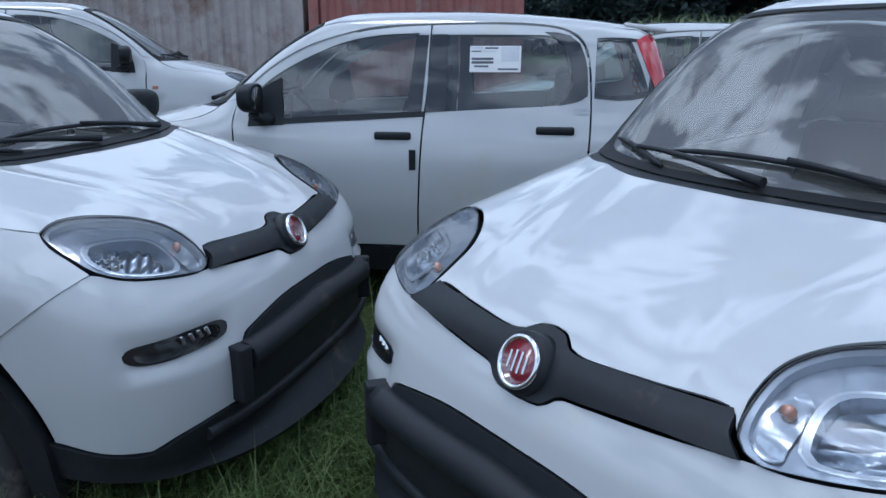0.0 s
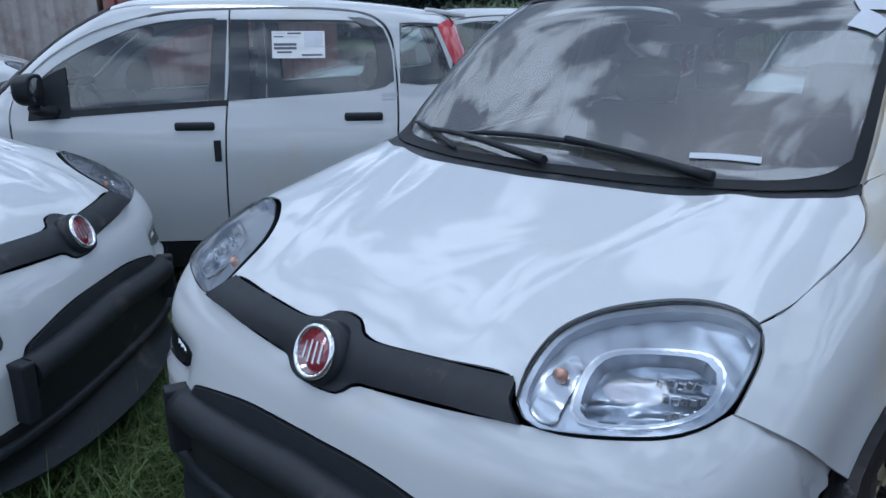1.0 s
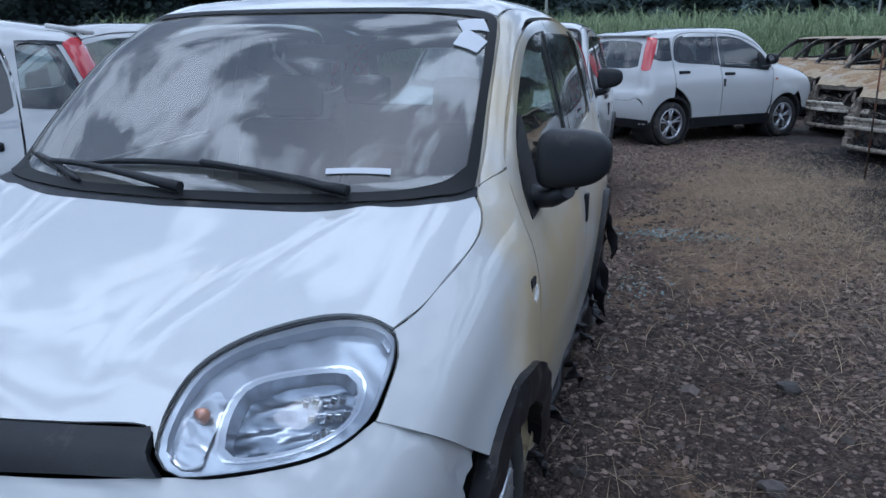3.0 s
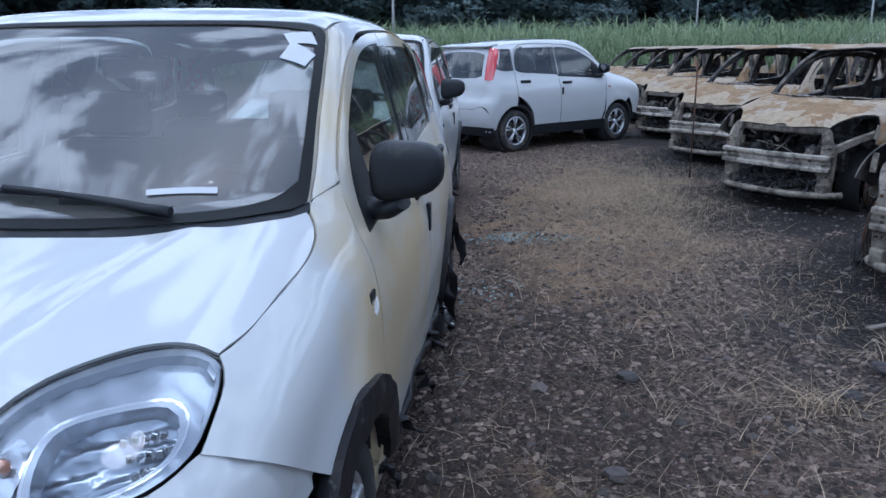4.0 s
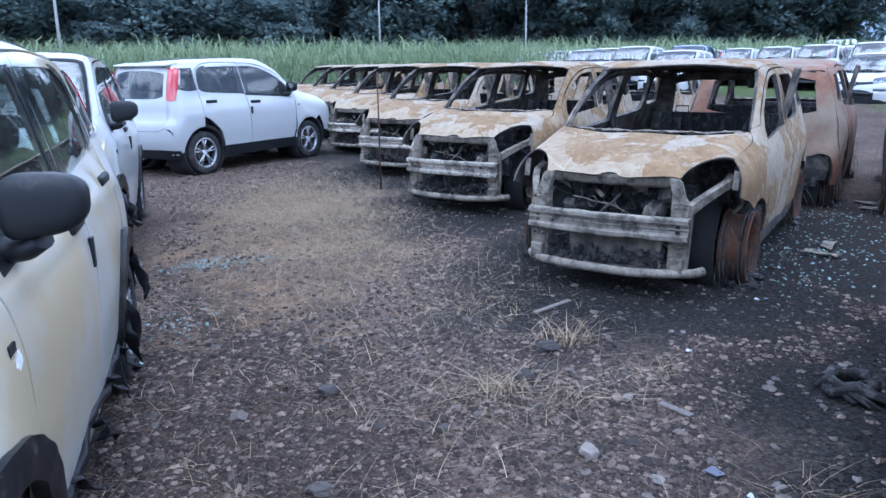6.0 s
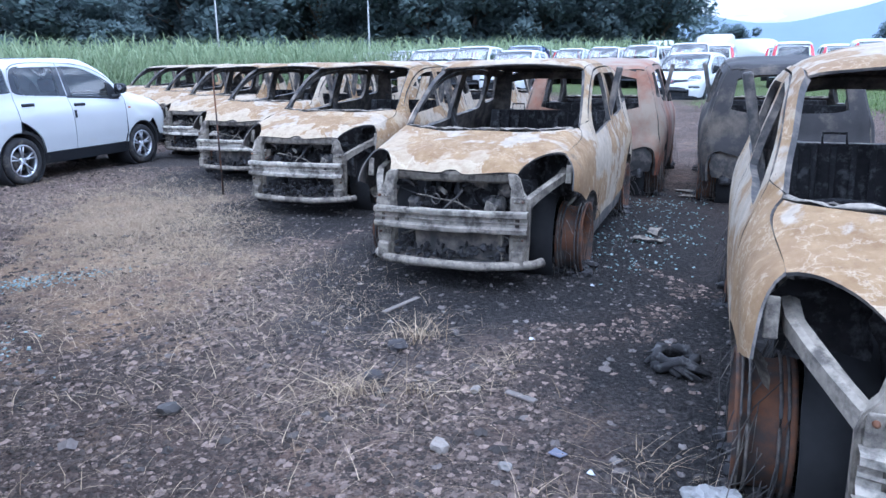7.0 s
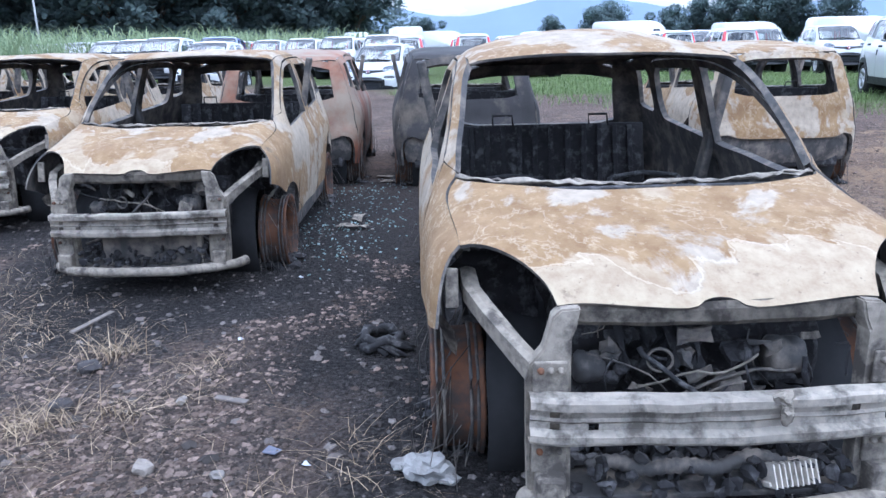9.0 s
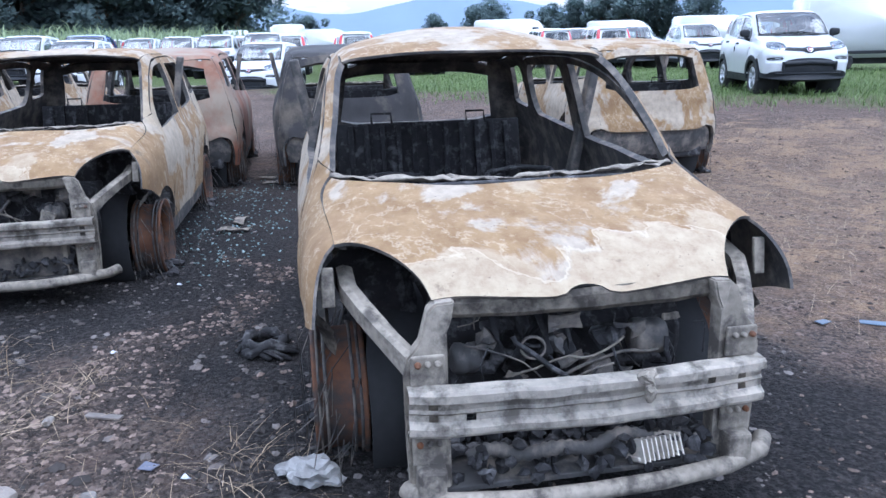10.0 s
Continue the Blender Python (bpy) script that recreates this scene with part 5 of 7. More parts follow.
    box(bm, (2.1, 0, 0.35), (2.3, 1.45, 0.05))
    box(bm, (3.3, 0, 0.45), (0.5, 1.2, 0.3), 0.03)
    part("floor_pan", rough_up(tidy(bm), 0.01, 5), CHAR, car)
    bm = bmesh.new()
    for k in range(2):
        pts = [(0.84 + 0.19 * (y / 0.68) ** 2 + 0.05 * k, y, 1.082 - 0.008 * k + 0.012 * noise.noise(Vector((y * 6 + seed, k, 0)))) for y in np.linspace(-0.68, 0.68, 20)]
        tube(bm, pts, [random.uniform(0.006, 0.024) for _ in pts], 6, squash=0.4)
    bmesh.ops.subdivide_edges(bm, edges=bm.edges[:], cuts=1, use_grid_fill=True)
    part("scuttle", rough_up(tidy(bm), 0.016, 30), ZINC, car, "scorched scuttle with melted residue")
    bm = bmesh.new()
    tube(bm, [(1.22, -0.7, 0.88), (1.24, -0.3, 0.93), (1.24, 0.3, 0.93), (1.22, 0.7, 0.88)], 0.035, 8)
    m2 = Matrix.Translation((1.42, -0.36, 0.98)) @ Matrix.Rotation(radians(90), 4, "Z") @ Matrix.Rotation(radians(-28), 4, "X")
    tube(bm, [m2 @ Vector((0, 0, 0)), (1.2, -0.36, 0.88)], 0.025, 8)
    part("dash_frame", rough_up(tidy(bm), 0.01, 10), CHAR, car)
    for y in (-0.36, 0.36):
        bm = bmesh.new()
        for d in (-0.2, 0.2):
            tube(bm, [(1.55, y + d, 0.42), (2.0, y + d, 0.45), (2.08, y + d, 0.72), (2.14, y + d * 0.9, 0.88)], 0.016, 6)
        tube(bm, [(2.14, y - 0.18, 0.88), (2.16, y, 0.90), (2.14, y + 0.18, 0.88)], 0.014, 6)
        for z in (0.55, 0.65, 0.75):
            tube(bm, [(2.02 + (z - 0.45) * 0.2, y - 0.2, z), (2.04 + (z - 0.45) * 0.2, y + 0.2, z)], 0.007, 5)
        box(bm, (1.78, y, 0.46), (0.44, 0.42, 0.03), 0.01)
        part("seat_frame", rough_up(tidy(bm), 0.012, 8), CHAR, car)
    bm = bmesh.new()
    box(bm, (2.93, 0, 0.80), (0.04, 1.18, 0.60), 0.01, (0, 14, 0))
    for y in np.linspace(-0.5, 0.5, 11):
        box(bm, (2.89, y, 0.80), (0.02, 0.03, 0.58), 0.004, (0, 14, 0))
    for y in (-0.3, 0.3):
        tube(bm, [(2.98, y - 0.06, 1.08), (3.0, y - 0.06, 1.15), (3.0, y + 0.06, 1.15), (2.98, y + 0.06, 1.08)], 0.008, 5)
    part("rear_seat_frame", rough_up(tidy(bm), 0.012, 7), CHAR, car, "charred rear seat back panel")
    if gate:
        burnt_panel("tailgate", sheet("rear", gate_half(GATE_OUT), [gate_half(GATE_WIN)], step=0.07, thick=0.04, dent=warp(0.012, 3)), car)
    for s in (1, -1):
        burnt_panel("rear_pillar", sheet("stern", REAR_PILLAR, s=s, step=0.06, off=-0.003, thick=0.03), car)
    part("rear_panel", sheet("rear", gate_half([[(0.0, 0.615), (0.45, 0.615), (0.61, 0.655)], [(0.61, 0.655), (0.70, 0.60), (0.74, 0.5)], [(0.74, 0.5), (0.7, 0.36)], [(0.7, 0.36), (0.0, 0.34)]]), step=0.08, off=-0.05, thick=0.03), BURNT_DARK, car)
    return car

# ---- ground ----
def rise(x, y):
    """Height of the ground."""
    d = math.hypot(x - 2, y + 1)
    k = min(1.0, max(0.0, (14 - d) / 8))
    far = 0.40 * min(1.0, max(0.0, (-9.5 - y) / 6.5))
    far += 0.18 * min(1.0, max(0.0, (y - 6.0) / 1.2))
    return far + 0.02 * k * noise.noise(Vector((x * 0.7, y * 0.7, 0))) + 0.008 * k * noise.noise(Vector((x * 3.1, y * 3.1, 4)))


def ground_material():
    m = bpy.data.materials.new("dark_gravelly_soil")
    m.use_nodes = True
    n, l = m.node_tree.nodes, m.node_tree.links
    b = n["Principled BSDF"]
    b.inputs["Roughness"].default_value = 0.95
    b.inputs["Specular IOR Level"].default_value = 0.2
    tc = n.new("ShaderNodeTexCoord")
    sep = n.new("ShaderNodeSeparateXYZ")
    l.new(tc.outputs["Object"], sep.inputs[0])

    def nz(scale, detail=8, rough=0.6, dist=0.0):
        t = n.new("ShaderNodeTexNoise")
        t.inputs["Scale"].default_value, t.inputs["Detail"].default_value, t.inputs["Roughness"].default_value, t.inputs["Distortion"].default_value = scale, detail, rough, dist
        l.new(tc.outputs["Object"], t.inputs["Vector"])
        return t.outputs["Fac"]

    def rg(v, lo, hi, a=0.0, c=1.0):
        r = n.new("ShaderNodeMapRange")
        for i, x in enumerate((lo, hi, a, c)):
            r.inputs[i + 1].default_value = x
        l.new(v, r.inputs[0])
        return r.outputs[0]

    def op(kind, u, v):
        k = n.new("ShaderNodeMath")
        k.operation = kind
        for i, x in enumerate((u, v)):
            if isinstance(x, (int, float)):
                k.inputs[i].default_value = x
            else:
                l.new(x, k.inputs[i])
        return k.outputs[0]

    def mx(f, c1, c2):
        x = n.new("ShaderNodeMix")
        x.data_type = "RGBA"
        l.new(f, x.inputs[0])
        for i, c in ((6, c1), (7, c2)):
            if isinstance(c, tuple):
                x.inputs[i].default_value = (*c, 1)
            else:
                l.new(c, x.inputs[i])
        return x.outputs[2]

    def blot(cx, cy, rx, ry, turn=0.0):
        """1 within an oval on the plan, fading out unevenly."""
        c, s = math.cos(radians(turn)), math.sin(radians(turn))
        u = op("ADD", op("MULTIPLY", op("SUBTRACT", sep.outputs[0], cx), c / rx), op("MULTIPLY", op("SUBTRACT", sep.outputs[1], cy), s / rx))
        v = op("ADD", op("MULTIPLY", op("SUBTRACT", sep.outputs[0], cx), -s / ry), op("MULTIPLY", op("SUBTRACT", sep.outputs[1], cy), c / ry))
        d = op("SQRT", op("ADD", op("MULTIPLY", u, u), op("MULTIPLY", v, v)), 0.0)
        return rg(op("ADD", d, op("MULTIPLY", nz(1.6, 6), 0.8)), 1.6, 1.1)

    fine = nz(38, 6, 0.7)

    def clods(scale):
        """Gravel and crumbled clods: each cell its own shade, domed."""
        t = n.new("ShaderNodeTexVoronoi")
        t.inputs["Scale"].default_value, t.inputs["Randomness"].default_value = scale, 1.0
        w, q = n.new("ShaderNodeVectorMath"), n.new("ShaderNodeTexNoise")
        q.inputs["Scale"].default_value = scale * 0.8
        l.new(tc.outputs["Object"], q.inputs["Vector"])
        w.operation = "MULTIPLY_ADD"
        w.inputs[1].default_value = (0.5 / scale,) * 3
        l.new(q.outputs["Color"], w.inputs[0])
        l.new(tc.outputs["Object"], w.inputs[2])
        l.new(w.outputs[0], t.inputs["Vector"])
        tone = n.new("ShaderNodeSeparateColor")
        l.new(t.outputs["Color"], tone.inputs[0])
        return t.outputs["Distance"], tone.outputs[0]

    big_d, big_c = clods(26)
    small_d, small_c = clods(75)
    soil = mx(rg(fine, 0.35, 0.72), (0.034, 0.025, 0.02), (0.17, 0.122, 0.094))
    soil = mx(rg(op("MULTIPLY", big_c, nz(6, 5, 0.7)), 0.28, 0.5, 0.0, 0.75), soil, (0.195, 0.148, 0.12))
    soil = mx(rg(small_c, 0.72, 0.97, 0.0, 0.7), soil, (0.26, 0.19, 0.15))
    soil = mx(rg(small_c, 0.38, 0.08, 0.0, 0.85), soil, (0.022, 0.019, 0.018))
    soil = mx(rg(nz(3.5, 8, 0.65), 0.48, 0.72, 0.0, 0.8), soil, (0.15, 0.098, 0.075))
    soil = mx(op("MULTIPLY", blot(2.8, -0.2, 3.0, 0.8), 0.55), soil, (0.03, 0.023, 0.02))
    straw = mx(rg(nz(55, 5, 0.7), 0.35, 0.65), (0.10, 0.062, 0.04), (0.34, 0.235, 0.145))
    soil = mx(rg(nz(0.7, 5, 0.6), 0.5, 0.66, 0.0, 0.5), soil, (0.04, 0.031, 0.027))   # damp, darker stretches
    amount = op("ADD", op("ADD", rg(nz(1.3, 7, 0.72), 0.48, 0.7, 0.0, 0.85), op("MULTIPLY", blot(7.6, -1.15, 3.4, 1.3, -12), 0.62)), op("MULTIPLY", blot(0.8, -9.0, 3.4, 5.0), 0.55))
    col = mx(rg(op("MULTIPLY", amount, nz(7, 8, 0.7)), 0.16, 0.5), soil, straw)
    # soot round the wrecks
    soot = None
    for bx, by in BURNT_SPOTS:
        k = blot(bx, by, 2.8, 1.65, -46)
        soot = k if soot is None else op("MAXIMUM", soot, k)
    col = mx(op("MULTIPLY", soot, 0.9), col, mx(rg(fine, 0.42, 0.74), (0.016, 0.015, 0.015), (0.125, 0.112, 0.106)))
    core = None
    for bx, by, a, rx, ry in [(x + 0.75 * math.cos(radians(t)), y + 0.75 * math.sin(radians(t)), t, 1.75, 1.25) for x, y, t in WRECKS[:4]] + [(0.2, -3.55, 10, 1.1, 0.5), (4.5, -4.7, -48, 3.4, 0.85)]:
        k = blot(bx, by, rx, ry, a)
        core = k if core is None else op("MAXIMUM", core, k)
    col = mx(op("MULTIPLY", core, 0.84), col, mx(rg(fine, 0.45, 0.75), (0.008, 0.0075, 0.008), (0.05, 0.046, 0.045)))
    # grass: under the parked cars by the container, and the meadow beyond the wrecks
    grass = mx(rg(nz(30, 6, 0.7), 0.35, 0.7), (0.03, 0.05, 0.014), (0.13, 0.16, 0.05))
    meadow = blot(0.9, 4.2, 2.6, 3.0)
    far = op("MAXIMUM", rg(op("ADD", sep.outputs[1], op("MULTIPLY", nz(0.4), 5)), -12.5, -14.5), rg(op("ADD", sep.outputs[0], op("MULTIPLY", nz(0.5), 4)), 31, 34))
    col = mx(op("MAXIMUM", meadow, far), col, grass)
    l.new(col, b.inputs["Base Color"])
    bp, b2 = n.new("ShaderNodeBump"), n.new("ShaderNodeBump")
    bp.inputs["Strength"].default_value, bp.inputs["Distance"].default_value = 0.9, 0.02
    l.new(op("SUBTRACT", nz(22, 8, 0.7), op("MULTIPLY", big_d, 0.6)), bp.inputs["Height"])
    b2.inputs["Strength"].default_value, b2.inputs["Distance"].default_value = 0.9, 0.014
    l.new(op("SUBTRACT", nz(90, 4, 0.7), small_d), b2.inputs["Height"])
    l.new(bp.outputs[0], b2.inputs["Normal"])
    l.new(b2.outputs[0], b.inputs["Normal"])
    return m


CAR_SPOTS = dict(front=(0.865, 1.029, -0.2), beside=(1.057, 2.243, 129.2), across=(1.2, 5.41, -43.5), away=(14.1, -1.8, 133.3), behind=(5.15, 1.27, 1.0))
WRECKS = [(0.713, -2.409, -48.0), (4.453, -2.653, -48.6), (7.443, -2.513, -49.5), (10.2, -2.5, -48.5), (12.9, -2.45, -47.5), (15.6, -2.4, -48.5), (18.3, -2.35, -48), (21.0, -2.3, -47.5)]
BURNT_SPOTS = [(x + 1.2 * math.cos(radians(a)), y + 1.2 * math.sin(radians(a))) for x, y, a in WRECKS[:5]]

n = 160
xs = np.concatenate([-np.geomspace(1500, 9, 12)[:-1], np.linspace(-8, 22, n), np.geomspace(23, 1500, 12)])
ys = np.concatenate([-np.geomspace(1500, 19, 12)[:-1], np.linspace(-18, 12, n), np.geomspace(13, 1500, 12)])
verts = [(float(x), float(y), rise(x, y)) for y in ys for x in xs]
w = len(xs)
faces = [(j * w + i, j * w + i + 1, (j + 1) * w + i + 1, (j + 1) * w + i) for j in range(len(ys) - 1) for i in range(w - 1)]
me = bpy.data.meshes.new("ground")
me.from_pydata(verts, [], faces)
me.polygons.foreach_set("use_smooth", [True] * len(faces))
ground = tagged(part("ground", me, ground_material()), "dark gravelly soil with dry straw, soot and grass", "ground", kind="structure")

# ---- loose stuff on the ground ----
def stones(name, count, seed, low, high, region, material, label, keep=lambda x, y: True):
    """Many small uneven stones half sunk in the soil, as one mesh."""
    rng = np.random.default_rng(seed)
    base = np.array([(1, 0, 0), (-1, 0, 0), (0, 1, 0), (0, -1, 0), (0, 0, 1), (0.62, 0.62, 0.55), (-0.62, 0.62, 0.5), (-0.6, -0.62, 0.6), (0.62, -0.6, 0.55)], float)
    tri = [(0, 2, 5), (2, 4, 5), (4, 0, 5), (2, 1, 6), (1, 4, 6), (4, 2, 6), (1, 3, 7), (3, 4, 7), (4, 1, 7), (3, 0, 8), (0, 4, 8), (4, 3, 8)]
    vs, fs, k = [], [], 0
    while k < count:
        x, y = rng.uniform(region[0], region[1]), rng.uniform(region[2], region[3])
        if not keep(x, y):
            continue
        sz = low * (high / low) ** (rng.random() ** 2.2)
        a = rng.uniform(0, 6.3)
        p = base * (sz * rng.uniform(0.7, 1.3), sz * rng.uniform(0.6, 1.0), sz * rng.uniform(0.35, 0.8)) * rng.uniform(0.75, 1.2, (9, 1))
        c, s = math.cos(a), math.sin(a)
        z = rise(x, y) - 0.1 * sz
        vs += [(x + c * q[0] - s * q[1], y + s * q[0] + c * q[1], z + q[2]) for q in p]
        fs += [tuple(9 * k + i for i in t) for t in tri]
        k += 1
    me = bpy.data.meshes.new(name)
    me.from_pydata(vs, [], fs)
    return tagged(part(name, me, material), label, name, kind="stuff")


def blades(name, places, seed, length, width, lean, material, label, category):
    """Many thin bent blades as one mesh. places: (x, y, how many, spread)."""
    rng = np.random.default_rng(seed)
    vs, fs = [], []
    for x0, y0, count, spread in places:
        for _ in range(count):
            x, y = x0 + rng.normal() * spread, y0 + rng.normal() * spread
            a, h = rng.uniform(0, 6.3), length * rng.uniform(0.45, 1.3)
            d, w = lean * rng.uniform(0.3, 1.4), width * rng.uniform(0.6, 1.4)
            c, s = math.cos(a), math.sin(a)
            z = rise(x, y) - 0.004
            k = len(vs)
            for t in (0.0, 0.35, 0.7, 1.0):
                r, up = h * d * t * t, h * (t - 0.5 * min(d, 1.6) * 0.55 * t * t)
                ww = w * (1 - t) ** 0.6
                vs += [(x + c * r - s * ww, y + s * r + c * ww, z + max(0.004, up)), (x + c * r + s * ww, y + s * r - c * ww, z + max(0.004, up))]
            fs += [(k, k + 1, k + 3, k + 2), (k + 2, k + 3, k + 5, k + 4), (k + 4, k + 5, k + 7, k + 6)]
    me = bpy.data.meshes.new(name)
    me.from_pydata(vs, [], fs)
    me.polygons.foreach_set("use_smooth", [True] * len(fs))
    return tagged(part(name, me, material), label, category, kind="stuff")


def island(name, dark, light, rough=0.9, spec=0.3, power=1.0, shine_through=0.0):
    """Colour that changes from piece to piece of one mesh."""
    m = bpy.data.materials.new(name)
    m.use_nodes = True
    n, l = m.node_tree.nodes, m.node_tree.links
    b = n["Principled BSDF"]
    g, x, t, tc = n.new("ShaderNodeNewGeometry"), n.new("ShaderNodeMix"), n.new("ShaderNodeTexNoise"), n.new("ShaderNodeTexCoord")
    x.data_type = "RGBA"
    x.inputs[6].default_value, x.inputs[7].default_value = (*dark, 1), (*light, 1)
    skew = n.new("ShaderNodeMath")
    skew.operation = "POWER"
    skew.inputs[1].default_value = power
    l.new(g.outputs["Random Per Island"], skew.inputs[0])
    l.new(skew.outputs[0], x.inputs[0])
    t.inputs["Scale"].default_value, t.inputs["Detail"].default_value = 60, 4
    l.new(tc.outputs["Object"], t.inputs["Vector"])
    r, mul = n.new("ShaderNodeMapRange"), n.new("ShaderNodeVectorMath")
    r.inputs[3].default_value, r.inputs[4].default_value = 0.6, 1.4
    l.new(t.outputs["Fac"], r.inputs[0])
    mul.operation = "SCALE"
    l.new(x.outputs[2], mul.inputs[0])
    l.new(r.outputs[0], mul.inputs["Scale"])
    l.new(mul.outputs[0], b.inputs["Base Color"])
    b.inputs["Roughness"].default_value, b.inputs["Specular IOR Level"].default_value = rough, spec
    if shine_through:
        tr, mx = n.new("ShaderNodeBsdfTranslucent"), n.new("ShaderNodeMixShader")
        l.new(mul.outputs[0], tr.inputs["Color"])
        mx.inputs[0].default_value = shine_through
        l.new(b.outputs[0], mx.inputs[1])
        l.new(tr.outputs[0], mx.inputs[2])
        l.new(mx.outputs[0], n["Material Output"].inputs[0])
    return m


STONE = island("basalt_gravel", (0.032, 0.025, 0.021), (0.24, 0.18, 0.148), power=2.2)
STRAW = island("dry_straw", (0.15, 0.105, 0.065), (0.46, 0.36, 0.24))
GREEN = island("green_blade", (0.05, 0.085, 0.02), (0.20, 0.27, 0.10), 0.6, shine_through=0.3)
CANE = island("cane_leaf", (0.17, 0.23, 0.13), (0.34, 0.40, 0.24), 0.8, 0.1, shine_through=0.35)
# Tree leaves carry the distance haze in their colour: paler and bluer than foliage.
LEAF = island("haze_tinted_tree_leaf", (0.13, 0.175, 0.18), (0.18, 0.23, 0.225), 0.95, 0.02, shine_through=0.75)
SHARD = mat("glass_crumbs", (0.20, 0.27, 0.265), 0.2, vary=0.3, grain=80, spec=0.8)


def open_lane(x, y):
    return not (0.8 < x < 9 and 0.25 < y) and math.hypot(x, y) > 0.25


def sooty(x, y):
    """Within the burnt ground round the first wrecks."""
    for bx, by in BURNT_SPOTS:
        dx, dy = x - bx, y - by
        u, v = dx * 0.69 - dy * 0.72, dx * 0.72 + dy * 0.69
        if (u / 2.3) ** 2 + (v / 1.4) ** 2 < 1 + 0.5 * noise.noise(Vector((x * 2, y * 2, 1))):
            return True
    return False


SOOTY_STONE = island("charred_gravel", (0.013, 0.012, 0.012), (0.18, 0.16, 0.148), power=2.3)


def strawy(x, y):
    """Within the stretch of trodden straw in the lane, where few stones show."""
    return ((x - 7.6) / 3.0) ** 2 + ((y + 1.15 + 0.2 * (x - 7.6)) / 1.1) ** 2 < 1 + 0.6 * noise.noise(Vector((x * 1.5, y * 1.5, 7))) and noise.noise(Vector((x * 31, y * 31, 3))) < 0.25


def clean_lane(x, y):
    return open_lane(x, y) and not sooty(x, y) and not strawy(x, y)



stones("gravel", 36000, 3, 0.0035, 0.026, (0.3, 7.5, -4.2, 0.6), STONE, "dark basalt gravel scattered over the soil", clean_lane)
stones("gravel", 8000, 4, 0.008, 0.035, (6.0, 16.0, -4.0, 0.8), STONE, "dark gravel further along the lane", clean_lane)
stones("charred_gravel", 15000, 6, 0.004, 0.026, (0.3, 12.0, -5.5, -1.0), SOOTY_STONE, "sooty gravel and char round the burnt cars", lambda x, y: open_lane(x, y) and sooty(x, y))
stones("gravel", 650, 9, 0.016, 0.042, (0.5, 7.5, -3.8, 0.5), island("grey_basalt", (0.03, 0.026, 0.024), (0.15, 0.128, 0.115), power=1.8), "larger grey stones sunk in the soil", open_lane)
stones("gravel", 7000, 5, 0.006, 0.026, (-2.5, 3.0, -14.0, -2.5), STONE, "gravel beside the burnt cars")

rng = np.random.default_rng(8)
spots = [(float(rng.uniform(1.4, 12)), float(rng.uniform(-2.3, 0.3)), int(rng.integers(5, 18)), float(rng.uniform(0.05, 0.25))) for _ in range(420)]
spots = [q for q in spots if open_lane(q[0], q[1])]
spots += [(float(rng.normal(7.6, 1.4)), float(rng.normal(-1.1, 0.5)), 60, 0.25) for _ in range(260)]
spots += [(float(rng.uniform(-2, 2.4)), float(rng.uniform(-13, -4.5)), 20, 0.3) for _ in range(260)]
blades("dry_grass", spots, 11, 0.075, 0.0013, 3.4, STRAW, "flattened dry straw on the dark soil", "dry grass")
for x, y, k in ((3.69, -2.08, 90), (3.2, -1.5, 70), (3.0, -1.75, 35)):
    blades("dry_grass_tuft", [(x, y, k, 0.06)], int(x * 100), 0.15, 0.0020, 2.0, STRAW, "pale dry grass tuft", "grass tuft")
spots = [(float(rng.uniform(-0.4, 1.6)), float(rng.uniform(1.35, 3.4)), 34, 0.07) for _ in range(190)] + [(float(rng.uniform(0.55, 1.5)), float(rng.uniform(1.7, 2.6)), 30, 0.06) for _ in range(60)]
spots += [(float(rng.uniform(1.6, 4.5)), float(rng.uniform(2.2, 5.0)), 24, 0.09) for _ in range(90)]
spots += [(float(rng.uniform(0.75, 1.75)), float(rng.uniform(1.9, 2.35)), 26, 0.05) for _ in range(46)]
blades("grass", spots, 21, 0.33, 0.003, 1.0, GREEN, "long green grass growing between the parked cars", "grass")
spots = [(float(rng.uniform(-8, 14)), float(rng.uniform(-30, -14.5)), 30, 0.35) for _ in range(900)]
blades("grass", spots, 22, 0.17, 0.007, 0.9, GREEN, "green meadow grass behind the burnt cars", "grass")

# crumbs of window glass
rng = np.random.default_rng(31)
for cx, cy, cnt, sx, sy in ((6.1, -0.2, 240, 0.10, 0.24), (4.7, 0.05, 50, 0.25, 0.12), (4.95, -4.7, 260, 0.3, 0.5), (5.9, -5.8, 200, 0.35, 0.4), (4.3, -4.2, 80, 0.2, 0.25)):
    bm = bmesh.new()
    for _ in range(cnt):
        x, y, r = cx + rng.normal() * sx, cy + rng.normal() * sy, rng.uniform(0.006, 0.022)
        box(bm, (x, y, rise(x, y) + 0.006), (r, r * rng.uniform(0.5, 1), 0.005), 0, (rng.uniform(-25, 25), rng.uniform(-25, 25), rng.uniform(0, 180)))
    tagged(part("broken_glass", bm, SHARD), "greenish crumbs of broken window glass", "broken glass", kind="stuff")


# ---- things lying about ----
bm = bmesh.new()
clump(bm, (0, 0, 0.055), (0.095, 0.075, 0.06), 2.0, 3)
clump(bm, (0.10, -0.05, 0.03), (0.06, 0.04, 0.03), 5.0, 3)
clump(bm, (-0.09, 0.02, 0.025), (0.05, 0.04, 0.022), 7.0, 3)
rough_up(bm, 0.016, 38)
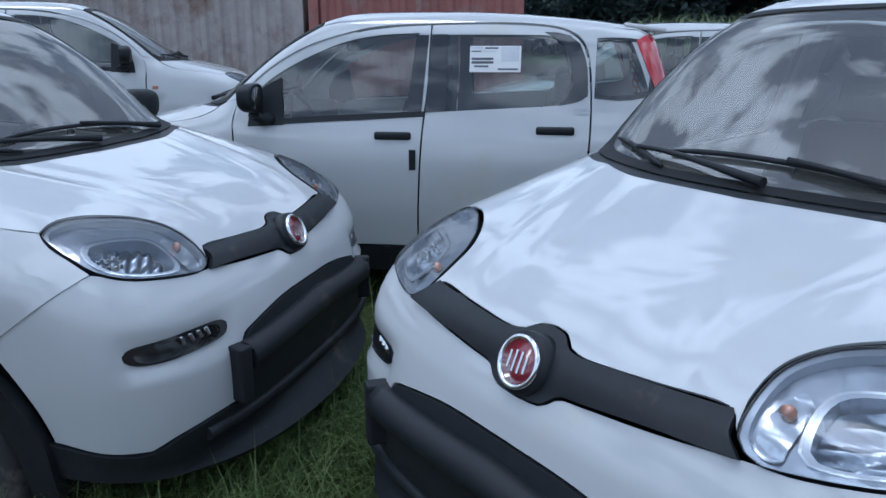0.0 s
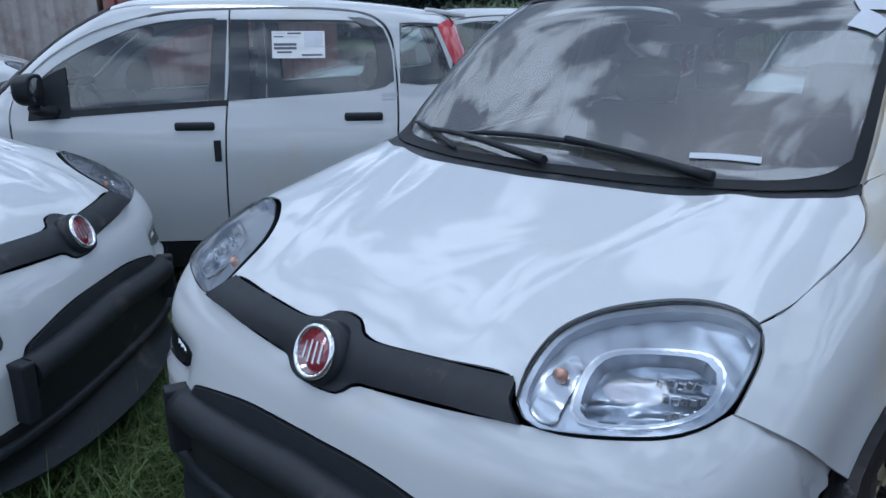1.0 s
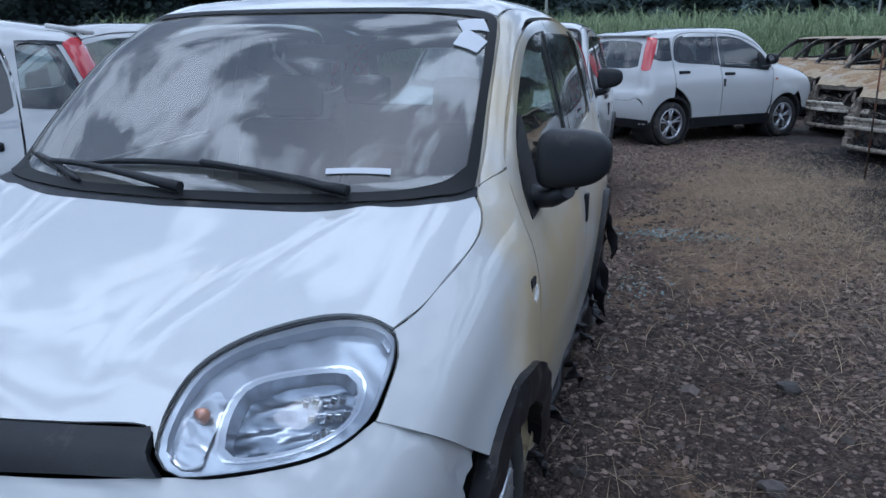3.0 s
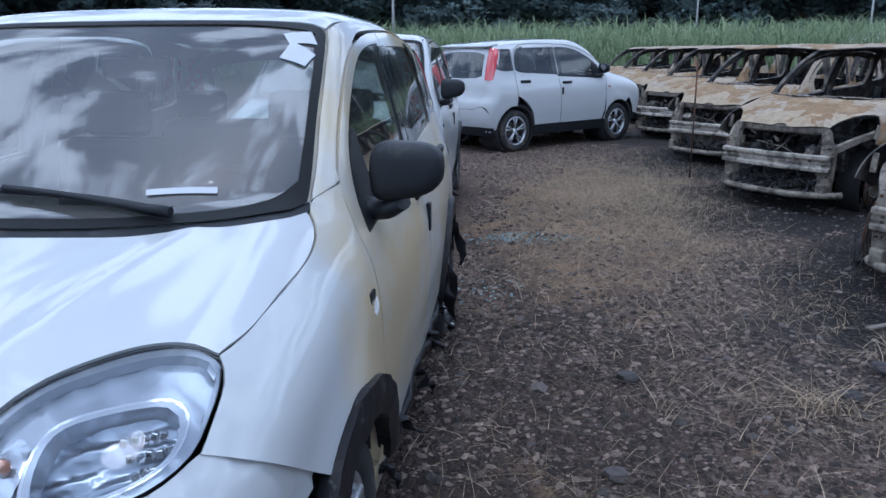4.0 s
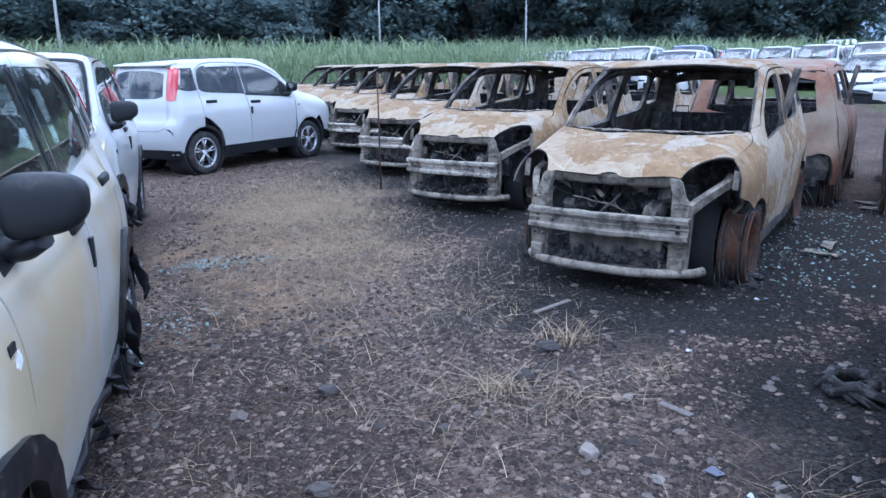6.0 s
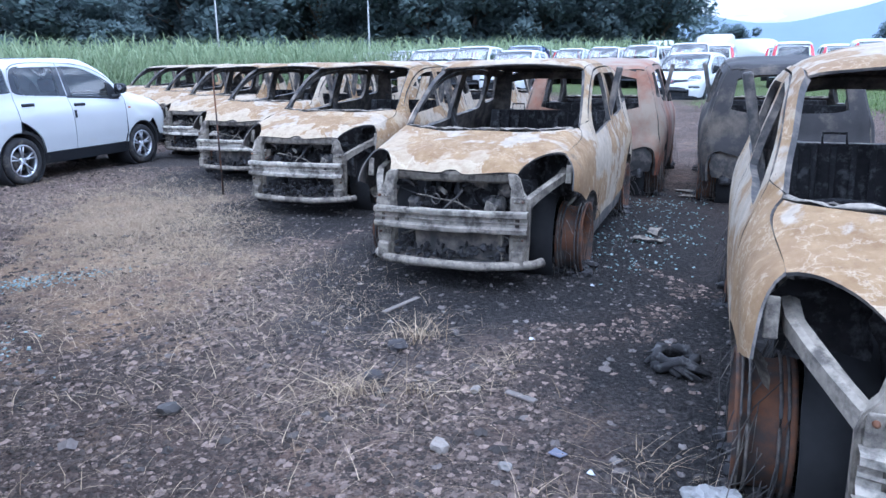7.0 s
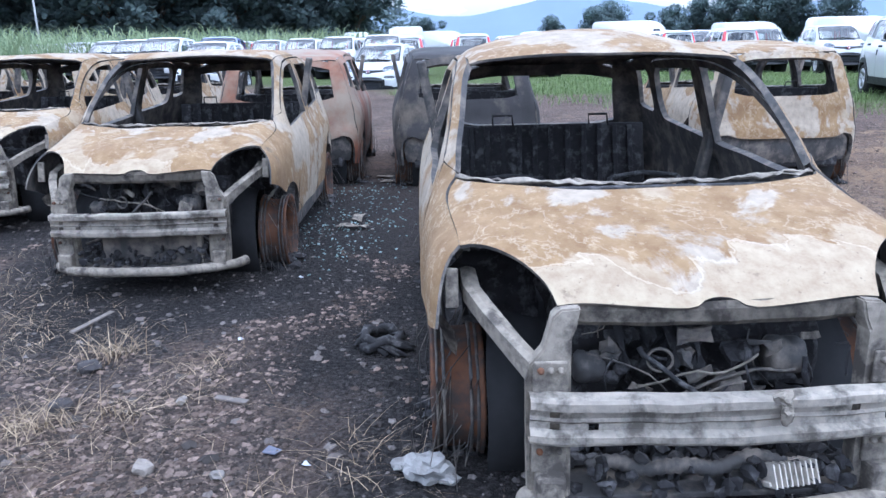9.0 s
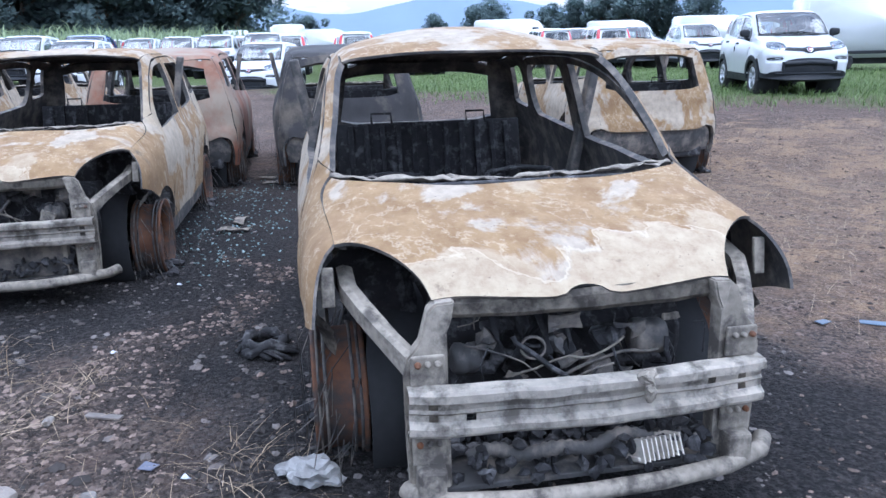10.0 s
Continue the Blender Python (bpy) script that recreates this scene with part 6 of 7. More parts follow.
bag = tagged(part("plastic_bag", tidy(bm), mat("dirty_white_plastic", (0.23, 0.225, 0.215), 0.5, vary=0.3, grain=30, bump=0.006, bump_scale=60, dirt=(0.2, 0.19, 0.18), dirt_amount=0.35, dirt_scale=14)), "crumpled dirty white plastic bag by the burnt wheel", "plastic bag")
bag.matrix_world = pose(1.68, -2.20, rise(1.68, -2.20), 0, 0, 30) @ Matrix.Scale(0.86, 4)
bm = bmesh.new()
for k in range(16):
    a = k * 1.3
    tube(bm, [(0.16 * math.cos(a) * random.random(), 0.12 * math.sin(a), 0.02), (0.1 * math.cos(a + 1), 0.1 * math.sin(a + 1), 0.07), (0.2 * math.cos(a + 2.2), 0.12 * math.sin(a + 2.2), 0.015)], [0.016, 0.022, 0.008], 6)
char_heap = tagged(part("burnt_tyre_heap", rough_up(tidy(bm), 0.02, 20), CHAR), "heap of charred rubber and wire on the soil", "burnt rubber", kind="stuff")
char_heap.matrix_world = pose(2.68, -3.0, rise(2.68, -3.0))
PALE_WOOD = mat("weathered_wood", (0.15, 0.13, 0.115), 0.9, vary=0.3, grain=40)
for x, y, a, l in ((2.79, -2.15, 20, 0.17), (4.28, -2.24, -62, 0.36)):
    bm = bmesh.new()
    box(bm, (0, 0, 0.008), (l, 0.035, 0.012), 0.004)
    w = tagged(part("wood_splinter", rough_up(tidy(bm), 0.006, 15), PALE_WOOD), "flat weathered splinter lying on the gravel", "splinter", "splinters")
    w.matrix_world = pose(x, y, rise(x, y), 0, 0, a)
for i, (x, y, r, c) in enumerate(((2.55, -1.6, 0.045, (0.24, 0.21, 0.18)), (3.60, -1.90, 0.06, (0.05, 0.045, 0.045)), (3.28, -1.62, 0.055, (0.05, 0.045, 0.045)), (2.95, -2.0, 0.03, (0.2, 0.18, 0.16)), (2.05, -1.35, 0.035, (0.2, 0.18, 0.16)), (2.3, -1.75, 0.03, (0.17, 0.155, 0.14)), (3.4, -0.7, 0.05, (0.06, 0.055, 0.052)), (2.6, -0.55, 0.045, (0.08, 0.07, 0.065)))):
    bm = bmesh.new()
    clump(bm, (0, 0, r * 0.4), (r, r * 0.8, r * 0.6), i * 1.7, 2)
    w = tagged(part("stone", tidy(bm), mat("stone_face", c, 0.95, vary=0.3, grain=50, bump=0.003, bump_scale=60)), "single rounded stone lying on the soil" if c[0] > 0.1 else "dark clod of earth lying on the soil", "stone", "loose stones")
    w.matrix_world = pose(x, y, rise(x, y), 0, 0, i * 40)
for x, y, a in ((2.1, -2.0, 10), (3.35, -2.6, 60), (4.0, -3.55, 30)):
    bm = bmesh.new()
    clump(bm, (0, 0, 0.006), (0.014, 0.010, 0.005), a, 3)
    w = tagged(part("paper_scrap", rough_up(tidy(bm), 0.012, 60), NOTE), "small white scrap of litter on the soil", "litter", "litter")
    w.matrix_world = pose(x, y, rise(x, y), 0, 0, a)
for x, y, a, l, c in ((0.06, -4.86, 10, 0.14, (0.09, 0.13, 0.18)), (0.30, -4.75, 60, 0.08, (0.09, 0.12, 0.16)), (2.28, -1.98, 20, 0.06, (0.10, 0.105, 0.14))):
    bm = bmesh.new()
    box(bm, (0, 0, 0.008), (l, 0.05, 0.006), 0.002)
    w = tagged(part("plastic_scrap", rough_up(tidy(bm), 0.008, 18), mat("faded_blue_plastic", c, 0.6, vary=0.2)), "small faded blue scrap of plastic on the soil", "litter", "litter")
    w.matrix_world = pose(x, y, rise(x, y), 0, 0, a)
# sheet-metal scraps between the wrecks
for i, (x, y, a, l) in enumerate(((4.75, -4.75, 30, 0.28), (5.0, -5.05, -50, 0.3), (5.9, -6.6, 10, 0.55), (6.2, -6.9, 25, 0.6))):
    bm = bmesh.new()
    box(bm, (0, 0, 0.02), (l, 0.09, 0.008), 0.002)
    bmesh.ops.subdivide_edges(bm, edges=bm.edges[:], cuts=3, use_grid_fill=True)
    w = tagged(part("metal_scrap", rough_up(tidy(bm), 0.03, 9, i), ZINC), "bent scorched strip of sheet metal on the ground", "metal scrap", "metal scraps")
    w.matrix_world = pose(x, y, rise(x, y) + 0.01, 0, 0, a)

# ---- field, trees, hills ----
def cane(x0, y0, x1, y1, depth, count, height, seed):
    rng = np.random.default_rng(seed)
    vs, fs = [], []
    dx, dy = x1 - x0, y1 - y0
    ln = math.hypot(dx, dy)
    nx, ny = dy / ln, -dx / ln
    for _ in range(count):
        u, v = rng.random(), rng.random() ** 1.6
        x, y = x0 + dx * u - nx * v * depth, y0 + dy * u - ny * v * depth
        h = height * rng.uniform(0.75, 1.1)
        for j in range(5):
            a, k = rng.uniform(0, 6.3), len(vs)
            c, s = math.cos(a), math.sin(a)
            b, w, l = h * rng.uniform(0.1, 0.75), rng.uniform(0.02, 0.045), rng.uniform(0.5, 1.1)
            for t in (0, 0.5, 1):
                r, up, ww = l * t * t * 0.8, b + l * (t - 0.35 * t * t), w * (1 - 0.9 * t)
                vs += [(x + c * r - s * ww, y + s * r + c * ww, up), (x + c * r + s * ww, y + s * r - c * ww, up)]
            fs += [(k, k + 1, k + 3, k + 2), (k + 2, k + 3, k + 5, k + 4)]
    me = bpy.data.meshes.new("sugar_cane")
    me.from_pydata(vs, [], fs)
    tagged(part("sugar_cane", me, CANE), "tall green sugar cane field behind the fence", "cane field", kind="stuff")


cane(47, -38, 47, 30, 14, 15000, 3.0, 5)


def tree(x, y, height, spread, seed, palm=False):
    """A tapered trunk with limbs and a crown of many leaf clumps."""
    rng = np.random.default_rng(seed)
    t = thing("tree", pose(x, y, 0), "tall palm tree above the dark tree line" if palm else "broad dark green tree in the tree line", "tree", "tree line")
    bm = bmesh.new()
    top = Vector((rng.normal() * 0.4, rng.normal() * 0.4, height * (0.85 if palm else 0.6)))
    r0 = 0.16 if palm else 0.03 * height
    tube(bm, [(0, 0, -0.2), top * 0.35, top * 0.7, top], [r0, r0 * 0.8, r0 * 0.65, r0 * 0.5], 7)
    ends = []
    if not palm:
        for k in range(7):
            a = k * 0.9 + rng.uniform(0, 0.5)
            b = top * rng.uniform(0.45, 0.9)
            e = b + Vector((math.cos(a) * spread * 0.6, math.sin(a) * spread * 0.6, height * rng.uniform(0.1, 0.35)))
            tube(bm, [b, (b + e) / 2 + Vector((0, 0, 0.2)), e], [r0 * 0.45, r0 * 0.3, r0 * 0.12], 5)
            ends.append(e)
    part("trunk", tidy(bm), BARK, t)
    vs, fs = [], []

    def leaf(p, d, l, w):
        u = d.normalized()
        s = u.cross(Vector((0, 0, 1)))
        s = s.normalized() if s.length > 0.01 else Vector((1, 0, 0))
        k = len(vs)
        vs.extend([tuple(p - s * w * 0.2), tuple(p + u * l * 0.5 - s * w), tuple(p + u * l), tuple(p + u * l * 0.5 + s * w)])
        fs.append((k, k + 1, k + 2, k + 3))

    if palm:
        for k in range(18):
            a, up = rng.uniform(0, 6.3), rng.uniform(-0.2, 0.9)
            p = top.copy()
            d = Vector((math.cos(a), math.sin(a), up))
            for i in range(9):
                q = p + d * 0.3
                d.z -= 0.17
                sv = d.cross(Vector((0, 0, 1))).normalized()
                for sg in (1, -1):
                    leaf(p, sv * sg + d * 0.5 + Vector((0, 0, -0.5)), 0.6, 0.07)
                p = q
    else:
        cents = ends + [top + Vector((rng.normal() * spread * 0.35, rng.normal() * spread * 0.35, rng.uniform(0, 0.35) * height)) for _ in range(9)] + [Vector((rng.normal() * spread * 0.5, rng.normal() * spread * 0.5, rng.uniform(0.12, 0.5) * height)) for _ in range(12)]
        for c in cents:
            rr = spread * rng.uniform(0.28, 0.45)
            for _ in range(320):
                v = Vector(rng.normal(size=3)).normalized() * rr * rng.uniform(0.55, 1.05)
                v.z *= 0.75
                leaf(c + v, v.normalized() + Vector(rng.normal(size=3)) * 0.6, rng.uniform(0.35, 0.7), rng.uniform(0.13, 0.26))
    me = bpy.data.meshes.new("crown")
    me.from_pydata(vs, [], fs)
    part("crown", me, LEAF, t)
    return t


BARK = mat("bark", (0.12, 0.10, 0.08), 0.9, vary=0.3, grain=6, bump=0.02, bump_scale=10)
kinds = [tree(85, 20, 11, 4.6, 1), tree(86, 12, 13, 5.2, 2), tree(84, 4, 10, 4.4, 3), tree(88, -30, 11.5, 1, 4, True)]
rng = np.random.default_rng(77)
for i in range(150):
    u = i / 149
    a = radians(62 - u * 106)            # round from the north-east to the south-east
    d = 82 + rng.uniform(-9, 16) + 30 * max(0, u - 0.7)
    k = kinds[int(rng.integers(0, 3))]
    s = rng.uniform(0.8, 1.2)
    copy_thing(k, pose(d * math.cos(a), d * math.sin(a), 0, 0, 0, rng.uniform(0, 360)) @ Matrix.Scale(s, 4))
for a, d in ((-22, 92), (-27, 96), (-33, 105), (-35, 112), (-38, 118), (-40, 122)):
    copy_thing(kinds[3], pose(d * math.cos(radians(a)), d * math.sin(radians(a)), 0, 0, 0, a * 7) @ Matrix.Scale(0.95 + 0.1 * math.sin(a), 4))
for a, d, s in ((-47, 140, 0.85), (-49, 135, 0.9), (-58, 120, 0.8), (-61, 118, 0.95), (-62.5, 122, 0.9), (-66, 105, 0.8), (-68, 100, 0.9), (-70, 98, 1.0), (-72, 96, 1.0), (-74, 98, 1.05), (-77, 95, 0.9)):
    copy_thing(kinds[int(abs(a) * 3) % 3], pose(d * math.cos(radians(a)), d * math.sin(radians(a)), 0, 0, 0, a * 9) @ Matrix.Scale(s * 0.66, 4))

# The hills' blue is the haze of distance, put into their base colour.
HAZE = mat("far_hills_haze_blue", (0.17, 0.22, 0.285), 1.0, vary=0.08, grain=0.004, spec=0.0)


def hills(u, v):
    a = radians(-18 - 80 * u)
    h = 120 + 90 * math.exp(-((u - 0.33) / 0.05) ** 2) + 110 * math.exp(-((u - 0.52) / 0.08) ** 2) + 60 * math.exp(-((u - 0.75) / 0.07) ** 2) + 25 * noise.noise(Vector((u * 14, 0, 0))) + 12 * noise.noise(Vector((u * 45, 3, 0)))
    d = 3000 + 500 * v
    return (d * math.cos(a), d * math.sin(a), -5 + h * v + 14 * v * (1 - v) * noise.noise(Vector((u * 60, v * 5, 0))))


tagged(part("backdrop", lattice_sheet("backdrop", hills, 160, 8), HAZE), "hills along the horizon, coloured haze blue", "hills", kind="structure")

# ---- fence posts, lamp poles, the iron rod in the lane ----
GREY = mat("weathered_grey", (0.34, 0.34, 0.33), 0.7, vary=0.2)
for i, (x, y, h) in enumerate(((40, 6.5, 7), (60, -13, 7.5), (52, -22, 6), (75, -38, 7), (70, -40, 6.5))):
    p = thing("lamp_pole", pose(x, y, 0), "thin grey lamp pole in the distance", "lamp pole", "lamp poles")
    bm = bmesh.new()
    tube(bm, [(0, 0, 0), (0, 0, h)], [0.09, 0.05], 8)
    part("pole", tidy(bm), GREY, p)
    bm = bmesh.new()
    box(bm, (-0.25, 0, h), (0.6, 0.16, 0.08), 0.03)
    part("lamp_head", tidy(bm), GREY, p)
for i in range(26):
    y = 26 - i * 2.4
    bm = bmesh.new()
    tube(bm, [(0, 0, -0.1), (0.05 * math.sin(i * 7), 0.12 * math.sin(i * 3), 2.0 + 0.2 * math.sin(i * 5))], [0.05, 0.04], 6)
    p = tagged(part("fence_post", tidy(bm), BARK), "dark wooden fence post before the cane field", "fence post", "fence posts")
    p.matrix_world = pose(44 + 0.4 * math.sin(i), y, 0)
bm = bmesh.new()
tube(bm, [(0, 0, -0.05), (0.01, 0.0, 0.7), (-0.015, 0.01, 1.42)], [0.011, 0.01, 0.009], 7)
rod = tagged(part("iron_rod", tidy(bm), RUST), "thin rusty iron rod stuck upright in the ground", "iron rod")
rod.matrix_world = pose(9.2, -2.18, 0)

# ---- shipping container behind the parked cars ----
STEEL_WALL = mat("weathered_container_paint", (0.36, 0.33, 0.31), 0.7, vary=0.2, grain=8, dirt=(0.20, 0.13, 0.10), dirt_amount=0.4, dirt_scale=1.5)
RED_WALL = mat("faded_red_paint", (0.32, 0.13, 0.11), 0.7, vary=0.2, grain=8, dirt=(0.3, 0.25, 0.22), dirt_amount=0.35, dirt_scale=1.5)


def container(m, length, material, label):
    c = thing("shipping_container", m, label, "container", "shipping containers")
    prof = []
    x = 0.0
    while x < length:
        for dx, dy in ((0, 0.0), (0.07, 0.0), (0.11, -0.036), (0.18, -0.036), (0.22, 0.0)):
            prof.append((x + dx, dy))
        x += 0.225
    bm = bmesh.new()
    for side, y0 in ((-1, 0.0), (1, 2.44)):
        a = [bm.verts.new((px, y0 - side * py, 0.16)) for px, py in prof]
        b = [bm.verts.new((px, y0 - side * py, 2.45)) for px, py in prof]
        for i in range(len(prof) - 1):
            bm.faces.new((a[i], a[i + 1], b[i + 1], b[i]))
    box(bm, (0.0, 1.22, 1.3), (0.06, 2.44, 2.3))
    box(bm, (length, 1.22, 1.3), (0.06, 2.44, 2.3))
    part("corrugated_wall", tidy(bm), material, c)
    bm = bmesh.new()
    for z, h in ((0.08, 0.16), (2.5, 0.12)):
        for y in (0.0, 2.44):
            box(bm, (length / 2, y, z), (length + 0.1, 0.10, h), 0.01)
    for x in (0, length):
        for y in (0, 2.44):
            box(bm, (x, y, 1.3), (0.14, 0.14, 2.5), 0.01)
    box(bm, (length / 2, 1.22, 2.5), (length, 2.4, 0.04))
    part("container_frame", tidy(bm), material, c)


container(pose(0.2, 14.2, 0, 0, 0, -40), 6.06, STEEL_WALL, "weathered grey-brown corrugated shipping container")
container(pose(5.0, 10.15, 0, 0, 0, -40), 2.9, RED_WALL, "faded red corrugated shipping container")

# ---- the parked cars ----
own = make_car(at_car(*CAR_SPOTS["front"], tall=1.03, wide=1.03), "white hatchback with smoke-stained, scraped flank and torn trim", left_paint=SMOKED, smashed=True, mirrors=(-1,))
clean = make_car(at_car(*CAR_SPOTS["beside"], tall=1.03), "clean white hatchback with black bumper insert on the grass", group="white hatchbacks")
behind = copy_thing(own, at_car(*CAR_SPOTS["behind"]))
tagged(behind, "white hatchback with a crushed front corner and hanging black trim")
copy_thing(clean, at_car(1.75, -16.6, -64, z=0.40))
copy_thing(clean, at_car(15.9, -15.9, -62, z=0.05))
plain = make_car(at_car(*CAR_SPOTS["across"], tall=1.03), "white hatchback with a delivery sheet in its rear side window", cross=False)
tagged(copy_thing(plain, at_car(*CAR_SPOTS["away"])), "clean white hatchback with silver wheels at the end of the lane")
silver = copy_thing(plain, at_car(3.16, 7.48, 160, z=0.18))
tagged(silver, "pale grey-white hatchback parked before the container")
copy_thing(plain, at_car(4.6, 6.2, -43))

# ---- the burnt row ----
first = burnt_car(at_car(*WRECKS[0], z=-0.085, wide=1.03), "burnt-out hatchback, rust-tan and ash-white, with a buckled roof, on sooty ground", "row of burnt hatchbacks", bulge=0.075)
wreck = burnt_car(at_car(*WRECKS[1], z=-0.075), "burnt-out hatchback, rust-tan and ash-white, on sooty ground", "row of burnt hatchbacks", seed=4)
for x, y, a in WRECKS[2:]:
    copy_thing(wreck, at_car(x, y, a, z=-0.075))
# the row behind, tail to tail
def recoat(ob, coats):
    """Gives a copy its own state: other steel on the parts named."""
    for o in ob.children_recursive:
        if o.type == "MESH" and o.material_slots and o.material_slots[0].material in coats:
            slot, m = o.material_slots[0], coats[o.material_slots[0].material]
            slot.link = "OBJECT"
            slot.material = m


RUSTED = mat("red_rusted_sheet_steel", (0.20, 0.078, 0.042), 0.85, vary=0.45, grain=9, bump=0.002, bump_scale=70, dirt=(0.24, 0.19, 0.14), dirt_amount=0.6, dirt_scale=1.3)
SOOTED = mat("sooty_sheet_steel", (0.022, 0.02, 0.02), 0.8, vary=0.5, grain=8, bump=0.002, bump_scale=60, dirt=(0.17, 0.14, 0.105), dirt_amount=0.32, dirt_scale=1.3)
for x, y, a, coat in ((4.75, -11.3, 131.4, None), (9.2, -8.3, 133, RUSTED), (12.3, -8.4, 133, None), (15.2, -8.2, 133, None), (18, -8.1, 133, None), (7.55, -9.45, 133, SOOTED)):
    w = copy_thing(wreck, at_car(x, y, a, z=-0.075))
    if coat:
        recoat(w, {BURNT: coat})
        tagged(w, "burnt-out hatchback rusted red-brown all over" if coat is RUSTED else "burnt-out hatchback black with soot")

# melted bits on the near wreck's nose: a drip on the beam, a pack of alloy fins and a ribbed hose below it
bm = bmesh.new()
clump(bm, (0.0, -0.145, 0.615), (0.022, 0.026, 0.022), 3.0, 3)
clump(bm, (-0.012, -0.145, 0.575), (0.014, 0.014, 0.035), 6.0, 3)
part("melted_drip", rough_up(tidy(bm), 0.012, 40), ZINC, first)
bm = bmesh.new()
box(bm, (0.11, -0.23, 0.285), (0.09, 0.16, 0.012), 0.003, (0, 24, 8))
fins = part("fin_pack", rough_up(tidy(bm), 0.004, 20), ALU, first, "pale alloy pack of cooling fins")
for k in range(9):
    bm = bmesh.new()
    box(bm, (0.09 + 0.003 * k, -0.16 - 0.017 * k, 0.315), (0.09, 0.004, 0.07), 0, (0, 24, 8))
    part("cooling_fin", rough_up(tidy(bm), 0.004, 20), ALU, fins)
bm = bmesh.new()
line = [(0.13 + 0.02 * math.sin(k * 0.2), 0.36 - 0.0125 * k, 0.335 + 0.012 * math.sin(k * 0.35)) for k in range(48)]
tube(bm, line, [0.026 if k % 2 else 0.020 for k in range(48)], 10)
part("ribbed_hose", rough_up(tidy(bm), 0.004, 20), BURNT_DARK, first)

# what the front wreck of the pair carries: a fallen radiator and its bent plate, below the beam
def radiator(m):
    r = thing("radiator", m, "sooty radiator panel hanging under the bumper beam", "radiator")
    bm = bmesh.new()
    box(bm, (0.0, 0, 0.0), (0.03, 0.60, 0.33), 0.006)
    part("core", tidy(bm), BURNT_DARK, r)
    bm = bmesh.new()
    box(bm, (0.0, -0.315, 0.0), (0.05, 0.03, 0.35), 0.006)
    part("side_tank", rough_up(tidy(bm), 0.005, 12), ZINC, r)
    bm = bmesh.new()
    box(bm, (-0.03, 0.02, 0.20), (0.16, 0.62, 0.006), 0.002, (4, 14, 0))
    part("bent_plate", rough_up(tidy(bm), 0.01, 6), ZINC, r)


radiator(at_car(*WRECKS[1], z=-0.075) @ pose(0.14, -0.03, 0.375))
radiator(at_car(*WRECKS[3], z=-0.075) @ pose(0.14, 0.0, 0.375))


# ---- papers and decals on the cars ----
def flat_sheet(name, host, mode, corners, s, off, material, label=""):
    """A thin sheet stuck on the car's skin."""
    a, b = corners
    out = [[(a[0], a[1]), (b[0], a[1])], [(b[0], a[1]), (b[0], b[1])], [(b[0], b[1]), (a[0], b[1])], [(a[0], b[1]), (a[0], a[1])]]
    return part(name, sheet(mode, out, s=s, step=0.06, off=off, thick=0.001), material, host, label)


for o in plain.children:
    if o.name.startswith("rear_door") and o.data.vertices[0].co.y < 0:
        note = flat_sheet("delivery_sheet", o, "side", ((2.43, 1.275), (2.70, 1.405)), -1, 0.002, PAPER, "white delivery sheet with unreadable print")
        for (x0, z0, x1, z1), m in (((2.44, 1.392, 2.50, 1.398), INK_PALE), ((2.51, 1.39, 2.58, 1.398), INK), ((2.44, 1.375, 2.49, 1.381), INK), ((2.50, 1.375, 2.57, 1.381), INK_PALE), ((2.44, 1.335, 2.555, 1.347), INK), ((2.44, 1.317, 2.555, 1.329), INK), ((2.455, 1.30, 2.53, 1.308), INK), ((2.58, 1.286, 2.685, 1.294), INK), ((2.595, 1.33, 2.69, 1.40), INK_PALE)):
            flat_sheet("print_bar", note, "side", ((x0, z0), (x1, z1)), -1, 0.0035, m if m is INK else mat("grey_print", (0.62, 0.63, 0.66), 0.8))
        for k in range(4):
            flat_sheet("window_mark", o, "side", ((2.985 + 0.024 * k, 1.088), (3.0 + 0.024 * k, 1.103)), -1, 0.003, INK_PALE)
        flat_sheet("window_mark", o, "side", ((2.985, 1.068), (3.058, 1.078)), -1, 0.003, INK_PALE)
for o in own.children:
    if o.name.startswith("windscreen"):
        for out in ([(1.508, -0.505), (1.548, -0.575), (1.492, -0.605), (1.458, -0.535)], [(1.47, -0.54), (1.44, -0.612), (1.378, -0.598), (1.388, -0.527)]):
            part("paper_note", sheet("top", [[out[k], out[(k + 1) % 4]] for k in range(4)], step=0.05, off=0.002 if out[0][0] > 1.5 else 0.0035, thick=0.001), NOTE, o, "white paper note on the windscreen")
        out = [(0.925, -0.345), (0.966, -0.495), (0.980, -0.491), (0.938, -0.341)]
        part("paper_strip", sheet("top", [[out[k], out[(k + 1) % 4]] for k in range(4)], step=0.05, off=0.002, thick=0.001), NOTE, o, "white paper strip at the foot of the screen")
    if o.name.startswith("wing") and o.data.vertices[0].co.y < 0:
        bm = bmesh.new()
        c = cast("side", [1.085], [0.835], -1)[0]
        clump(bm, (1.085, c[1], 0.835), (0.03, 0.004, 0.022), 3, 2)
        part("torn_repeater", rough_up(tidy(bm), 0.006, 60), PAPER, o, "torn remains of the side repeater")


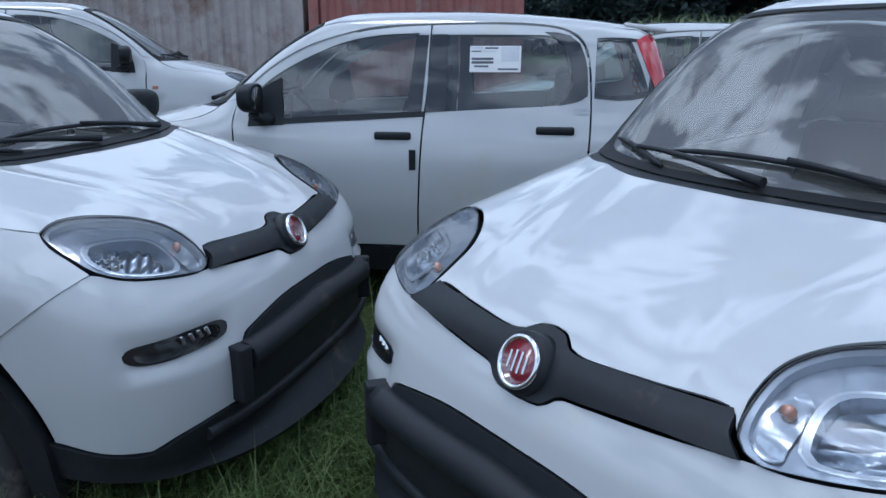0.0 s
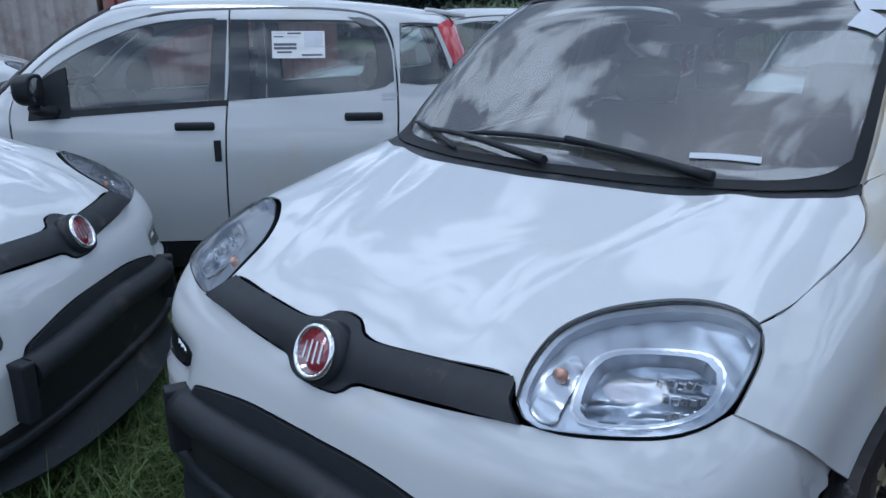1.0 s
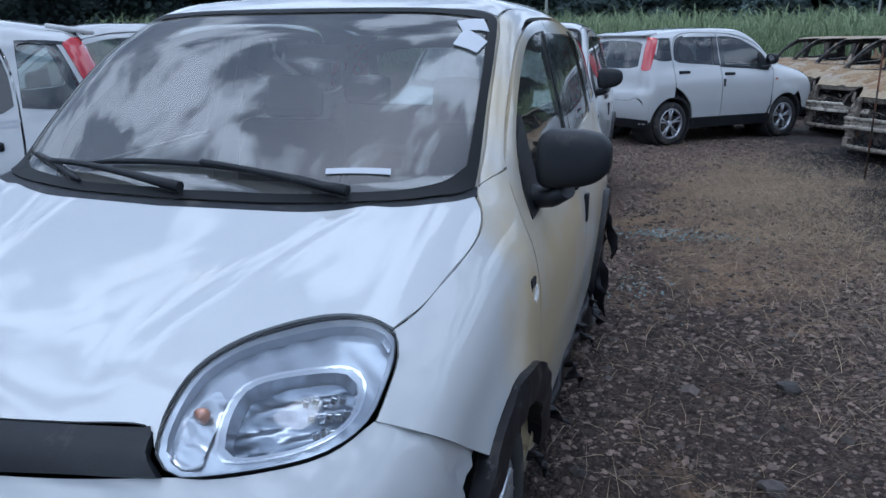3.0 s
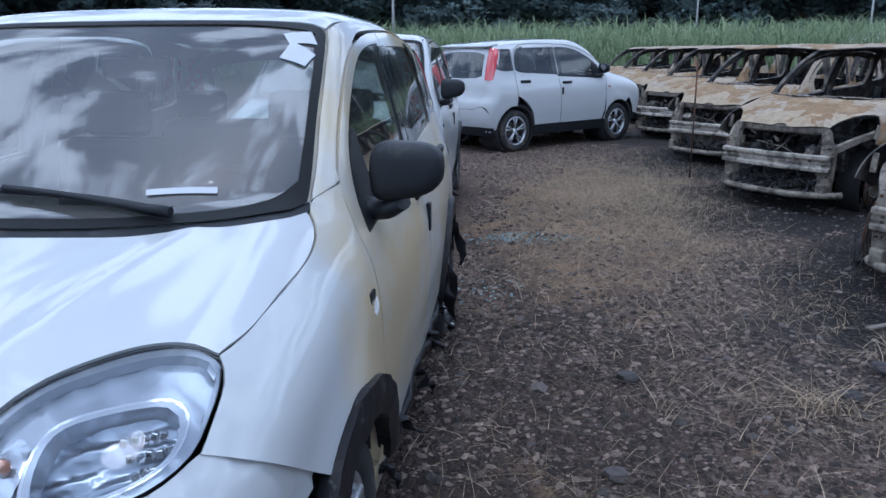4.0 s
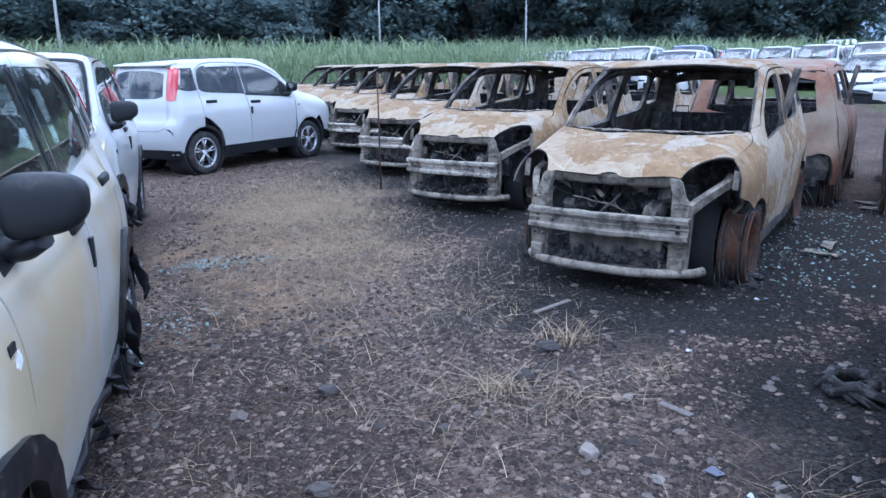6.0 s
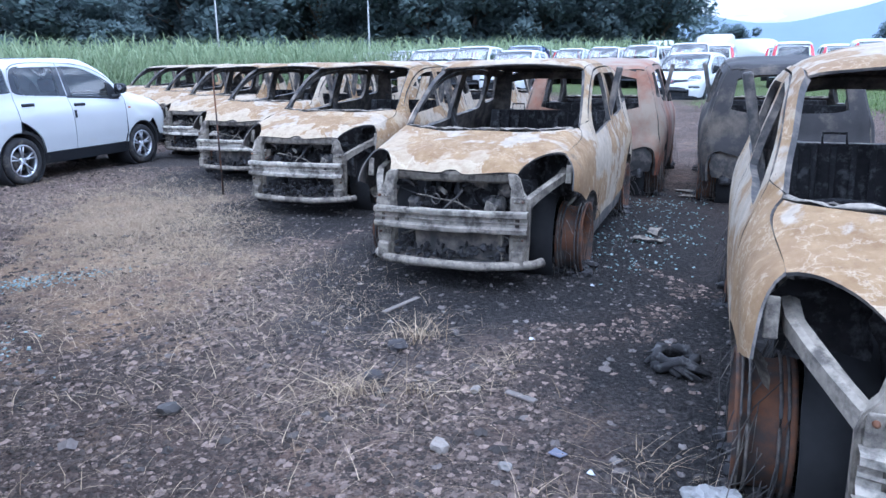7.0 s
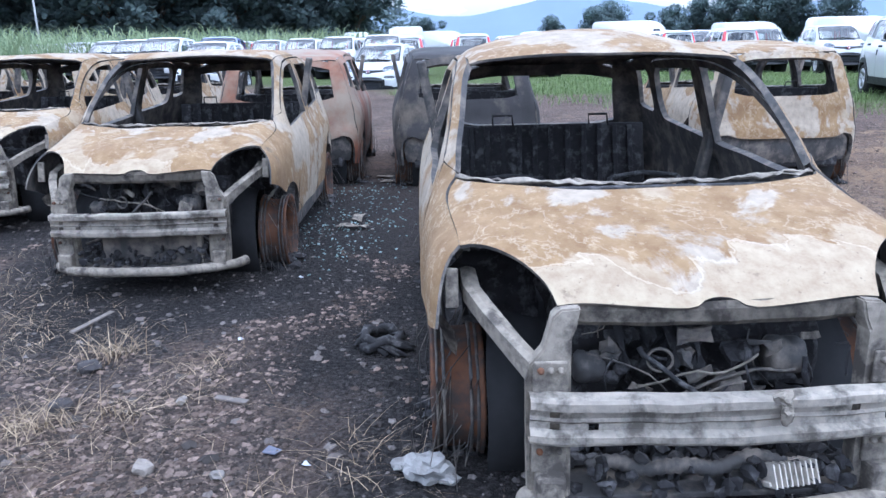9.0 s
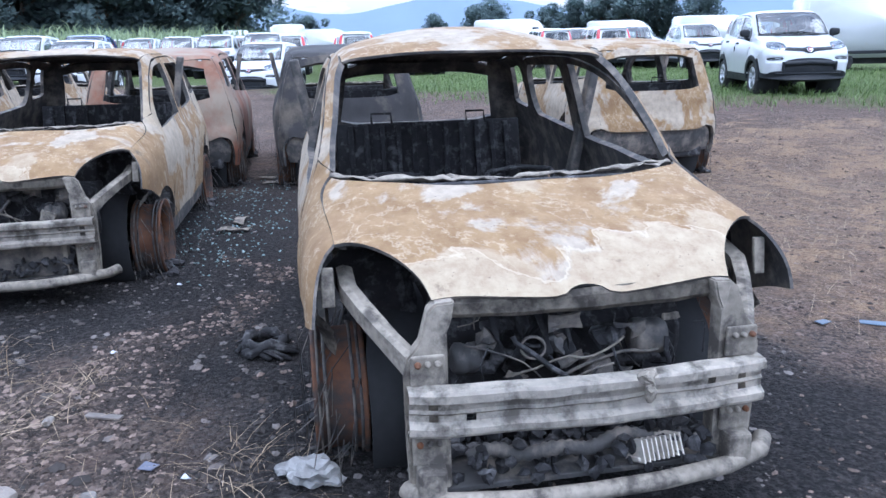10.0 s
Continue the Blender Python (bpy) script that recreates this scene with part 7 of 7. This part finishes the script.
# ---- vans and far rows ----
def make_van(m, label, paint=PAINT):
    """A tall panel van with its cab, glass, lamps and wheels."""
    v = thing("van", m, label, "van", "parked vans")
    prof = [(0.0, 0.45), (0.02, 0.85), (0.12, 1.02), (0.95, 1.28), (1.55, 2.10), (1.85, 2.36), (2.3, 2.45), (5.2, 2.45), (5.38, 2.36), (5.45, 1.2), (5.45, 0.45)]
    bm = bmesh.new()
    a = [bm.verts.new((x, -0.98 + 0.12 * max(0, z - 1.2), z)) for x, z in prof]
    b = [bm.verts.new((x, 0.98 - 0.12 * max(0, z - 1.2), z)) for x, z in prof]
    bm.faces.new(a)
    bm.faces.new(b[::-1])
    for k in range(len(prof)):
        bm.faces.new((a[k], b[k], b[(k + 1) % len(prof)], a[(k + 1) % len(prof)]))
    bmesh.ops.recalc_face_normals(bm, faces=bm.faces)
    bmesh.ops.bevel(bm, geom=bm.edges[:], offset=0.07, segments=3, affect="EDGES")
    body = part("body", tidy(bm), paint, v)
    for f in body.data.polygons:
        f.use_smooth = True
    bm = bmesh.new()
    box(bm, (1.25, 0, 1.70), (0.02, 1.55, 0.92), 0.008, (0, 36, 0))
    part("windscreen", tidy(bm), GLOSSY, v)
    for s in (1, -1):
        bm = bmesh.new()
        q = [(1.30, 1.30), (2.05, 1.30), (2.05, 1.98), (1.72, 1.98)]
        f0 = [bm.verts.new((x, s * (0.985 - 0.12 * (z - 1.2)), z)) for x, z in q]
        f1 = [bm.verts.new((x, s * (0.97 - 0.12 * (z - 1.2)), z)) for x, z in q]
        bm.faces.new(f0)
        for k in range(4):
            bm.faces.new((f0[k], f0[(k + 1) % 4], f1[(k + 1) % 4], f1[k]))
        part("side_window", tidy(bm), GLOSSY, v)
        bm = bmesh.new()
        box(bm, (0.13, s * 0.76, 0.95), (0.16, 0.30, 0.20), 0.04, (0, -18, 0))
        part("headlamp", tidy(bm), LAMP_GREY, v)
        bm = bmesh.new()
        box(bm, (5.44, s * 0.88, 1.35), (0.05, 0.12, 0.62), 0.02)
        part("tail_lamp", tidy(bm), LENS_RED, v)
        bm = bmesh.new()
        box(bm, (1.25, s * 1.10, 1.42), (0.10, 0.20, 0.30), 0.03)
        part("mirror", tidy(bm), BLACK, v)
        bm = bmesh.new()
        box(bm, (2.75, s * 0.985, 0.62), (3.2, 0.03, 0.10), 0.012)
        part("rubbing_strip", tidy(bm), BLACK, v)
        for x in (0.85, 4.25):
            bm = bmesh.new()
            lathe(bm, [(0.2, 0.72 * s), (0.33, 0.72 * s), (0.33, 0.96 * s), (0.2, 0.96 * s)], 28, Matrix.Translation((x, 0, 0.33)))
            w = part("wheel", tidy(bm), RUBBER, v)
            bm = bmesh.new()
            lathe(bm, [(0.0, 0.92 * s), (0.2, 0.945 * s), (0.205, 0.90 * s), (0.0, 0.88 * s)], 24, Matrix.Translation((x, 0, 0.33)))
            part("rim", tidy(bm), ALLOY, w)
    bm = bmesh.new()
    box(bm, (0.05, 0, 0.48), (0.2, 1.8, 0.26), 0.04)
    part("front_bumper", tidy(bm), BLACK, v)
    bm = bmesh.new()
    box(bm, (2.7, 0, 0.36), (5.0, 1.5, 0.2))
    part("underbody", tidy(bm), UNDER, v)
    return v


van = make_van(at_car(-1.5, -30.5, 23, z=0.36), "tall white panel van parked on the meadow")
for x, y, a in ((40, -38.5, -45), (35, -37.5, 140), (36, -48, 40), (44, -54, -45), (17, -42, 20), (14, -52, 10), (8, -50, 40), (3, -56, 30)):
    copy_thing(van, at_car(x, y, a, z=0.36))
far_car = make_car(at_car(21, -13.5, -52, z=0.24, tall=1.03), "white hatchback parked far back in the lot", detail=False, interior=False, group="far parked cars", mirrors=())
rng = np.random.default_rng(5)
for x0, y0, dx, dy, cnt, a in ((24.5, -14.2, 3.1, -0.3, 8, -52), (20, -20.5, 3.2, -0.7, 8, -50), (18, -27.5, 3.1, 0.2, 7, 130), (12.5, -33, 3.0, -0.4, 6, 130), (6.5, -30, 2.9, -0.8, 3, -60), (-7.5, -27, 2.6, 0.4, 2, 20)):
    for i in range(cnt):
        copy_thing(far_car, at_car(x0 + dx * i, y0 + dy * i + rng.uniform(-0.3, 0.3), a + rng.uniform(-3, 3), z=0.40, tall=1.03))

for x, y, a, c, word in ((39, -41, 60, (0.30, 0.02, 0.03), "red"), (23.5, -15.8, -45, (0.03, 0.09, 0.32), "blue")):
    w = copy_thing(far_car, at_car(x, y, a, z=0.40, tall=1.03))
    recoat(w, {PAINT: mat(word + "_paint", c, 0.4, vary=0.05, grain=3, coat=1.0)})
    tagged(w, word + " hatchback parked among the white ones")

# the crushed corner of the car behind: folded plastic hanging from the wing and the bumper
random.seed(12)
for x, z, h in ((0.16, 0.72, 0.30), (0.30, 0.66, 0.34), (0.44, 0.74, 0.30), (0.95, 0.60, 0.26), (1.12, 0.52, 0.24)):
    bm = bmesh.new()
    pts = [(x + random.uniform(-0.05, 0.05), -0.80 - 0.05 * random.random() - 0.02 * k, z - h * k / 5) for k in range(6)]
    tube(bm, pts, [0.02, 0.05, 0.035, 0.055, 0.04, 0.015], 8, squash=0.35)
    bmesh.ops.subdivide_edges(bm, edges=bm.edges[:], cuts=1, use_grid_fill=True)
    part("torn_trim", rough_up(tidy(bm), 0.03, 14), MELTED, behind, "torn black plastic trim")
# strips of melted cladding along the sill and the rear arch of the stained car
for x, z, h in ((1.22, 0.33, 0.10), (1.55, 0.30, 0.09), (1.95, 0.30, 0.12), (2.30, 0.31, 0.10), (2.60, 0.34, 0.16), (2.72, 0.52, 0.34), (2.80, 0.62, 0.40), (3.30, 0.60, 0.30)):
    bm = bmesh.new()
    pts = [(x + random.uniform(-0.04, 0.04) + 0.05 * k / 5, -0.79 - 0.03 * random.random() - 0.012 * k, z - h * k / 5) for k in range(6)]
    tube(bm, pts, [0.012, 0.026, 0.016, 0.03, 0.02, 0.006], 8, squash=0.3)
    bmesh.ops.subdivide_edges(bm, edges=bm.edges[:], cuts=1, use_grid_fill=True)
    part("torn_trim", rough_up(tidy(bm), 0.018, 14), MELTED, own, "torn black plastic trim")
bm = bmesh.new()
tube(bm, [(x, -0.80 - 0.01 * math.sin(x * 23), 0.30 - 0.02 * math.sin(x * 9)) for x in np.linspace(1.18, 2.72, 22)], [0.012 + 0.01 * abs(math.sin(k * 2.3)) for k in range(22)], 7)
part("torn_trim", rough_up(tidy(bm), 0.012, 20), MELTED, own, "torn black plastic trim")
